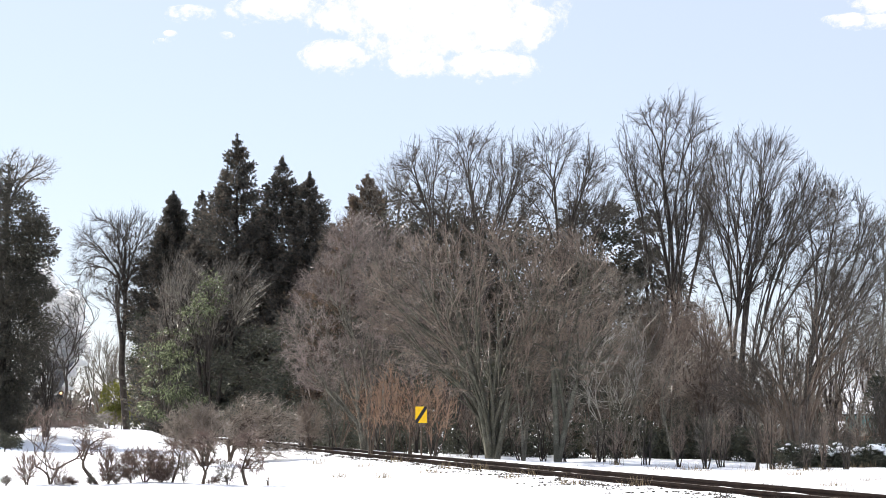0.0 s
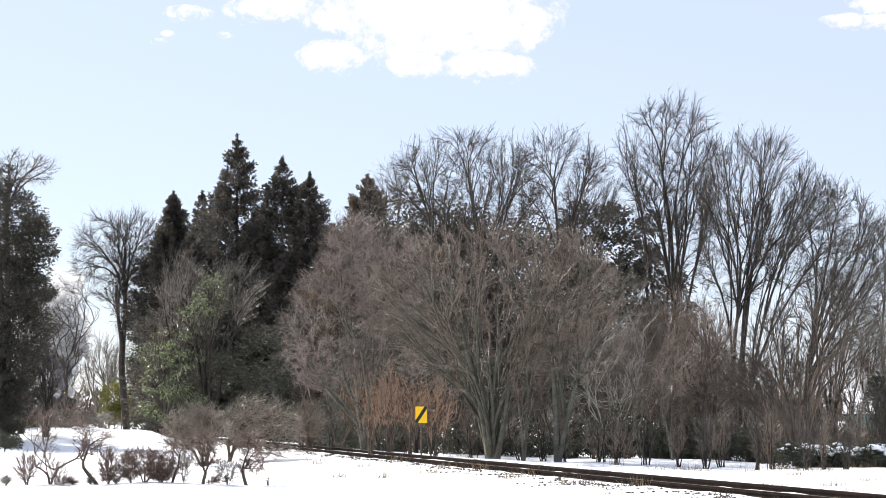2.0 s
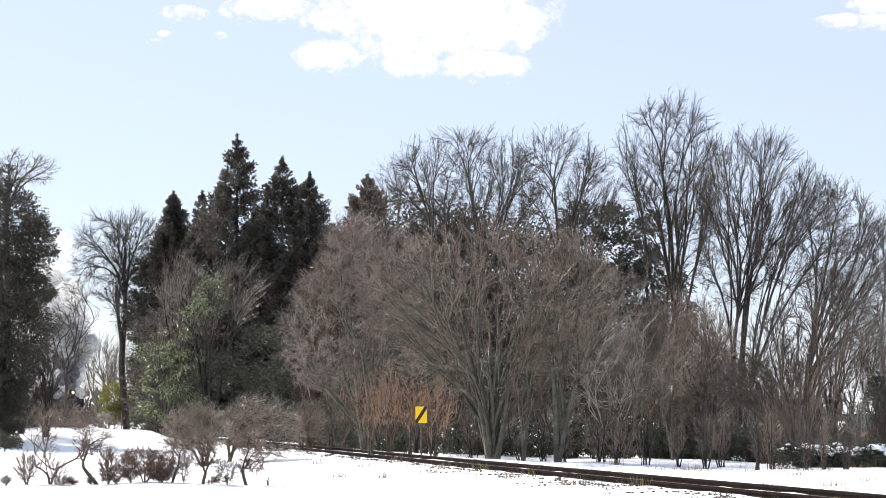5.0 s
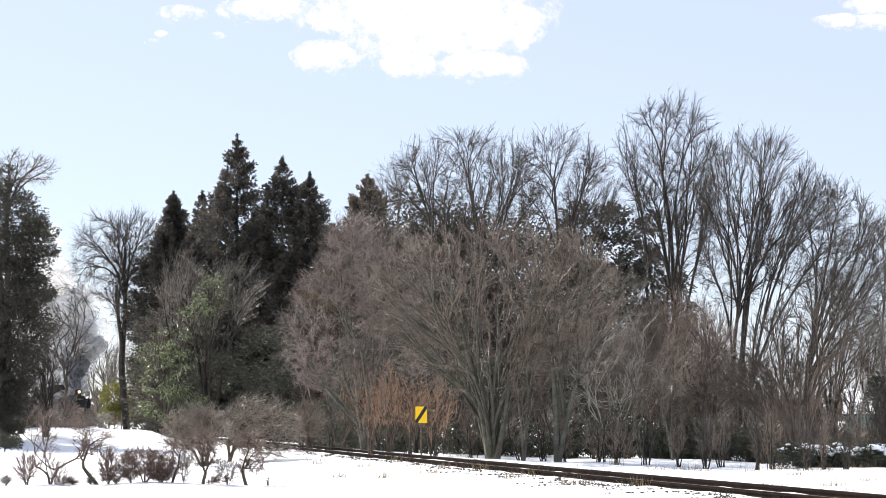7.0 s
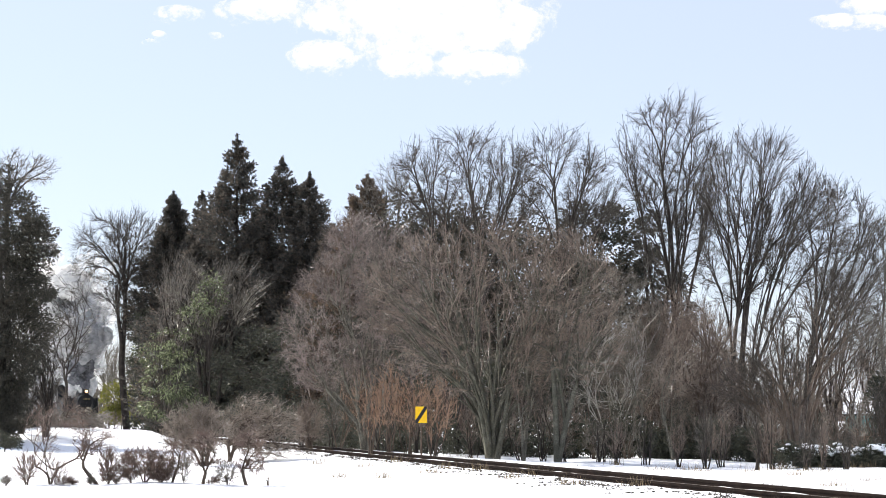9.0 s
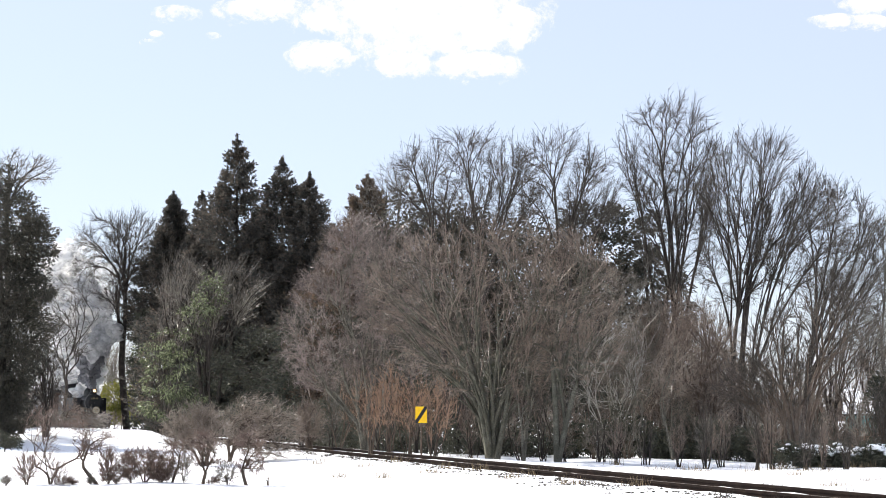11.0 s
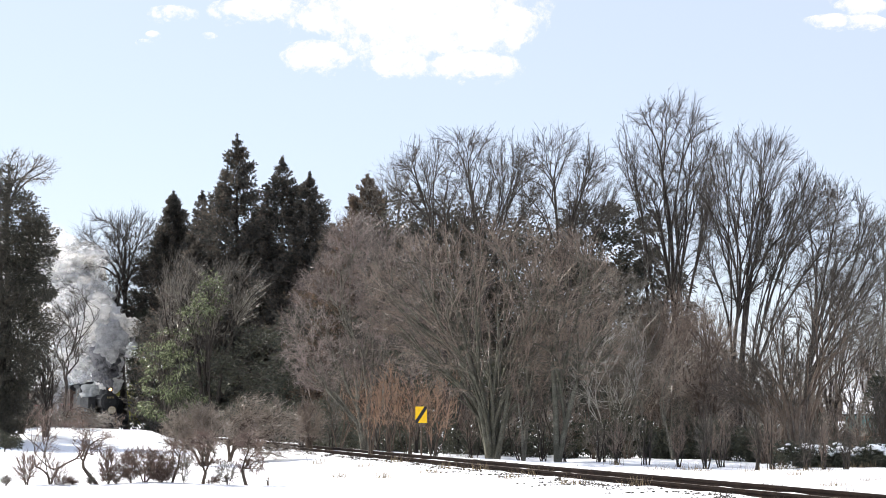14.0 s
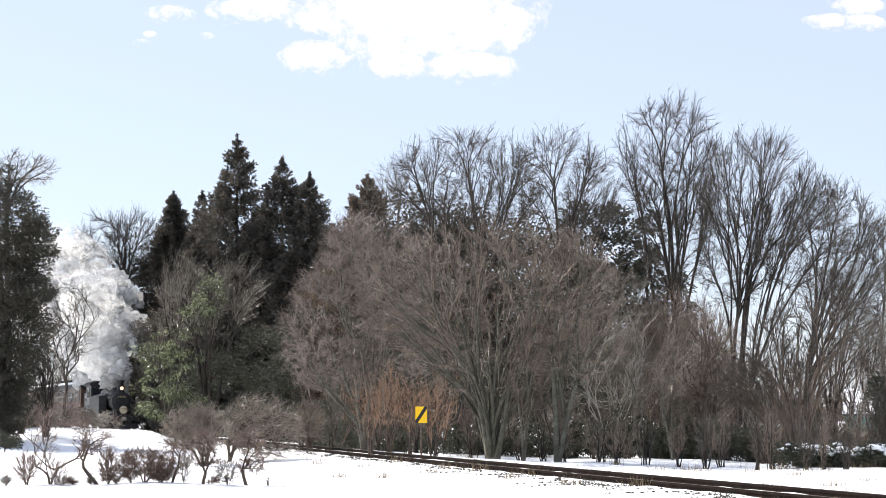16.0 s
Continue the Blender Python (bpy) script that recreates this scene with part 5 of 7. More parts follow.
evergreen("evergreen_shrub", "dark green evergreen shrub beside the track", "shrub", 6.50, 52.31, [(6.50, 52.31, 0.65, 0.21, 0.17, 0.50), (6.32, 52.61, 0.44, 0.25, 0.20, 0.30), (6.72, 52.11, 0.38, 0.21, 0.17, 0.28)], 70, 44, EVERGREEN, 0.085, 0.035, 61, trunk=0.03, group='evergreen shrubs along the track')
evergreen("evergreen_shrub", "dark green evergreen shrub beside the track", "shrub", 7.36, 51.13, [(7.37, 51.13, 1.05, 0.23, 0.18, 0.84), (7.18, 51.43, 0.84, 0.27, 0.22, 0.50), (7.60, 50.93, 0.78, 0.23, 0.18, 0.46)], 70, 44, EVERGREEN, 0.085, 0.035, 62, trunk=0.03, group='evergreen shrubs along the track')
evergreen("evergreen_shrub", "dark green evergreen shrub beside the track", "shrub", 7.64, 50.74, [(7.65, 50.74, 0.59, 0.21, 0.17, 0.52), (7.48, 51.04, 0.38, 0.24, 0.19, 0.31), (7.85, 50.54, 0.32, 0.21, 0.17, 0.29)], 70, 44, EVERGREEN, 0.085, 0.035, 63, trunk=0.03, group='evergreen shrubs along the track')
evergreen("evergreen_shrub", "dark green evergreen shrub beside the track", "shrub", 8.26, 49.89, [(8.27, 49.89, 0.83, 0.25, 0.20, 0.68), (8.07, 50.19, 0.62, 0.29, 0.23, 0.41), (8.51, 49.69, 0.56, 0.25, 0.20, 0.38)], 70, 44, EVERGREEN, 0.085, 0.035, 64, trunk=0.03, group='evergreen shrubs along the track')
evergreen("evergreen_shrub", "dark green evergreen shrub beside the track", "shrub", 8.98, 48.91, [(8.98, 48.91, 0.62, 0.20, 0.16, 0.43), (8.83, 49.21, 0.42, 0.23, 0.19, 0.26), (9.17, 48.71, 0.36, 0.20, 0.16, 0.24)], 70, 44, EVERGREEN, 0.085, 0.035, 65, trunk=0.03, group='evergreen shrubs along the track')
evergreen("evergreen_shrub", "dark green evergreen shrub beside the track", "shrub", 6.95, 51.69, [(6.95, 51.69, 0.40, 0.19, 0.15, 0.32), (6.79, 51.99, 0.19, 0.22, 0.18, 0.19), (7.14, 51.49, 0.13, 0.19, 0.15, 0.17)], 70, 44, EVERGREEN, 0.085, 0.035, 66, trunk=0.03, group='evergreen shrubs along the track')
evergreen("evergreen_shrub", "dark green evergreen shrub beside the track", "shrub", 9.31, 48.46, [(9.31, 48.46, 0.39, 0.20, 0.16, 0.26), (9.16, 48.76, 0.18, 0.23, 0.19, 0.16), (9.49, 48.26, 0.13, 0.20, 0.16, 0.15)], 70, 44, EVERGREEN, 0.085, 0.035, 67, trunk=0.03, group='evergreen shrubs along the track')
bare_tree("bare_shrub", "tall bare brown thicket within the wood", "shrub", 4.67, 64.27, [(4.81, 64.27, 1.76, 1.12, 0.90, 1.74)], 120, BARK_BROWN, TWIG_GREY, 160, stems=6, thick=0.028, fork=0.3, crook=0.16, twigs=5, shoot=0.1672, spread=1.2, lift=0.15, fine=0.004, foot=0.2, group='tall thicket in the wood')
bare_tree("bare_shrub", "tall bare brown thicket within the wood", "shrub", 5.74, 64.30, [(5.68, 64.30, 1.82, 1.06, 0.85, 1.80)], 120, BARK_BROWN, TWIG_DARK, 161, stems=6, thick=0.028, fork=0.3, crook=0.16, twigs=5, shoot=0.1636, spread=1.2, lift=0.15, fine=0.004, foot=0.2, group='tall thicket in the wood')
bare_tree("bare_shrub", "tall bare brown thicket within the wood", "shrub", 6.06, 58.60, [(5.89, 58.60, 2.01, 0.69, 0.55, 1.87)], 120, BARK_BROWN, TWIG_BROWN, 162, stems=6, thick=0.028, fork=0.3, crook=0.16, twigs=5, shoot=0.1414, spread=1.2, lift=0.15, fine=0.004, foot=0.2, group='tall thicket in the wood')
bare_tree("bare_shrub", "tall bare brown thicket within the wood", "shrub", 6.59, 59.85, [(6.43, 59.85, 1.83, 1.03, 0.82, 1.72)], 120, BARK_BROWN, TWIG_GREY, 163, stems=6, thick=0.028, fork=0.3, crook=0.16, twigs=5, shoot=0.1618, spread=1.2, lift=0.15, fine=0.004, foot=0.2, group='tall thicket in the wood')
bare_tree("bare_shrub", "tall bare brown thicket within the wood", "shrub", 7.58, 59.32, [(7.73, 59.32, 1.66, 1.05, 0.84, 1.53)], 120, BARK_BROWN, TWIG_DARK, 164, stems=6, thick=0.028, fork=0.3, crook=0.16, twigs=5, shoot=0.163, spread=1.2, lift=0.15, fine=0.004, foot=0.2, group='tall thicket in the wood')
bare_tree("bare_shrub", "tall bare brown thicket within the wood", "shrub", 8.26, 58.35, [(8.24, 58.35, 1.79, 1.09, 0.87, 1.64)], 120, BARK_BROWN, TWIG_BROWN, 165, stems=6, thick=0.028, fork=0.3, crook=0.16, twigs=5, shoot=0.1654, spread=1.2, lift=0.15, fine=0.004, foot=0.2, group='tall thicket in the wood')
bare_tree("bare_shrub", "tall bare brown thicket within the wood", "shrub", 8.81, 57.60, [(8.95, 57.60, 1.70, 1.05, 0.84, 1.53)], 120, BARK_BROWN, TWIG_GREY, 166, stems=6, thick=0.028, fork=0.3, crook=0.16, twigs=5, shoot=0.163, spread=1.2, lift=0.15, fine=0.004, foot=0.2, group='tall thicket in the wood')
bare_tree("bare_shrub", "tall bare brown thicket within the wood", "shrub", 9.42, 58.08, [(9.29, 58.08, 2.24, 1.00, 0.80, 2.08)], 120, BARK_BROWN, TWIG_DARK, 167, stems=6, thick=0.028, fork=0.3, crook=0.16, twigs=5, shoot=0.16, spread=1.2, lift=0.15, fine=0.004, foot=0.2, group='tall thicket in the wood')
bare_tree("bare_shrub", "tall bare brown thicket within the wood", "shrub", 11.41, 65.02, [(11.47, 65.02, 2.04, 0.81, 0.65, 2.04)], 120, BARK_BROWN, TWIG_BROWN, 168, stems=6, thick=0.028, fork=0.3, crook=0.16, twigs=5, shoot=0.1486, spread=1.2, lift=0.15, fine=0.004, foot=0.2, group='tall thicket in the wood')
bare_tree("bare_shrub", "tall bare brown thicket within the wood", "shrub", 10.33, 54.47, [(10.30, 54.47, 1.73, 0.83, 0.66, 1.49)], 120, BARK_BROWN, TWIG_GREY, 169, stems=6, thick=0.028, fork=0.3, crook=0.16, twigs=5, shoot=0.1498, spread=1.2, lift=0.15, fine=0.004, foot=0.2, group='tall thicket in the wood')
bare_tree("bare_shrub", "tall bare brown thicket within the wood", "shrub", 10.55, 52.07, [(10.45, 52.07, 1.73, 0.85, 0.68, 1.44)], 120, BARK_BROWN, TWIG_DARK, 170, stems=6, thick=0.028, fork=0.3, crook=0.16, twigs=5, shoot=0.151, spread=1.2, lift=0.15, fine=0.004, foot=0.2, group='tall thicket in the wood')
bare_tree("bare_shrub", "tall bare brown thicket within the wood", "shrub", 13.08, 62.02, [(13.02, 62.02, 2.02, 0.75, 0.60, 1.95)], 120, BARK_BROWN, TWIG_BROWN, 171, stems=6, thick=0.028, fork=0.3, crook=0.16, twigs=5, shoot=0.145, spread=1.2, lift=0.15, fine=0.004, foot=0.2, group='tall thicket in the wood')
bare_tree("bare_shrub", "tall bare brown thicket within the wood", "shrub", 13.93, 62.73, [(14.06, 62.73, 2.40, 1.01, 0.81, 2.35)], 120, BARK_BROWN, TWIG_GREY, 172, stems=6, thick=0.028, fork=0.3, crook=0.16, twigs=5, shoot=0.1606, spread=1.2, lift=0.15, fine=0.004, foot=0.2, group='tall thicket in the wood')
bare_tree("bare_shrub", "tall bare brown thicket within the wood", "shrub", 14.24, 59.62, [(14.32, 59.62, 2.29, 1.03, 0.82, 2.18)], 120, BARK_BROWN, TWIG_DARK, 173, stems=6, thick=0.028, fork=0.3, crook=0.16, twigs=5, shoot=0.1618, spread=1.2, lift=0.15, fine=0.004, foot=0.2, group='tall thicket in the wood')
bare_tree("bare_shrub", "tall bare brown thicket within the wood", "shrub", 15.15, 60.58, [(15.31, 60.58, 1.97, 0.77, 0.61, 1.87)], 120, BARK_BROWN, TWIG_BROWN, 174, stems=6, thick=0.028, fork=0.3, crook=0.16, twigs=5, shoot=0.1462, spread=1.2, lift=0.15, fine=0.004, foot=0.2, group='tall thicket in the wood')
bare_tree("bare_shrub", "tall bare brown thicket within the wood", "shrub", 14.98, 56.76, [(15.09, 56.76, 1.93, 0.91, 0.73, 1.75)], 120, BARK_BROWN, TWIG_GREY, 175, stems=6, thick=0.028, fork=0.3, crook=0.16, twigs=5, shoot=0.1546, spread=1.2, lift=0.15, fine=0.004, foot=0.2, group='tall thicket in the wood')
bare_tree("bare_shrub", "low bare brown shrub at the snow edge", "shrub", -5.29, 62.83, [(-5.29, 62.83, 1.31, 0.41, 0.38, 1.24)], 66, BARK_DARK, TWIG_BROWN, 220, stems=6, thick=0.028, fork=0.4, crook=0.16, twigs=4, shoot=0.2, spread=0.8, lift=0.15, fine=0.0042, foot=0.45, group='shrubs along the track')
bare_tree("bare_shrub", "low bare brown shrub at the snow edge", "shrub", -4.11, 61.46, [(-4.11, 61.46, 0.94, 0.39, 0.34, 0.78)], 66, BARK_DARK, TWIG_DARK, 221, stems=6, thick=0.02, fork=0.4, crook=0.16, twigs=4, shoot=0.2, spread=0.8, lift=0.15, fine=0.0042, foot=0.45, group='shrubs along the track')
bare_tree("bare_shrub", "low bare brown shrub at the snow edge", "shrub", -2.74, 60.02, [(-2.75, 60.02, 1.12, 0.48, 0.32, 1.05)], 60, BARK_DARK, TWIG_BROWN, 222, stems=6, thick=0.02, fork=0.4, crook=0.16, twigs=4, shoot=0.2, spread=0.8, lift=0.15, fine=0.0042, foot=0.45, group='shrubs along the track')
bare_tree("bare_shrub", "low bare brown shrub at the snow edge", "shrub", -2.15, 59.36, [(-2.15, 59.36, 0.99, 0.55, 0.43, 0.90)], 58, BARK_DARK, TWIG_DARK, 223, stems=6, thick=0.028, fork=0.4, crook=0.16, twigs=4, shoot=0.2, spread=0.8, lift=0.15, fine=0.0042, foot=0.45, group='shrubs along the track')
bare_tree("bare_shrub", "low bare brown shrub at the snow edge", "shrub", -0.88, 56.67, [(-0.88, 56.67, 1.26, 0.47, 0.42, 1.21)], 56, BARK_DARK, TWIG_BROWN, 224, stems=6, thick=0.028, fork=0.4, crook=0.16, twigs=4, shoot=0.2, spread=0.8, lift=0.15, fine=0.0042, foot=0.45, group='shrubs along the track')
bare_tree("bare_shrub", "low bare brown shrub at the snow edge", "shrub", -0.35, 56.18, [(-0.35, 56.18, 1.13, 0.44, 0.34, 1.04)], 69, BARK_DARK, TWIG_DARK, 225, stems=6, thick=0.02, fork=0.4, crook=0.16, twigs=4, shoot=0.2, spread=0.8, lift=0.15, fine=0.0042, foot=0.45, group='shrubs along the track')
bare_tree("bare_shrub", "low bare brown shrub at the snow edge", "shrub", 0.91, 54.18, [(0.91, 54.18, 1.36, 0.38, 0.26, 1.34)], 68, BARK_DARK, TWIG_BROWN, 226, stems=6, thick=0.02, fork=0.4, crook=0.16, twigs=4, shoot=0.2, spread=0.8, lift=0.15, fine=0.0042, foot=0.45, group='shrubs along the track')
bare_tree("bare_shrub", "low bare brown shrub at the snow edge", "shrub", 1.58, 53.33, [(1.58, 53.33, 1.16, 0.44, 0.34, 1.08)], 41, BARK_DARK, TWIG_DARK, 227, stems=6, thick=0.02, fork=0.4, crook=0.16, twigs=4, shoot=0.2, spread=0.8, lift=0.15, fine=0.0042, foot=0.45, group='shrubs along the track')
bare_tree("bare_shrub", "low bare brown shrub at the snow edge", "shrub", 2.47, 52.55, [(2.47, 52.55, 1.28, 0.38, 0.30, 1.27)], 52, BARK_DARK, TWIG_BROWN, 228, stems=6, thick=0.02, fork=0.4, crook=0.16, twigs=4, shoot=0.2, spread=0.8, lift=0.15, fine=0.0042, foot=0.45, group='shrubs along the track')
bare_tree("bare_shrub", "low bare brown shrub at the snow edge", "shrub", 3.07, 50.92, [(3.07, 50.92, 1.30, 0.44, 0.27, 1.23)], 35, BARK_DARK, TWIG_DARK, 229, stems=6, thick=0.02, fork=0.4, crook=0.16, twigs=4, shoot=0.2, spread=0.8, lift=0.15, fine=0.0042, foot=0.45, group='shrubs along the track')
bare_tree("bare_shrub", "low bare brown shrub at the snow edge", "shrub", 3.68, 50.80, [(3.68, 50.80, 0.84, 0.51, 0.38, 0.67)], 66, BARK_DARK, TWIG_BROWN, 230, stems=6, thick=0.02, fork=0.4, crook=0.16, twigs=4, shoot=0.2, spread=0.8, lift=0.15, fine=0.0042, foot=0.45, group='shrubs along the track')
bare_tree("bare_shrub", "low bare brown shrub at the snow edge", "shrub", 4.66, 49.32, [(4.66, 49.32, 0.97, 0.55, 0.34, 0.83)], 40, BARK_DARK, TWIG_DARK, 231, stems=6, thick=0.02, fork=0.4, crook=0.16, twigs=4, shoot=0.2, spread=0.8, lift=0.15, fine=0.0042, foot=0.45, group='shrubs along the track')
bare_tree("bare_shrub", "low bare brown shrub at the snow edge", "shrub", 5.07, 48.72, [(5.07, 48.72, 0.81, 0.35, 0.24, 0.62)], 54, BARK_DARK, TWIG_BROWN, 232, stems=6, thick=0.02, fork=0.4, crook=0.16, twigs=4, shoot=0.2, spread=0.8, lift=0.15, fine=0.0042, foot=0.45, group='shrubs along the track')
bare_tree("bare_shrub", "low bare brown shrub at the snow edge", "shrub", 5.78, 47.32, [(5.78, 47.32, 0.86, 0.36, 0.26, 0.66)], 38, BARK_DARK, TWIG_DARK, 233, stems=6, thick=0.02, fork=0.4, crook=0.16, twigs=4, shoot=0.2, spread=0.8, lift=0.15, fine=0.0042, foot=0.45, group='shrubs along the track')
bare_tree("bare_shrub", "low bare brown shrub at the snow edge", "shrub", 6.56, 46.31, [(6.56, 46.31, 0.92, 0.27, 0.22, 0.74)], 44, BARK_DARK, TWIG_BROWN, 234, stems=6, thick=0.02, fork=0.4, crook=0.16, twigs=4, shoot=0.2, spread=0.8, lift=0.15, fine=0.0042, foot=0.45, group='shrubs along the track')
bare_tree("bare_shrub", "low bare brown shrub at the snow edge", "shrub", 7.09, 45.01, [(7.09, 45.01, 1.12, 0.28, 0.28, 0.98)], 37, BARK_DARK, TWIG_DARK, 235, stems=6, thick=0.02, fork=0.4, crook=0.16, twigs=4, shoot=0.2, spread=0.8, lift=0.15, fine=0.0042, foot=0.45, group='shrubs along the track')
bare_tree("bare_shrub", "low bare brown shrub at the snow edge", "shrub", 7.61, 45.60, [(7.61, 45.60, 0.93, 0.27, 0.23, 0.80)], 67, BARK_DARK, TWIG_BROWN, 236, stems=6, thick=0.02, fork=0.4, crook=0.16, twigs=4, shoot=0.2, spread=0.8, lift=0.15, fine=0.0042, foot=0.45, group='shrubs along the track')
bare_tree("bare_shrub", "low bare brown shrub at the snow edge", "shrub", 8.20, 43.55, [(8.20, 43.55, 1.04, 0.21, 0.21, 0.87)], 42, BARK_DARK, TWIG_DARK, 237, stems=6, thick=0.02, fork=0.4, crook=0.16, twigs=4, shoot=0.2, spread=0.8, lift=0.15, fine=0.0042, foot=0.45, group='shrubs along the track')
bare_tree("bare_shrub", "low bare brown shrub at the snow edge", "shrub", 8.65, 43.82, [(8.65, 43.82, 1.03, 0.34, 0.22, 0.93)], 68, BARK_DARK, TWIG_BROWN, 238, stems=6, thick=0.02, fork=0.4, crook=0.16, twigs=4, shoot=0.2, spread=0.8, lift=0.15, fine=0.0042, foot=0.45, group='shrubs along the track')
bare_tree("bare_shrub", "low bare brown shrub at the snow edge", "shrub", 9.25, 42.38, [(9.25, 42.38, 0.75, 0.35, 0.31, 0.54)], 59, BARK_DARK, TWIG_DARK, 239, stems=6, thick=0.02, fork=0.4, crook=0.16, twigs=4, shoot=0.2, spread=0.8, lift=0.15, fine=0.0042, foot=0.45, group='shrubs along the track')
bare_tree("bare_shrub", "low bare brown shrub at the snow edge", "shrub", 9.63, 42.08, [(9.62, 42.08, 0.83, 0.19, 0.20, 0.65)], 43, BARK_DARK, TWIG_BROWN, 240, stems=6, thick=0.02, fork=0.4, crook=0.16, twigs=4, shoot=0.2, spread=0.8, lift=0.15, fine=0.0042, foot=0.45, group='shrubs along the track')
bare_tree("bare_shrub", "low bare brown shrub at the snow edge", "shrub", 10.11, 41.73, [(10.10, 41.73, 0.67, 0.23, 0.19, 0.45)], 60, BARK_DARK, TWIG_DARK, 241, stems=6, thick=0.02, fork=0.4, crook=0.16, twigs=4, shoot=0.2, spread=0.8, lift=0.15, fine=0.0042, foot=0.45, group='shrubs along the track')

# pruned garden shrubs in the field
bare_tree("pruned_shrub", "pruned bare garden shrub with gnarled stems in snow", "shrub", -8.23, 33.00, [(-8.25, 33.00, 0.45, 0.32, 0.25, 0.32)], 187, BARK_BROWN, TWIG_RED, 70, stems=8, thick=0.011, crook=0.1, twigs=5, shoot=0.12, fine=0.0025, fork=0.3, spread=0.4, foot=0.1, lift=0.4, group='pruned shrubs in the field')
bare_tree("pruned_shrub", "crooked pruned garden tree with bare twisted trunk in snow", "shrub", -7.78, 33.00, [(-7.68, 33.00, 1.45, 0.62, 0.50, 0.32), (-7.83, 33.00, 0.84, 0.28, 0.23, 0.34)], 162, BARK_BROWN, TWIG_RED, 71, stems=2, thick=0.024, crook=0.45, twigs=5, shoot=0.12, fine=0.0025, fork=0.3, spread=1.3, foot=0.06, lift=0.05, group='pruned shrubs in the field')
bare_tree("pruned_shrub", "pruned bare garden shrub with gnarled stems in snow", "shrub", -7.67, 33.00, [(-7.60, 33.00, 0.39, 0.32, 0.25, 0.28)], 87, BARK_BROWN, TWIG_RED, 68, stems=6, thick=0.007, crook=0.15, twigs=5, shoot=0.12, fine=0.0025, fork=0.3, spread=1.3, foot=0.06, lift=0.05, group='pruned shrubs in the field')
bare_tree("pruned_shrub", "crooked pruned garden tree with bare twisted trunk in snow", "shrub", -6.81, 33.00, [(-6.94, 33.00, 1.01, 0.45, 0.36, 0.25), (-6.60, 33.00, 0.95, 0.25, 0.20, 0.25), (-7.10, 33.00, 0.73, 0.20, 0.16, 0.14)], 137, BARK_BROWN, TWIG_RED, 72, stems=1, thick=0.03375, crook=0.5, twigs=5, shoot=0.12, fine=0.0025, fork=0.6, spread=1.3, foot=0.06, lift=0.05, group='pruned shrubs in the field')
bare_tree("pruned_shrub", "pruned bare garden shrub with gnarled stems in snow", "shrub", -6.62, 33.00, [(-6.61, 33.00, 0.45, 0.25, 0.20, 0.41)], 300, BARK_BROWN, TWIG_RED, 73, stems=9, thick=0.0065, crook=0.1, twigs=5, shoot=0.12, fine=0.0025, fork=0.25, spread=0.4, foot=0.06, lift=0.4, group='pruned shrubs in the field')
bare_tree("pruned_shrub", "pruned bare garden shrub with gnarled stems in snow", "shrub", -6.17, 33.00, [(-6.22, 33.00, 0.45, 0.27, 0.22, 0.38)], 250, BARK_BROWN, TWIG_RED, 74, stems=5, thick=0.007, crook=0.2, twigs=5, shoot=0.12, fine=0.0025, fork=0.3, spread=1.3, foot=0.06, lift=0.3, group='pruned shrubs in the field')
bare_tree("pruned_shrub", "pruned bare garden shrub with gnarled stems in snow", "shrub", -5.90, 33.00, [(-5.98, 33.00, 0.53, 0.50, 0.40, 0.38), (-5.55, 33.00, 0.48, 0.36, 0.29, 0.36)], 650, BARK_BROWN, TWIG_RED, 75, stems=4, thick=0.0175, crook=0.25, twigs=5, shoot=0.12, fine=0.0025, fork=0.35, spread=1.3, foot=0.06, lift=0.05, group='pruned shrubs in the field')
bare_tree("pruned_shrub", "pruned bare garden shrub with gnarled stems in snow", "shrub", -5.56, 33.00, [(-5.59, 33.00, 0.37, 0.34, 0.27, 0.32)], 275, BARK_BROWN, TWIG_RED, 76, stems=9, thick=0.006, crook=0.12, twigs=5, shoot=0.12, fine=0.0025, fork=0.3, spread=1.3, foot=0.06, lift=0.3, group='pruned shrubs in the field')
bare_tree("pruned_shrub", "crooked pruned garden tree with bare twisted trunk in snow", "shrub", -5.37, 33.00, [(-5.29, 33.00, 0.84, 0.27, 0.22, 0.25), (-5.21, 33.00, 0.39, 0.20, 0.16, 0.23)], 100, BARK_BROWN, TWIG_RED, 77, stems=1, thick=0.024, crook=0.5, twigs=5, shoot=0.12, fine=0.0025, fork=0.5, spread=1.3, foot=0.06, lift=0.05, group='pruned shrubs in the field')
bare_tree("pruned_shrub", "pruned bare garden shrub with gnarled stems in snow", "shrub", -5.13, 33.00, [(-5.08, 33.00, 0.50, 0.20, 0.16, 0.41)], 75, BARK_BROWN, TWIG_GREY, 81, stems=5, thick=0.005, crook=0.15, twigs=5, shoot=0.12, fine=0.0025, fork=0.3, spread=1.3, foot=0.06, lift=0.05, group='pruned shrubs in the field')
bare_tree("pruned_shrub", "crooked pruned garden tree with bare twisted trunk in snow", "shrub", -4.76, 33.00, [(-4.73, 33.00, 0.97, 0.43, 0.34, 0.25), (-4.54, 33.00, 0.62, 0.27, 0.22, 0.20), (-4.91, 33.00, 0.59, 0.18, 0.14, 0.16)], 237, BARK_BROWN, TWIG_RED, 78, stems=1, thick=0.0315, crook=0.4, twigs=5, shoot=0.12, fine=0.0025, fork=0.5, spread=1.3, foot=0.06, lift=0.05, group='pruned shrubs in the field')
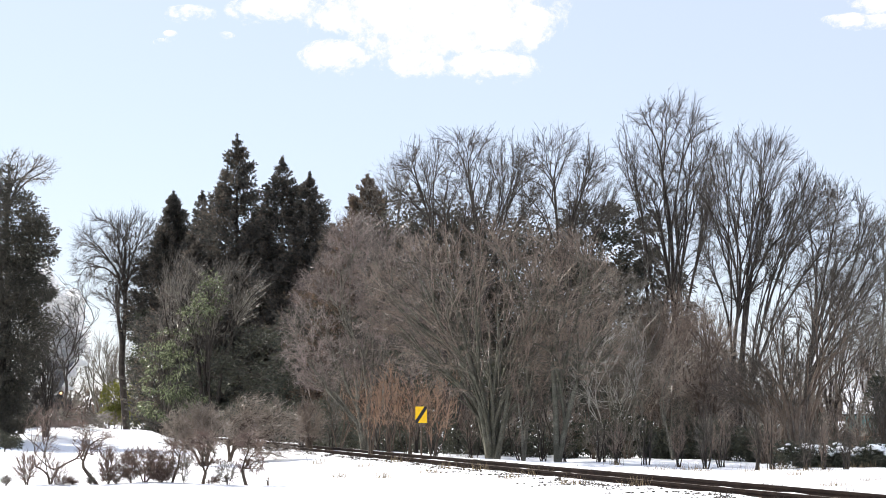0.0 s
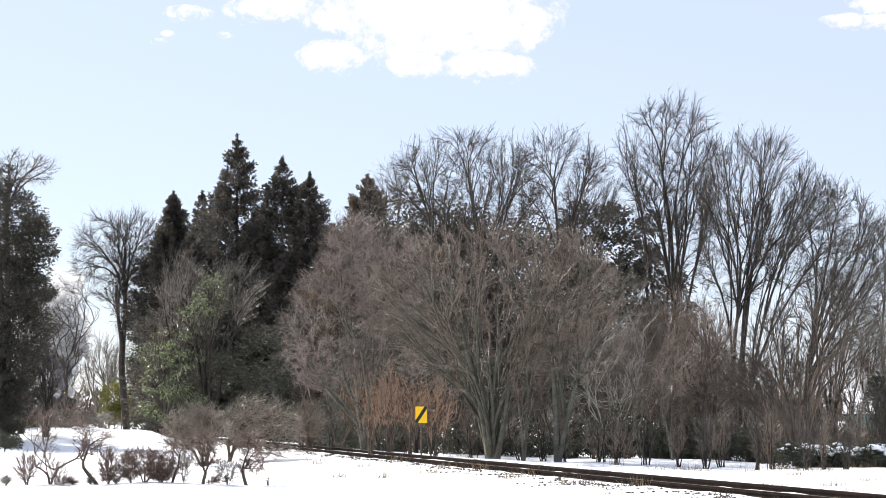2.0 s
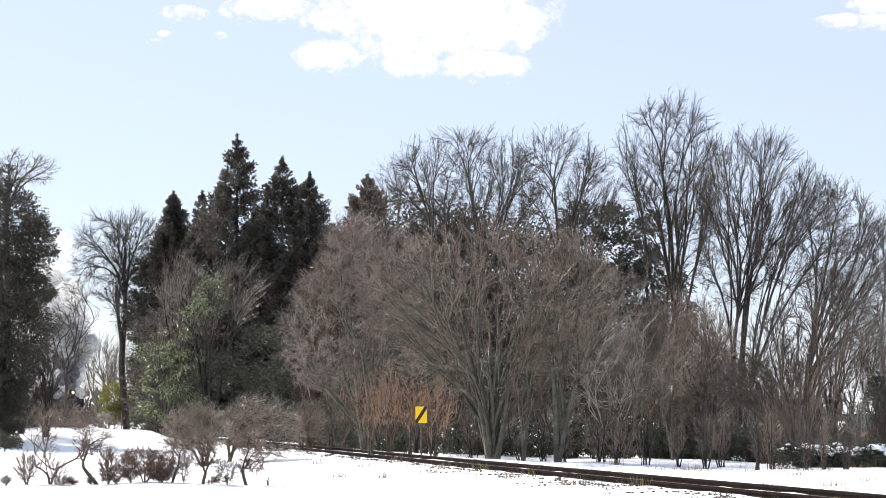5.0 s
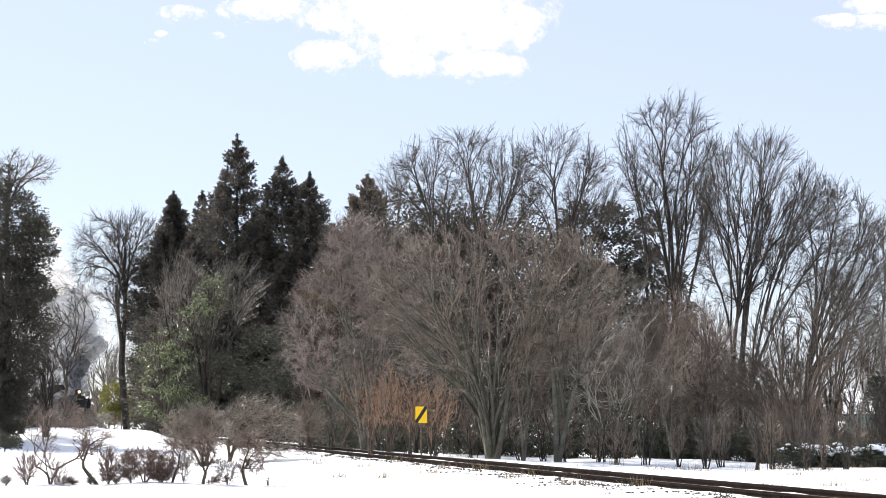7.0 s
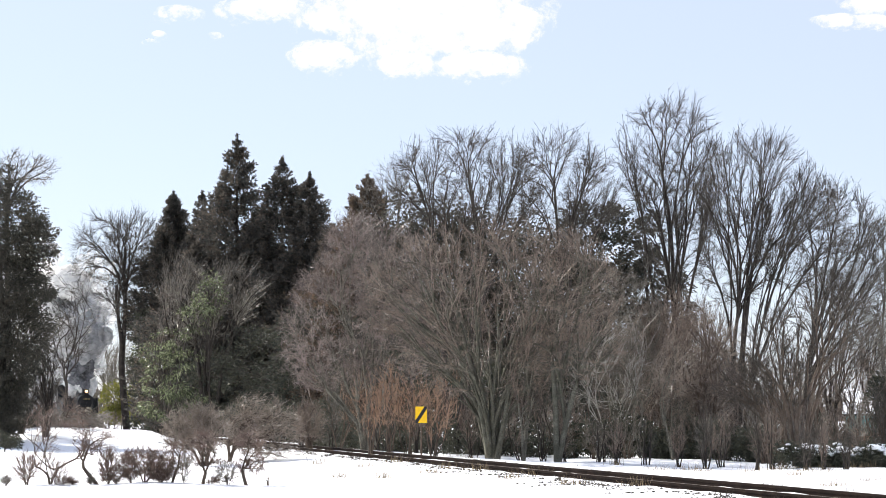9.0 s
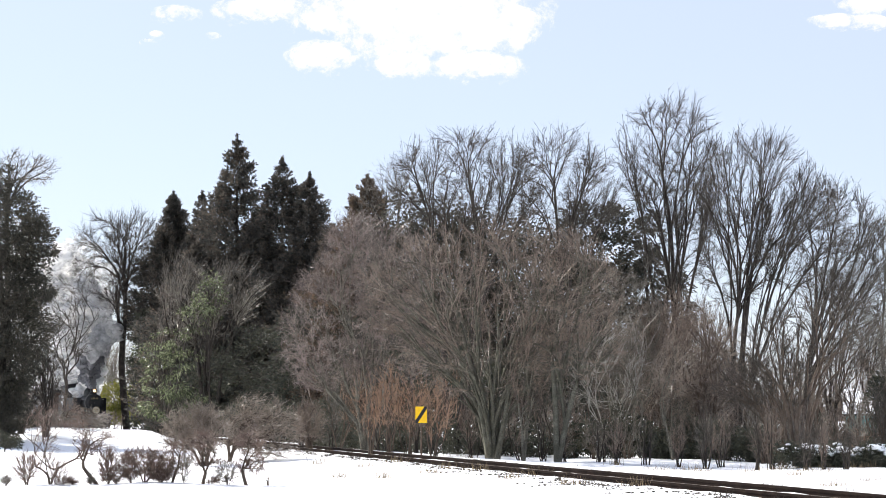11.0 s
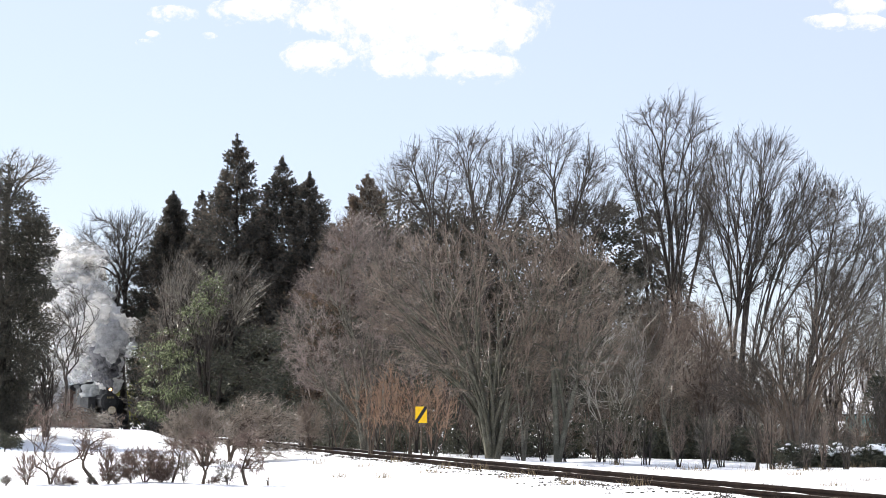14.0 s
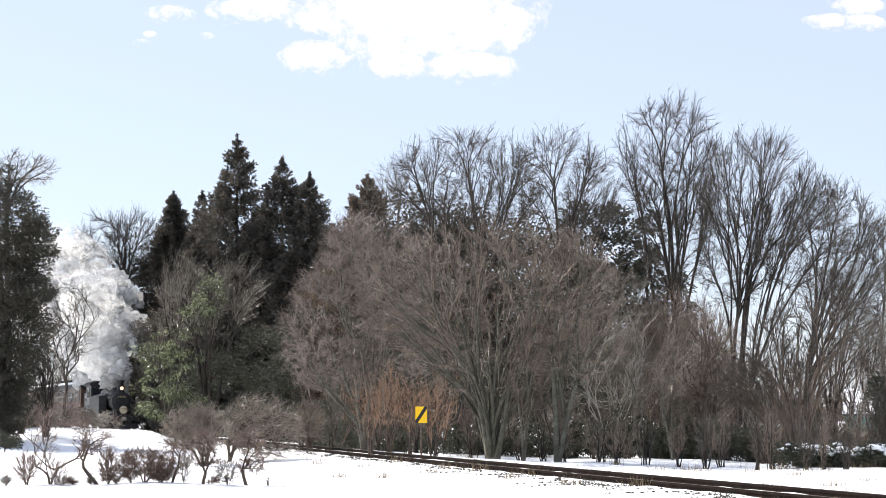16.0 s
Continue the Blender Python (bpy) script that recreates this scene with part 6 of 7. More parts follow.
bare_tree("pruned_shrub", "pruned bare garden shrub with gnarled stems in snow", "shrub", -4.26, 33.00, [(-4.27, 33.00, 0.37, 0.29, 0.23, 0.29)], 112, BARK_BROWN, TWIG_GREY, 79, stems=6, thick=0.007, crook=0.15, twigs=5, shoot=0.12, fine=0.0025, fork=0.3, spread=1.3, foot=0.06, lift=0.3, group='pruned shrubs in the field')
bare_tree("pruned_shrub", "crooked pruned garden tree with bare twisted trunk in snow", "shrub", -3.88, 33.00, [(-3.85, 33.00, 0.95, 0.36, 0.29, 0.29), (-3.68, 33.00, 0.50, 0.20, 0.16, 0.29), (-3.98, 33.00, 0.50, 0.16, 0.13, 0.23)], 300, BARK_BROWN, TWIG_RED, 80, stems=1, thick=0.0315, crook=0.38, twigs=5, shoot=0.12, fine=0.0025, fork=0.5, spread=1.3, foot=0.06, lift=0.05, group='pruned shrubs in the field')
bare_tree("pruned_shrub", "short cut stump of a garden shrub in snow", "shrub", -3.46, 33.00, [(-3.49, 33.00, 0.26, 0.10, 0.08, 0.11)], 10, BARK_BROWN, TWIG_RED, 86, stems=2, thick=0.0225, crook=0.2, twigs=2, shoot=0.05, fine=0.0025, fork=0.3, spread=1.3, foot=0.06, lift=0.05, group='pruned shrubs in the field')
bare_tree("pruned_shrub", "pruned bare garden shrub with gnarled stems in snow", "shrub", -8.65, 33.00, [(-8.65, 33.00, 0.19, 0.14, 0.11, 0.09)], 50, BARK_BROWN, TWIG_GREY, 83, stems=7, thick=0.004, crook=0.15, twigs=5, shoot=0.12, fine=0.0025, fork=0.3, spread=1.3, foot=0.06, lift=0.05, group='pruned shrubs in the field')
bare_tree("pruned_shrub", "pruned bare garden shrub with gnarled stems in snow", "shrub", -6.97, 33.00, [(-6.97, 33.00, 0.16, 0.11, 0.09, 0.09)], 50, BARK_BROWN, TWIG_GREY, 84, stems=7, thick=0.004, crook=0.15, twigs=5, shoot=0.12, fine=0.0025, fork=0.3, spread=1.3, foot=0.06, lift=0.05, group='pruned shrubs in the field')
bare_tree("pruned_shrub", "pruned bare garden shrub with gnarled stems in snow", "shrub", -7.51, 33.00, [(-7.48, 33.00, 0.16, 0.20, 0.16, 0.09)], 62, BARK_BROWN, TWIG_RED, 85, stems=7, thick=0.004, crook=0.15, twigs=5, shoot=0.12, fine=0.0025, fork=0.3, spread=1.3, foot=0.06, lift=0.05, group='pruned shrubs in the field')
bare_tree("pruned_shrub", "pruned bare garden shrub with gnarled stems in snow", "shrub", -7.33, 33.00, [(-7.33, 33.00, 0.15, 0.16, 0.13, 0.08)], 50, BARK_BROWN, TWIG_RED, 69, stems=7, thick=0.004, crook=0.15, twigs=5, shoot=0.12, fine=0.0025, fork=0.3, spread=1.3, foot=0.06, lift=0.05, group='pruned shrubs in the field')
bare_tree("pruned_shrub", "pruned bare garden shrub with gnarled stems in snow", "shrub", -5.61, 33.00, [(-5.61, 33.00, 0.08, 0.38, 0.31, 0.08)], 75, BARK_BROWN, TWIG_RED, 87, stems=8, thick=0.004, crook=0.15, twigs=5, shoot=0.12, fine=0.0025, fork=0.3, spread=1.3, foot=0.06, lift=0.05, group='pruned shrubs in the field')
bare_tree("pruned_shrub", "pruned bare garden shrub with gnarled stems in snow", "shrub", -6.47, 33.00, [(-6.47, 33.00, 0.08, 0.27, 0.22, 0.08)], 62, BARK_BROWN, TWIG_RED, 88, stems=8, thick=0.004, crook=0.15, twigs=5, shoot=0.12, fine=0.0025, fork=0.3, spread=1.3, foot=0.06, lift=0.05, group='pruned shrubs in the field')
bare_tree("pruned_shrub", "pruned bare garden shrub with gnarled stems in snow", "shrub", -4.60, 33.00, [(-4.52, 33.00, 0.12, 0.23, 0.18, 0.08)], 50, BARK_BROWN, TWIG_RED, 89, stems=6, thick=0.004, crook=0.15, twigs=5, shoot=0.12, fine=0.0025, fork=0.3, spread=1.3, foot=0.06, lift=0.05, group='pruned shrubs in the field')
bare_tree("ornamental_tree", "rounded pruned leafless ornamental tree in snow", "tree", -6.51, 50.00, [(-5.45, 50.13, 1.03, 1.06, 0.85, 0.77), (-5.41, 49.54, 1.21, 0.94, 0.75, 0.67), (-5.74, 50.45, 1.07, 0.89, 0.71, 0.64), (-5.17, 50.37, 0.77, 1.33, 1.06, 0.96), (-6.12, 50.21, 0.85, 0.95, 0.76, 0.68), (-5.91, 49.67, 1.19, 1.03, 0.82, 0.74), (-5.51, 49.57, 1.40, 1.27, 1.01, 0.91), (-5.23, 50.19, 0.95, 1.33, 1.06, 0.96), (-5.73, 49.71, 1.03, 0.96, 0.77, 0.69)], 1500, BARK_BROWN, TWIG_TAN, 85, stems=5, thick=0.045, fork=0.3, crook=0.3, twigs=4, shoot=0.17, spread=1.7, lift=0.05, fine=0.0045, foot=0.15)
bare_tree("ornamental_tree", "rounded pruned leafless ornamental tree in snow", "tree", -6.59, 46.00, [(-7.05, 45.87, 1.08, 0.73, 0.58, 0.60), (-7.23, 46.31, 0.91, 0.84, 0.67, 0.70), (-7.13, 46.14, 1.01, 0.57, 0.45, 0.47), (-7.05, 46.22, 1.26, 0.84, 0.67, 0.70), (-6.53, 45.70, 1.39, 0.59, 0.47, 0.48), (-6.82, 45.56, 0.91, 0.62, 0.50, 0.51), (-6.45, 45.78, 1.05, 0.81, 0.65, 0.67), (-6.63, 46.35, 1.03, 0.64, 0.51, 0.53), (-6.74, 46.18, 1.29, 0.66, 0.53, 0.54)], 1500, BARK_BROWN, TWIG_TAN, 86, stems=5, thick=0.045, fork=0.3, crook=0.3, twigs=4, shoot=0.17, spread=1.7, lift=0.05, fine=0.0045, foot=0.15)
bare_tree("ornamental_tree", "low spreading leafless ornamental tree in snow", "tree", -18.30, 80.00, [(-18.99, 79.59, 1.12, 1.33, 1.06, 0.50), (-18.41, 80.20, 1.14, 1.62, 1.29, 0.61), (-17.98, 79.46, 0.77, 1.93, 1.54, 0.73), (-17.47, 80.11, 1.29, 1.90, 1.51, 0.72), (-18.49, 79.83, 1.06, 1.23, 0.98, 0.46), (-17.34, 80.12, 1.00, 1.78, 1.41, 0.67), (-18.93, 79.66, 1.01, 1.95, 1.56, 0.74), (-17.59, 80.16, 1.23, 1.76, 1.40, 0.66), (-17.94, 80.95, 1.23, 1.86, 1.48, 0.70)], 700, BARK_BROWN, TWIG_GREY, 87, stems=5, thick=0.045, fork=0.3, crook=0.3, twigs=4, shoot=0.25, spread=1.7, lift=0.05, fine=0.007, foot=0.15)
bare_tree("bare_shrub", "bare twiggy shrub on a snowy bank", "shrub", -20.14, 82.00, [(-20.13, 82.00, 1.45, 1.06, 0.85, 0.95)], 130, BARK_DARK, TWIG_BROWN, 190, stems=6, thick=0.028, fork=0.3, crook=0.16, twigs=5, shoot=0.1636, spread=1.2, lift=0.15, fine=0.005, foot=0.2, group='shrubs on the bank')
bare_tree("bare_shrub", "bare twiggy shrub on a snowy bank", "shrub", -18.93, 88.00, [(-18.82, 88.00, 1.24, 1.20, 0.96, 0.78)], 130, BARK_DARK, TWIG_GREY, 191, stems=6, thick=0.028, fork=0.3, crook=0.16, twigs=5, shoot=0.172, spread=1.2, lift=0.15, fine=0.005, foot=0.2, group='shrubs on the bank')
bare_tree("bare_shrub", "bare twiggy shrub on a snowy bank", "shrub", -17.99, 90.00, [(-18.02, 90.00, 1.15, 1.05, 0.84, 0.68)], 130, BARK_DARK, TWIG_BROWN, 192, stems=6, thick=0.028, fork=0.3, crook=0.16, twigs=5, shoot=0.163, spread=1.2, lift=0.15, fine=0.005, foot=0.2, group='shrubs on the bank')
bare_tree("bare_shrub", "bare twiggy shrub on a snowy bank", "shrub", -21.49, 84.00, [(-21.59, 84.00, 1.45, 1.15, 0.92, 1.03)], 130, BARK_DARK, TWIG_GREY, 193, stems=6, thick=0.028, fork=0.3, crook=0.16, twigs=5, shoot=0.169, spread=1.2, lift=0.15, fine=0.005, foot=0.2, group='shrubs on the bank')
bare_tree("bare_shrub", "bare twiggy shrub on a snowy bank", "shrub", -18.87, 83.00, [(-18.92, 83.00, 1.98, 0.85, 0.68, 1.08)], 130, BARK_DARK, TWIG_BROWN, 194, stems=6, thick=0.028, fork=0.3, crook=0.16, twigs=5, shoot=0.151, spread=1.2, lift=0.15, fine=0.005, foot=0.2, group='shrubs on the bank')
bare_tree("bare_tree", "leafless grey tree before a dark evergreen", "tree", -17.20, 72.00, [(-17.47, 72.00, 3.09, 1.13, 0.91, 1.97)], 336, BARK_DARK, TWIG_DARK, 198, stems=6, thick=0.06, fork=0.35, crook=0.14, twigs=4, shoot=0.4, spread=0.8, lift=0.15, fine=0.006, foot=0.2)
evergreen("evergreen_bush", "dark evergreen bush below a tree", "bush", -20.48, 78.00, [(-20.66, 78.00, 1.45, 1.33, 1.07, 0.91), (-19.72, 78.50, 1.10, 0.69, 0.55, 0.53), (-21.59, 78.00, 1.58, 1.07, 0.85, 1.07)], 120, 60, EVERGREEN, 0.14, 0.06, 196, trunk=0.04)
evergreen("low_bush", "low dark bush lying in snow", "bush", -16.32, 62.00, [(-16.40, 62.00, 0.55, 0.51, 0.41, 0.21), (-16.00, 61.70, 0.43, 0.30, 0.24, 0.13)], 40, 50, EVERGREEN, 0.09, 0.04, 197, trunk=0.03)

grass("dry_grass", "sparse dry grass stalks poking through the snow", [(5.92, 44.63, 0.25), (6.38, 43.68, 0.20), (6.68, 42.76, 0.20), (8.30, 39.45, 0.15), (9.22, 41.45, 0.25), (9.49, 40.23, 0.30), (10.67, 42.76, 0.25), (7.75, 41.88, 0.25), (4.96, 47.77, 0.15), (9.46, 36.95, 0.20), (8.73, 43.21, 0.20), (7.56, 32.53, 0.15), (0.64, 52.72, 0.25), (-1.27, 44.63, 0.15), (-2.04, 41.88, 0.20), (-3.39, 44.63, 0.15), (0.08, 39.45, 0.15), (0.85, 37.98, 0.20), (-0.30, 36.62, 0.15), (1.30, 33.06, 0.15), (2.34, 30.58, 0.15), (3.48, 29.69, 0.15), (1.99, 35.35, 0.15), (-2.30, 36.95, 0.10), (-1.25, 35.35, 0.10)], 44, 0.2, DRY_GRASS, 9)

# undergrowth beyond the track, with some bushes added where there is only dark shade
evergreen("evergreen_bush", "dark evergreen undergrowth beyond the track, partly standing for shade", "bush", -12.02, 96.00, [(-12.04, 96.00, 1.03, 1.12, 0.89, 1.12), (-11.65, 95.50, 0.45, 1.12, 0.89, 0.56)], 49, 50, EVERGREEN, 0.17, 0.075, 340, trunk=0.03, group='undergrowth of the wood')
evergreen("evergreen_bush", "dark evergreen undergrowth beyond the track, partly standing for shade", "bush", -10.05, 90.00, [(-10.06, 90.00, 1.05, 1.05, 0.84, 1.05), (-9.70, 89.50, 0.51, 1.05, 0.84, 0.52)], 49, 50, EVERGREEN, 0.17, 0.075, 341, trunk=0.03, group='undergrowth of the wood')
evergreen("evergreen_bush", "dark evergreen undergrowth beyond the track, partly standing for shade", "bush", -8.24, 84.00, [(-8.25, 84.00, 1.02, 0.98, 0.78, 1.03), (-7.91, 83.50, 0.52, 0.98, 0.78, 0.52)], 49, 50, EVERGREEN, 0.17, 0.075, 342, trunk=0.03, group='undergrowth of the wood')
evergreen("evergreen_bush", "dark evergreen undergrowth beyond the track, partly standing for shade", "bush", -6.76, 80.00, [(-6.77, 80.00, 1.04, 0.93, 0.74, 1.04), (-6.45, 79.50, 0.56, 0.93, 0.74, 0.52)], 49, 50, EVERGREEN, 0.17, 0.075, 343, trunk=0.03, group='undergrowth of the wood')
evergreen("evergreen_bush", "dark evergreen undergrowth beyond the track, partly standing for shade", "bush", -5.39, 76.00, [(-5.40, 76.00, 1.01, 0.88, 0.71, 0.99), (-5.10, 75.50, 0.56, 0.88, 0.71, 0.49)], 49, 50, EVERGREEN, 0.17, 0.075, 344, trunk=0.03, group='undergrowth of the wood')
evergreen("evergreen_bush", "dark evergreen undergrowth beyond the track, partly standing for shade", "bush", -14.61, 104.00, [(-14.64, 104.00, 1.13, 1.28, 1.02, 1.14), (-14.21, 103.50, 0.51, 1.28, 1.02, 0.57)], 49, 50, EVERGREEN, 0.17, 0.075, 345, trunk=0.03, group='undergrowth of the wood')
evergreen("evergreen_bush", "dark evergreen undergrowth beyond the track, partly standing for shade", "bush", -16.94, 110.00, [(-16.98, 110.00, 1.12, 1.28, 1.02, 1.05), (-16.52, 109.50, 0.45, 1.28, 1.02, 0.53)], 49, 50, EVERGREEN, 0.17, 0.075, 346, trunk=0.03, group='undergrowth of the wood')
evergreen("evergreen_bush", "dark evergreen undergrowth beyond the track, partly standing for shade", "bush", -19.78, 118.00, [(-19.81, 118.00, 1.01, 1.21, 0.97, 0.81), (-19.32, 117.50, 0.30, 1.21, 0.97, 0.40)], 49, 50, EVERGREEN, 0.17, 0.075, 347, trunk=0.03, group='undergrowth of the wood')
evergreen("evergreen_bush", "dark evergreen undergrowth beyond the track, partly standing for shade", "bush", -22.26, 124.00, [(-22.29, 124.00, 0.82, 1.10, 0.88, 0.51), (-21.77, 123.50, 0.07, 1.10, 0.88, 0.25)], 49, 50, EVERGREEN, 0.17, 0.075, 348, trunk=0.03, group='undergrowth of the wood')
evergreen("evergreen_bush", "dark evergreen undergrowth beyond the track, partly standing for shade", "bush", -4.37, 74.00, [(-4.37, 74.00, 0.82, 0.76, 0.61, 0.86), (-4.09, 73.50, 0.38, 0.76, 0.61, 0.43)], 49, 50, EVERGREEN, 0.17, 0.075, 349, trunk=0.03, group='undergrowth of the wood')

# brush at the edge of the wood
bare_tree("bare_shrub", "dense dark bare thicket behind a hedge", "shrub", 12.52, 58.00, [(12.53, 58.00, 0.76, 0.99, 0.79, 0.71)], 220, BARK_BROWN, TWIG_DARK, 260, stems=6, thick=0.028, fork=0.3, crook=0.16, twigs=5, shoot=0.1594, spread=1.2, lift=0.15, fine=0.0045, foot=0.2, group='tall thicket in the wood')
bare_tree("bare_shrub", "dense dark bare thicket behind a hedge", "shrub", 14.07, 60.00, [(14.08, 60.00, 0.78, 0.92, 0.74, 0.74)], 220, BARK_BROWN, TWIG_DARK, 261, stems=6, thick=0.028, fork=0.3, crook=0.16, twigs=5, shoot=0.1552, spread=1.2, lift=0.15, fine=0.0045, foot=0.2, group='tall thicket in the wood')
bare_tree("bare_shrub", "dense dark bare thicket behind a hedge", "shrub", 15.69, 62.00, [(15.71, 62.00, 0.55, 1.06, 0.85, 0.64)], 220, BARK_BROWN, TWIG_RUSSET, 262, stems=6, thick=0.028, fork=0.3, crook=0.16, twigs=5, shoot=0.1636, spread=1.2, lift=0.15, fine=0.0045, foot=0.2, group='tall thicket in the wood')
bare_tree("bare_shrub", "dense dark bare thicket behind a hedge", "shrub", 14.78, 56.00, [(14.81, 56.00, 1.36, 0.50, 0.40, 1.34)], 220, BARK_BROWN, TWIG_DARK, 263, stems=6, thick=0.02, fork=0.3, crook=0.16, twigs=5, shoot=0.13, spread=1.2, lift=0.15, fine=0.0045, foot=0.2, group='tall thicket in the wood')
bare_tree("bare_shrub", "dense dark bare thicket behind a hedge", "shrub", 11.14, 58.00, [(11.15, 58.00, 0.86, 0.89, 0.71, 0.79)], 220, BARK_BROWN, TWIG_DARK, 264, stems=6, thick=0.028, fork=0.3, crook=0.16, twigs=5, shoot=0.1534, spread=1.2, lift=0.15, fine=0.0045, foot=0.2, group='tall thicket in the wood')
bare_tree("bare_shrub", "dense dark bare thicket behind a hedge", "shrub", 19.71, 80.00, [(19.72, 80.00, 0.18, 1.23, 0.98, 0.60)], 220, BARK_BROWN, TWIG_RUSSET, 265, stems=6, thick=0.028, fork=0.3, crook=0.16, twigs=5, shoot=0.1738, spread=1.2, lift=0.15, fine=0.0045, foot=0.2, group='tall thicket in the wood')
evergreen("evergreen_bush", "dark evergreen bush behind bare trees", "bush", 14.69, 66.00, [(14.70, 66.00, 0.56, 0.90, 0.72, 0.81)], 80, 50, EVERGREEN, 0.13, 0.055, 270, trunk=0.03)
evergreen("evergreen_bush", "dark evergreen bush behind bare trees", "bush", 12.94, 64.00, [(12.96, 64.00, 0.69, 0.87, 0.70, 0.87)], 80, 50, EVERGREEN, 0.13, 0.055, 271, trunk=0.03)
evergreen("evergreen_bush", "dark evergreen bush behind bare trees", "bush", 15.37, 58.00, [(15.40, 58.00, 1.45, 0.44, 0.35, 1.39)], 80, 50, EVERGREEN, 0.13, 0.055, 272, trunk=0.03)
evergreen("evergreen_bush", "dark evergreen bush behind bare trees", "bush", 15.55, 64.00, [(15.55, 64.00, 0.26, 0.79, 0.63, 0.44)], 80, 50, EVERGREEN, 0.13, 0.055, 273, trunk=0.03)

speed_sign(-0.67, 51.00, -14)

# ---- clouds ----
def puff_mesh(name, rng, blobs, mat, detail=2):
    """Billows: lumpy rounded masses run together."""
    pieces = []
    for cx, cy, cz, rx, ry, rz in blobs:
        bm = bmesh.new()
        bmesh.ops.create_icosphere(bm, subdivisions=detail, radius=1.0)
        v = np.array([q.co[:] for q in bm.verts])
        f = np.array([[q.index for q in p.verts] for p in bm.faces])
        bm.free()
        o = rng.uniform(-50, 50, 3)
        bump = np.array([noise.fractal(Vector(p * 1.6 + o), 0.8, 2.0, 4) for p in v])
        v = v * (1 + 0.28 * bump[:, None]) * np.array([rx, ry, rz]) + np.array([cx, cy, cz])
        pieces.append((v, f))
    return mesh_of(name, *joined(pieces), mat, True)


def cloud(label, centre, masses, step, body=1.0):
    """A bulging sheet of cloud. masses: (dx, dz, half width, half height) about the centre, where it is thick."""
    m = np.array(masses, float)
    lo, hi = (m[:, :2] - m[:, 2:] * 1.8).min(0), (m[:, :2] + m[:, 2:] * 1.8).max(0)
    xs, zs = np.arange(lo[0], hi[0], step), np.arange(lo[1], hi[1], step)
    gx, gz = np.meshgrid(xs, zs)
    d = np.zeros_like(gx)
    for cx, cz, w, h in m:
        q = ((gx - cx) / w) ** 2 + ((gz - cz) / h) ** 2
        d = np.maximum(d, 1.05 * body * np.exp(-0.62 * q ** 1.6))
    v = np.stack([gx, -22 * d, gz], -1).reshape(-1, 3)
    i = np.arange(gx.size).reshape(gx.shape)
    f = np.stack([i[:-1, :-1], i[:-1, 1:], i[1:, 1:], i[1:, :-1]], -1).reshape(-1, 4)
    me = mesh_of("cloud", v, f, CLOUD, True)
    me.attributes.new("thickness", "FLOAT", "POINT").data.foreach_set("value", d.ravel().astype(np.float32))
    ob = new("cloud", me)
    ob.location = centre
    return tagged(ob, label, "cloud", "clouds", "structure")


CLOUDS = [
    cloud("large bright white cumulus cloud", (-25.5, 1500, 352), [(-30.8, 15.4, 66.6, 20.5), (10.3, 0, 66.6, 28.2), (51.3, 5.1, 61.5, 30.8), (102.5, 7.7, 28.2, 17.9), (-74.3, -22, 30.8, 14.4),
          (66.6, -30.8, 41, 12.8), (0, -30.8, 30.8, 11.3), (-128.2, 21.5, 41, 10.3), (92.3, -30.8, 15.4, 10.3), (41, 25.6, 76.9, 15.4)], 2.5),
    cloud("small ragged white cloud", (-238, 1500, 369), [(0, 1, 21.5, 8.2), (-12.8, -19, 7.2, 4.1), (38.4, -20.5, 9.2, 4.1), (-20.5, -25.6, 7.2, 2.6)], 1.5, 0.66),
    cloud("small bright white cloud", (389, 1500, 363), [(-15.4, -1, 20.5, 7.2), (15.4, -2.6, 20.5, 7.2), (10.3, 14.4, 23.1, 7.2)], 1.5),
]


# ---- far woods and the shed ----
def far_woods():
    rng = np.random.default_rng(8)
    n = 9000
    y = rng.uniform(230, 420, n)
    x = rng.uniform(-0.42, 0.42, n) * y
    top = 4.0 + 2.2 * np.sin(x * 0.05) + 1.5 * np.sin(x * 0.17 + 2)
    z = rng.uniform(0, 1, n) ** 0.8 * top
    ways = unit(np.array([0, 0, 1.0]) + rng.normal(0, 0.55, (n, 3)))
    ob = new("far_woods", mesh_of("far_woods", *spikes(rng, np.column_stack([x, y, z]), ways, 1.8, 0.7), CEDAR_RUST))
    tagged(ob, "low brown woods in the distance", "woods", "", "stuff")


far_woods()

TEAL = mottled("teal_sheeting", [(0.06, 0.17, 0.17), (0.085, 0.22, 0.215), (0.12, 0.27, 0.26)], 1.0, 20, 0.6, 0.1)


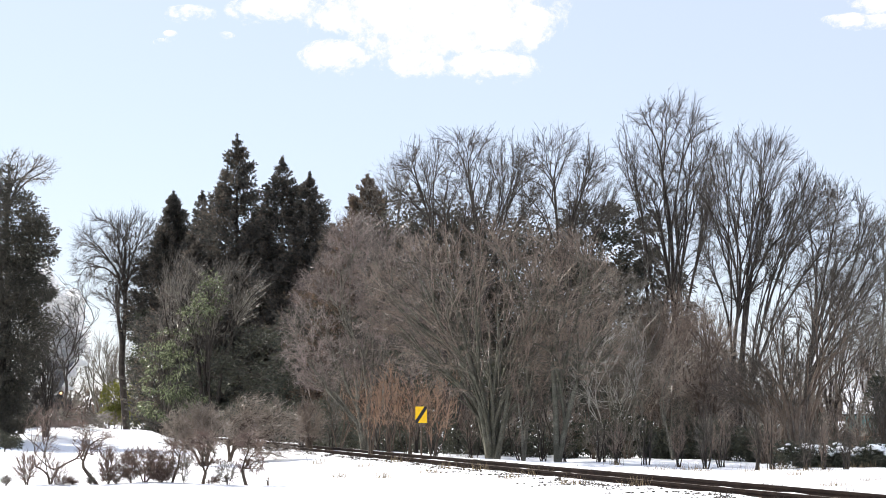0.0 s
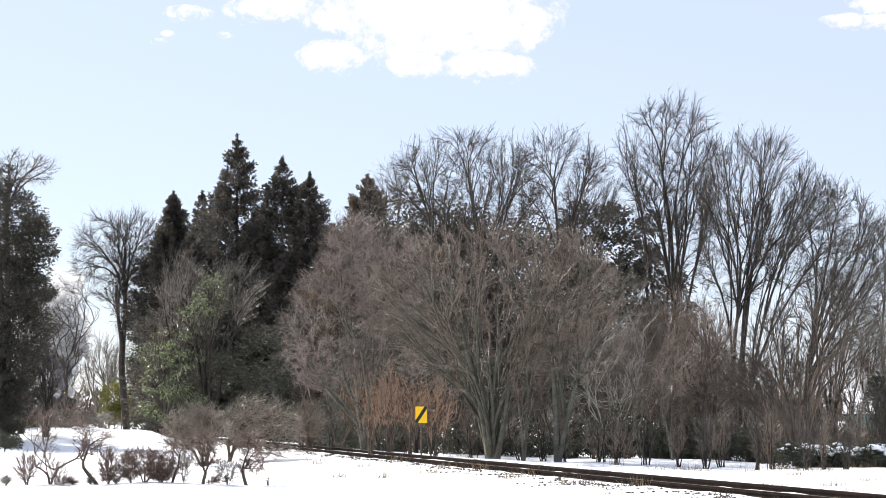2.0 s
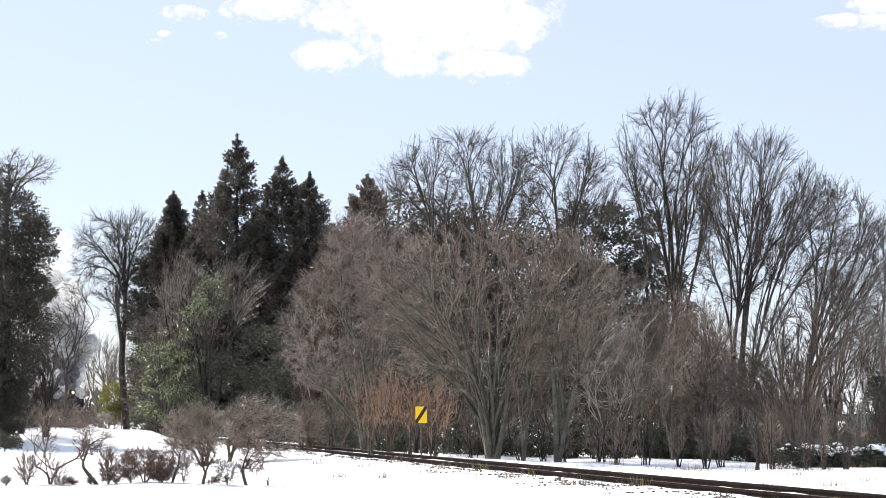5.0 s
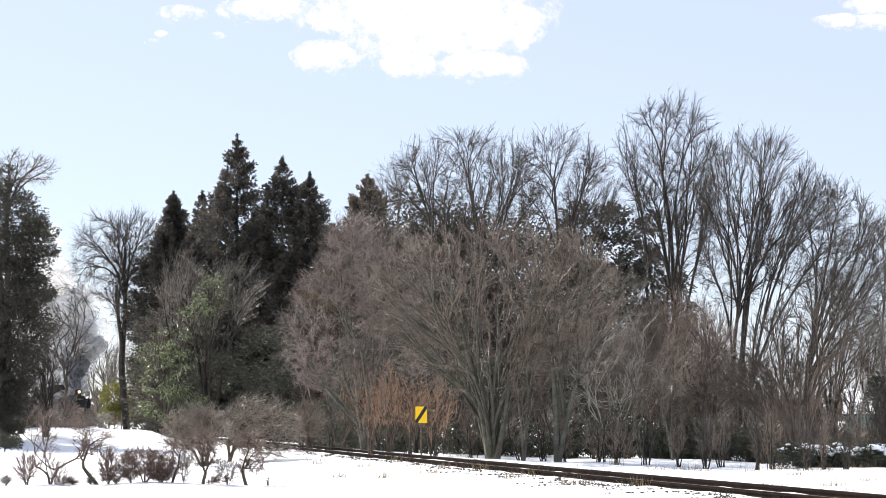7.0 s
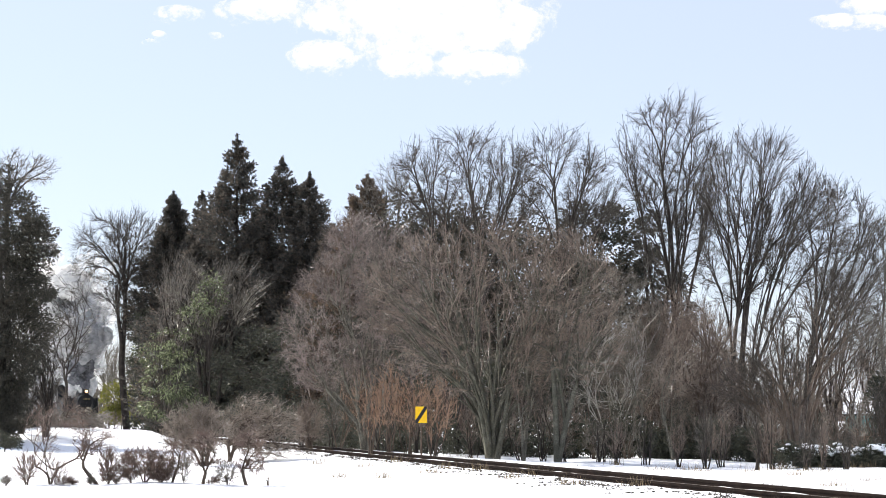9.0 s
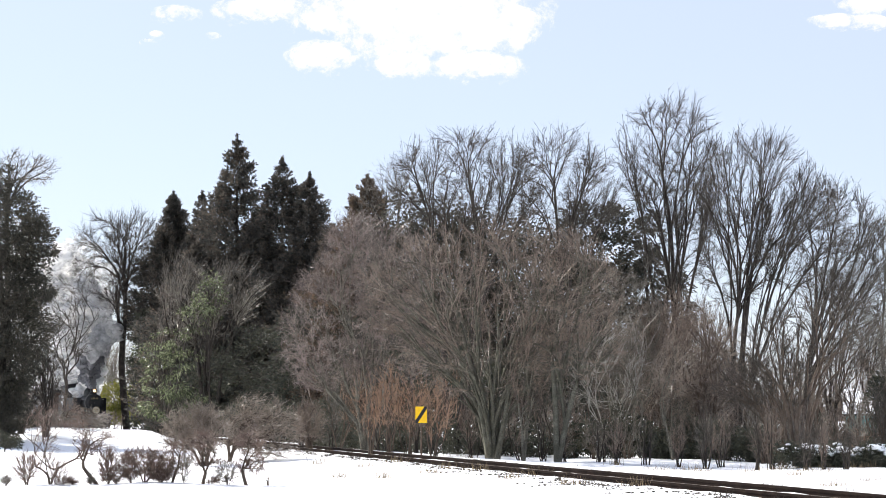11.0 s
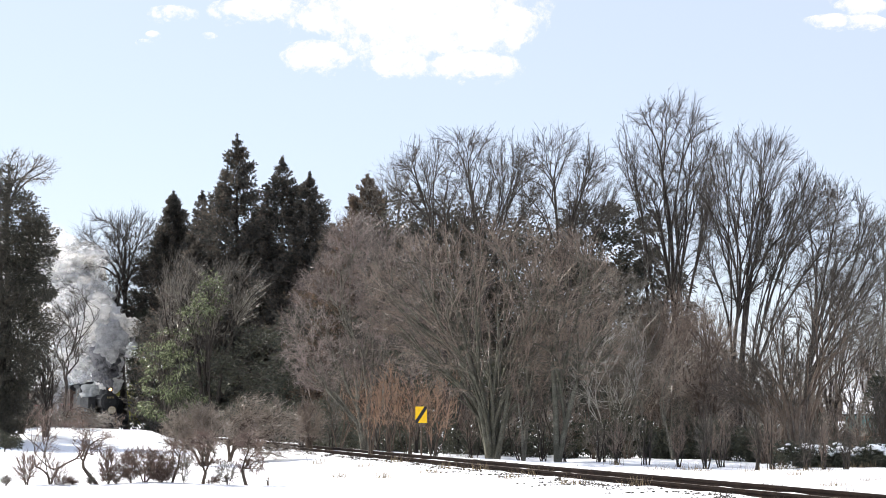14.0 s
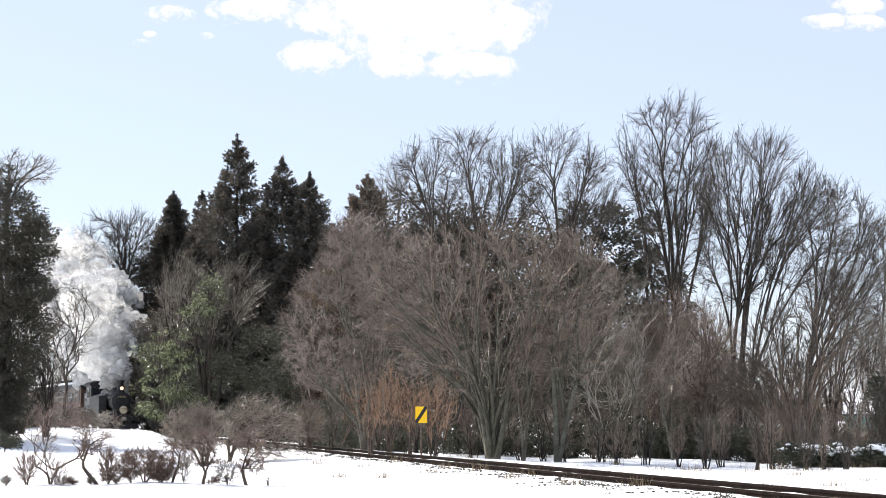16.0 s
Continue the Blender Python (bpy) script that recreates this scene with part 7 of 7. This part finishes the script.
def shed(x, y, w, d, wall, ridge, turn):
    root = thing("shed", x, y, float(ground(x, y)) - 0.05, "low teal shed with snow-covered roof behind trees", "shed")
    root.rotation_euler = (0, 0, radians(turn))
    for name, sx, sy, px, py in (("front_wall", w, 0.1, 0, -d / 2), ("back_wall", w, 0.1, 0, d / 2), ("side_wall", 0.1, d - 0.12, -w / 2 + 0.05, 0), ("side_wall", 0.1, d - 0.12, w / 2 - 0.05, 0)):
        part(name, box(bmesh.new(), sx, sy, wall, (px, py, wall / 2), 0.01), TEAL, root, "teal metal sheeting")
    for i in range(int(w / 0.5)):
        part("rib", box(bmesh.new(), 0.05, 0.03, wall - 0.06, (-w / 2 + 0.25 + i * 0.5, -d / 2 - 0.06, wall / 2)), TEAL, root)
    for s in (-1, 1):
        bm = bmesh.new()
        ends = [[bm.verts.new((s * (w / 2 - 0.05) + dx, py, pz)) for py, pz in ((-d / 2, wall), (d / 2, wall), (0, ridge - 0.04))] for dx in (-0.04, 0.04)]
        bm.faces.new(ends[0][::-1]), bm.faces.new(ends[1])
        for i in range(3):
            bm.faces.new((ends[0][i], ends[0][(i + 1) % 3], ends[1][(i + 1) % 3], ends[1][i]))
        part("gable", bm, TEAL, root, "teal metal sheeting")
        a = math.atan2(ridge - wall, d / 2)
        length = (d / 2 + 0.3) / math.cos(a)
        m = Matrix.Rotation(-s * a, 4, "X")
        roof = part("roof", box(bmesh.new(), w + 0.5, length, 0.08, (0, s * (d / 4 + 0.1), (wall + ridge) / 2), 0.01, m), BLACK, root, "dark sheet roof")
        part("snow_layer", box(bmesh.new(), w + 0.45, length - 0.05, 0.14, (0, s * (d / 4 + 0.1), (wall + ridge) / 2 + 0.12), 0.04, m), SNOW, roof, "white snow lying on the roof")


shed(29.9, 112, 5, 6, 1.5, 3.0, -17)


def snowy_hedge(x0, x1, y, height, seed):
    rng = np.random.default_rng(seed)
    n = int((x1 - x0) / 0.35)
    lobes = [(x0 + (i + 0.5) * (x1 - x0) / n + rng.normal(0, 0.05), y + rng.normal(0, 0.15), height * 0.5 + rng.normal(0, 0.04), 0.3, 0.35, height * 0.5) for i in range(n)]
    root = evergreen("hedge", "low dark evergreen hedge with patches of snow on top", "hedge", (x0 + x1) / 2, y, lobes, 40 * n, 44, EVERGREEN, 0.085, 0.04, seed, 0.1, trunk=0.03)
    z = root.location.z
    caps = []
    for i in range(n * 8):
        l = lobes[rng.integers(n)]
        r = rng.uniform(0.04, 0.12)
        caps.append((l[0] - (x0 + x1) / 2 + rng.normal(0, 0.18), l[1] - y + rng.normal(0, 0.2) - 0.1, l[2] - z + height * rng.uniform(0.2, 0.52), r * 1.5, r * 1.3, r * 0.6))
    tagged(part_of("snow_cap", puff_mesh("snow_cap", rng, caps, SNOW), root, "clumps of white snow"), "", "", "", "stuff")


snowy_hedge(8.9, 11.5, 43.6, 0.62, 4)


# ---- the train ----
LOCO_BLACK = mottled("sooty_black_paint", [(0.010, 0.010, 0.011), (0.016, 0.016, 0.017), (0.03, 0.029, 0.028)], 2, 25, 0.5, 0.15)
COACH_BROWN = mottled("coach_brown_paint", [(0.05, 0.030, 0.022), (0.07, 0.042, 0.03), (0.09, 0.055, 0.04)], 1.2, 25, 0.5, 0.1)
BRASS = mottled("brass", [(0.22, 0.17, 0.09), (0.30, 0.24, 0.13), (0.38, 0.31, 0.18)], 4, 40, 0.35, 0.1, 0.8)
CREAM = mottled("cream_enamel", [(0.30, 0.26, 0.19), (0.40, 0.36, 0.28), (0.48, 0.44, 0.36)], 4, 30, 0.45, 0.05)
STEEL = mottled("oily_steel", [(0.10, 0.09, 0.085), (0.18, 0.17, 0.16), (0.26, 0.25, 0.24)], 4, 40, 0.4, 0.1, 0.7)
PANE, _n, _l, _b = material("window_glass", 0.05)
_b.inputs["Base Color"].default_value = (0.02, 0.025, 0.03, 1)
LAMP_GLOW, _n, _l, _b = material("lit_lamp_glass", 0.2)
_b.inputs["Base Color"].default_value = (0.5, 0.4, 0.25, 1)
_b.inputs["Emission Color"].default_value = (1.0, 0.55, 0.25, 1)
_b.inputs["Emission Strength"].default_value = 2.0


def wheel(parent, x, y, r, spokes):
    hub = new("wheel")
    hub.parent = parent
    hub.location = (x, y, r)
    part("tyre", ring(r, r - 0.07, 0.13, 28), STEEL, hub)
    part("hub", rod(bmesh.new(), (0, -0.07, 0), (0, 0.07, 0), r * 0.22, None, 14), LOCO_BLACK, hub)
    bm = bmesh.new()
    for i in range(spokes):
        a = i * 2 * math.pi / spokes
        rod(bm, (r * 0.2 * math.cos(a), 0, r * 0.2 * math.sin(a)), ((r - 0.06) * math.cos(a), 0, (r - 0.06) * math.sin(a)), 0.032, None, 6)
    part("spokes", bm, LOCO_BLACK, hub)
    return hub


def ring(r1, r0, width, sides):
    """A flat hoop about the Y axis."""
    bm = bmesh.new()
    loops = []
    for r, y in ((r1, -width / 2), (r1, width / 2), (r0, width / 2), (r0, -width / 2)):
        loops.append([bm.verts.new((r * math.cos(i * 2 * math.pi / sides), y, r * math.sin(i * 2 * math.pi / sides))) for i in range(sides)])
    for a in range(4):
        p, q = loops[a], loops[(a + 1) % 4]
        for i in range(sides):
            bm.faces.new((p[i], p[(i + 1) % sides], q[(i + 1) % sides], q[i]))
    return bm


def locomotive():
    root = thing("steam_locomotive", 0, 0, 0, "small black steam tank locomotive with lit headlamp and round headboard", "steam locomotive")
    P = lambda name, bm, mat, label="", parent=root: part(name, bm, mat, parent, label)
    P("frame", box(box(bmesh.new(), 10.6, 1.1, 0.35, (0, 0, 0.95), 0.02), 10.2, 2.3, 0.06, (0, 0, 1.22), 0.01), LOCO_BLACK)
    P("boiler", rod(bmesh.new(), (-1.2, 0, 2.1), (3.3, 0, 2.1), 0.62, None, 32), LOCO_BLACK)
    box_ = P("smokebox", rod(rod(bmesh.new(), (3.3, 0, 2.1), (4.45, 0, 2.1), 0.68, None, 32), (4.45, 0, 2.1), (4.5, 0, 2.1), 0.64, 0.6, 32), LOCO_BLACK)
    P("smokebox_door", rod(rod(bmesh.new(), (4.5, 0, 2.1), (4.58, 0, 2.1), 0.55, 0.46, 32), (4.58, 0, 2.1), (4.64, 0, 2.1), 0.05, 0.04, 10), LOCO_BLACK, "", box_)
    plate = P("number_plate", box(bmesh.new(), 0.02, 0.62, 0.22, (4.66, 0, 2.43), 0.005), LOCO_BLACK, "dark plate with brass rim", box_)
    for i in range(5):
        P("character_bar", box(bmesh.new(), 0.012, 0.06, 0.13, (4.675, -0.22 + i * 0.11, 2.43)), BRASS, "", plate)
    P("saddle", box(bmesh.new(), 1.0, 1.0, 0.4, (3.9, 0, 1.38), 0.04), LOCO_BLACK)
    P("chimney", rod(rod(rod(bmesh.new(), (3.85, 0, 2.7), (3.85, 0, 2.9), 0.36, 0.24, 24), (3.85, 0, 2.9), (3.85, 0, 3.5), 0.22, 0.24, 24), (3.85, 0, 3.5), (3.85, 0, 3.58), 0.29, 0.29, 24), LOCO_BLACK)
    bm = bmesh.new()
    bmesh.ops.create_uvsphere(bm, u_segments=24, v_segments=12, radius=1.0, matrix=Matrix.Translation((1.9, 0, 2.75)) @ Matrix.Diagonal((0.75, 0.36, 0.55, 1)))
    P("dome", bm, LOCO_BLACK)
    lamp = P("headlamp", rod(rod(bmesh.new(), (4.15, 0, 3.02), (4.5, 0, 3.02), 0.15, 0.21, 20), (4.3, 0, 2.75), (4.3, 0, 2.9), 0.05, None, 10), LOCO_BLACK)
    P("lens", rod(bmesh.new(), (4.5, 0, 3.02), (4.53, 0, 3.02), 0.115, 0.1, 20), LAMP_GLOW, "lit warm headlamp lens", lamp)
    mark = P("headboard", rod(bmesh.new(), (5.30, 0, 1.52), (5.34, 0, 1.52), 0.28, None, 32), CREAM, "round cream headboard")
    bm = ring(0.28, 0.245, 0.02, 32)
    bmesh.ops.transform(bm, matrix=Matrix.Translation((5.35, 0, 1.52)) @ Matrix.Rotation(math.pi / 2, 4, "Z"), verts=bm.verts)
    P("rim", bm, BRASS, "", mark)
    P("emblem", box(box(bmesh.new(), 0.012, 0.30, 0.06, (5.346, 0, 1.60)), 0.012, 0.22, 0.05, (5.346, 0, 1.44)), BRASS, "", mark)
    P("bracket", rod(bmesh.new(), (5.28, 0, 1.1), (5.28, 0, 1.6), 0.025), LOCO_BLACK)
    for s in (-1, 1):
        tank = P("side_tank", box(bmesh.new(), 3.8, 0.55, 1.25, (0.7, s * 1.0, 1.88), 0.03), LOCO_BLACK)
        for i in range(8):
            P("rivet_strip", box(bmesh.new(), 0.03, 0.012, 1.15, (-1.0 + i * 0.48, s * 1.278, 1.88)), LOCO_BLACK, "", tank)
        P("cylinder", rod(bmesh.new(), (3.3, s * 1.0, 0.72), (4.4, s * 1.0, 0.72), 0.34, None, 20), LOCO_BLACK)
        P("handrail", rod(bmesh.new(), (2.6, s * 0.74, 2.35), (4.4, s * 0.74, 2.35), 0.018, None, 6), STEEL)
        P("buffer_step", box(bmesh.new(), 0.3, 0.4, 0.05, (5.2, s * 1.05, 0.55), 0.01), LOCO_BLACK)
        P("connecting_rod", box(bmesh.new(), 3.1, 0.06, 0.11, (0.9, s * 0.78, 0.58), 0.01), STEEL)
    P("buffer_beam", box(bmesh.new(), 0.12, 2.4, 0.42, (5.3, 0, 0.98), 0.01), LOCO_BLACK)
    P("coupler", box(box(bmesh.new(), 0.5, 0.16, 0.2, (5.55, 0, 0.88), 0.03), 0.18, 0.3, 0.28, (5.78, 0, 0.88), 0.05), STEEL)
    P("cowcatcher", box(bmesh.new(), 0.06, 2.2, 0.35, (5.15, 0, 0.42), 0.01), LOCO_BLACK)
    cab = P("cab", box(bmesh.new(), 2.4, 2.5, 2.2, (-2.5, 0, 2.3), 0.04), LOCO_BLACK)
    bm = bmesh.new()
    rod(bm, (-3.9, 0, 0), (-1.1, 0, 0), 1.45, None, 40)
    bmesh.ops.transform(bm, matrix=Matrix.Translation((0, 0, 3.38)) @ Matrix.Diagonal((1, 0.95, 0.22, 1)), verts=bm.verts)
    P("roof", bm, LOCO_BLACK, "", cab)
    for s in (-1, 1):
        P("window", box(bmesh.new(), 0.8, 0.02, 0.6, (-2.4, s * 1.255, 2.75), 0.01), PANE, "", cab)
        P("front_window", box(bmesh.new(), 0.02, 0.35, 0.5, (-1.29, s * 0.95, 2.85), 0.01), PANE, "", cab)
    P("bunker", box(bmesh.new(), 1.7, 2.3, 1.6, (-4.55, 0, 2.0), 0.04), LOCO_BLACK)
    wheels = [wheel(root, x, s * 0.56, r, n) for x, r, n in ((-0.9, 0.7, 12), (0.9, 0.7, 12), (2.5, 0.7, 12), (4.6, 0.43, 9), (-4.2, 0.43, 9)) for s in (-1, 1)]
    return root, wheels


def coach():
    root = thing("passenger_coach", 0, 0, 0, "dark brown railway coach with snow on its roof", "railway coach", "coaches of the train")
    L = 19.5
    body = part("body", box(bmesh.new(), L, 2.75, 2.25, (0, 0, 2.2), 0.05), COACH_BROWN, root)

    def arch(w, h, length, z):
        bm = bmesh.new()
        rod(bm, (-length / 2, 0, 0), (length / 2, 0, 0), 1.0, None, 40)
        bmesh.ops.transform(bm, matrix=Matrix.Translation((0, 0, z)) @ Matrix.Diagonal((1, w, h, 1)), verts=bm.verts)
        return bm
    roof = part("roof", arch(1.40, 0.42, L + 0.1, 3.3), LOCO_BLACK, root, "dark arched roof")
    part("snow_layer", arch(1.22, 0.46, L - 0.5, 3.36), SNOW, roof, "white snow lying on the roof")
    for i in range(9):
        part("ventilator", box(bmesh.new(), 0.45, 0.5, 0.26, (-8 + i * 2, 0, 3.9), 0.06), LOCO_BLACK, roof)
    for s in (-1, 1):
        for i in range(14):
            w = part("window", box(bmesh.new(), 0.86, 0.03, 0.8, (-7.15 + i * 1.1, s * 1.385, 2.55), 0.01), PANE, body)
            part("frame", box(bmesh.new(), 0.94, 0.02, 0.05, (-7.15 + i * 1.1, s * 1.395, 2.55)), STEEL, w)
        for x in (-8.8, 8.8):
            part("door", box(bmesh.new(), 0.9, 0.03, 1.9, (x, s * 1.385, 2.1), 0.01), COACH_BROWN, body)
        part("waist_stripe", box(bmesh.new(), L - 0.1, 0.012, 0.1, (0, s * 1.384, 2.02)), mottled_red(), body, "dull red stripe")
    part("underframe", box(bmesh.new(), L - 0.6, 1.9, 0.35, (0, 0, 0.92), 0.02), LOCO_BLACK, root)
    for x in (-6.8, 6.8):
        bogie = part("bogie", box(bmesh.new(), 2.6, 1.7, 0.3, (x, 0, 0.6), 0.03), LOCO_BLACK, root)
        for dx in (-1.0, 1.0):
            for s in (-1, 1):
                part("wheel", rod(bmesh.new(), (x + dx, s * 0.5, 0.43), (x + dx, s * 0.62, 0.43), 0.43, None, 24), STEEL, bogie)
    return root


def mottled_red():
    m = bpy.data.materials.get("dull_red_paint")
    return m or mottled("dull_red_paint", [(0.16, 0.02, 0.015), (0.22, 0.03, 0.02), (0.27, 0.045, 0.03)], 2, 20, 0.5, 0.05)


LOCO, WHEELS = locomotive()
COACHES = [coach()]
COACHES.append(copy_thing(COACHES[0], Matrix()))
COACHES.append(copy_thing(COACHES[0], Matrix()))

# Where the headlamp is along the line, second by second.
LAMP_T = [0.0, 3.0, 4.2, 7.0, 9.0, 11.4, 12.5, 14.0, 16.0]
LAMP_Y = [141.2, 138.4, 137.2, 133.7, 130.6, 126.6, 124.2, 120.7, 116.0]


def lamp_y(t):
    return float(np.interp(t, LAMP_T, LAMP_Y)) if t >= 0 else 141.2 - t * 0.9


def on_track(y, offset):
    """Pose of a vehicle whose middle is offset metres behind the headlamp, which is at y."""
    x, yy, a = along(y + offset * 0.925)
    return pose(x, yy, RAIL_TOP, 0, 0, math.degrees(a))


# ---- smoke and steam ----
def billow(rng, mat, detail=4):
    """One rolling mass of steam, about one metre in radius: bulges with creases between them, at three sizes."""
    bm = bmesh.new()
    bmesh.ops.create_icosphere(bm, subdivisions=detail, radius=1.0)
    v = np.array([q.co[:] for q in bm.verts])
    f = np.array([[q.index for q in p.verts] for p in bm.faces])
    bm.free()
    o = rng.uniform(-50, 50, 3)
    bulge = np.array([0.95 * abs(noise.noise(Vector(p * 1.3 + o))) + 0.55 * abs(noise.noise(Vector(p * 2.7 + o))) + 0.3 * abs(noise.noise(Vector(p * 5.6 + o))) for p in v])
    lean = np.array([noise.noise(Vector(p * 0.9 - o)) for p in v])
    return mesh_of("puff", v * (0.62 + 0.75 * bulge + 0.35 * lean)[:, None], f, mat, True)


def plume():
    root = thing("steam_plume", 0, 0, 0, "billowing white and grey steam and smoke from the locomotive", "steam")
    rng = np.random.default_rng(12)
    shapes = {mat.name: [billow(rng, mat) for _ in range(5)] for mat in (STEAM, SMOKE, SOOT)}
    shapes[WISP.name] = [billow(rng, WISP) for _ in range(5)]
    made = []
    t = -13.0
    while t < 15.9:
        pulse = math.sin(t * 2.1) + math.sin(t * 0.9 + 1) + rng.normal(0, 0.7)
        for lane in range(3):
            white = lane > 0
            mat = WISP if lane == 2 else STEAM if white else (SMOKE if pulse > 1.1 else STEAM)
            ob = new("puff", shapes[mat.name][rng.integers(5)])
            ob.parent = root
            ob["kind"] = "stuff"
            s = (rng.uniform(0.8, 1.1), rng.uniform(1.1, 1.6), rng.uniform(1.6, 2.3))[lane]
            ob.scale = (s, s, s * rng.uniform(0.75, 1.0))
            side = rng.normal(0, 1, 3) * np.array([0.9, 0.9, 0.7]) * (0.8, 1.7, 2.2)[lane] - np.array([(0, 1.3, 1.7)[lane], 0, 0])
            side[0] = min(side[0], 0.5)
            made.append((ob, t + rng.uniform(0, 0.12), side, rng.uniform(-60, 60, 3), rng.uniform(0.75, 1.25), white))
        t += 0.3
    column = []
    for i in range(10):
        ob = new("puff", shapes[(SOOT if i < 6 else SMOKE).name][rng.integers(5)])
        ob.parent = root
        ob["kind"] = "stuff"
        s = 0.42 + 0.115 * i
        ob.scale = (s, s, s)
        column.append((ob, 0.15 + 0.42 * i, rng.normal(0, 0.12 + 0.06 * i, 2), rng.uniform(0, 6), rng.uniform(-30, 30, 3)))
    return root, made, column


PLUME, PUFFS, COLUMN = plume()


def puff_pose(t, born, side, spin, vigour, white):
    """Dark smoke leaves the chimney; the white steam that rolls behind it rises above the first coach."""
    home = Vector((-12.0, 0, 2.2)) if white else Vector((-2.5, 0, 2.25))
    here = on_track(lamp_y(t), 4.6)
    age = t - born
    if age <= 0:
        p = here @ home
    else:
        grow = 1 - math.exp(-age / 2.2)
        leave = on_track(lamp_y(born), 4.6) @ Vector((3.85, 0, 2.1))
        f = min(1.0, age / (1.2 if white else 0.5))
        if f < 1:
            leave = (on_track(lamp_y(born), 4.6) @ home) * (1 - f) + leave * f
        up = vigour * 8.6 * (1 - math.exp(-age / 2.6))
        if white:
            up += 1.3 * min(1.0, age)
        drift = 0.14 * age - 0.8 * max(age - 4.4, 0.0)
        p = leave + Vector((drift + side[0] * grow, -0.05 * age + side[1] * grow, up + side[2] * grow))
    k = max(age, 0) / 8
    return pose(p.x, p.y, p.z, spin[0] * k, spin[1] * k, spin[2] * k)


def column_pose(t, up, side, phase, spin):
    """Thick dark smoke that stands over the chimney, until the blast turns white."""
    here = on_track(lamp_y(t), 4.6)
    fade = min(max((t - 14.2) / 1.2, 0.0), 1.0)
    rise = up * (1 + 0.12 * math.sin(t * 2.3 + phase))
    p = here @ Vector((3.85 - 0.05 * up, 0, 3.45)) + Vector((side[0] + 0.1 * math.sin(t * 1.7 + phase), side[1] - 1.1, rise))
    p = p * (1 - fade) + (here @ Vector((-2.5, 0, 2.2))) * fade
    k = t / 6
    return pose(p.x, p.y, p.z, spin[0] * k, spin[1] * k, spin[2] * k)


# ---- everything that moves ----
def motions():
    times = [i * 0.5 for i in range(33)]
    walk(LOCO, [(t, on_track(lamp_y(t), 4.6)) for t in times])
    for i, c in enumerate(COACHES):
        walk(c, [(t, on_track(lamp_y(t), 4.6 + 15.9 + 20.3 * i)) for t in times])
    for w in WHEELS:
        x, y, r = w.location
        walk(w, [(t, pose(x, y, r, 0, math.degrees((141.2 - lamp_y(t)) * 1.08 / r), 0)) for t in [k * 0.25 for k in range(65)]])
    for ob, *course in PUFFS:
        walk(ob, [(t, puff_pose(t, *course)) for t in times])
    for ob, *course in COLUMN:
        walk(ob, [(t, column_pose(t, *course)) for t in times])
    for c in CLOUDS:
        x, y, z = c.location
        walk(c, [(0.0, pose(x, y, z)), (8.0, pose(x - 9.2, y, z - 0.3)), (16.0, pose(x - 18.4, y, z - 0.6))])


motions()
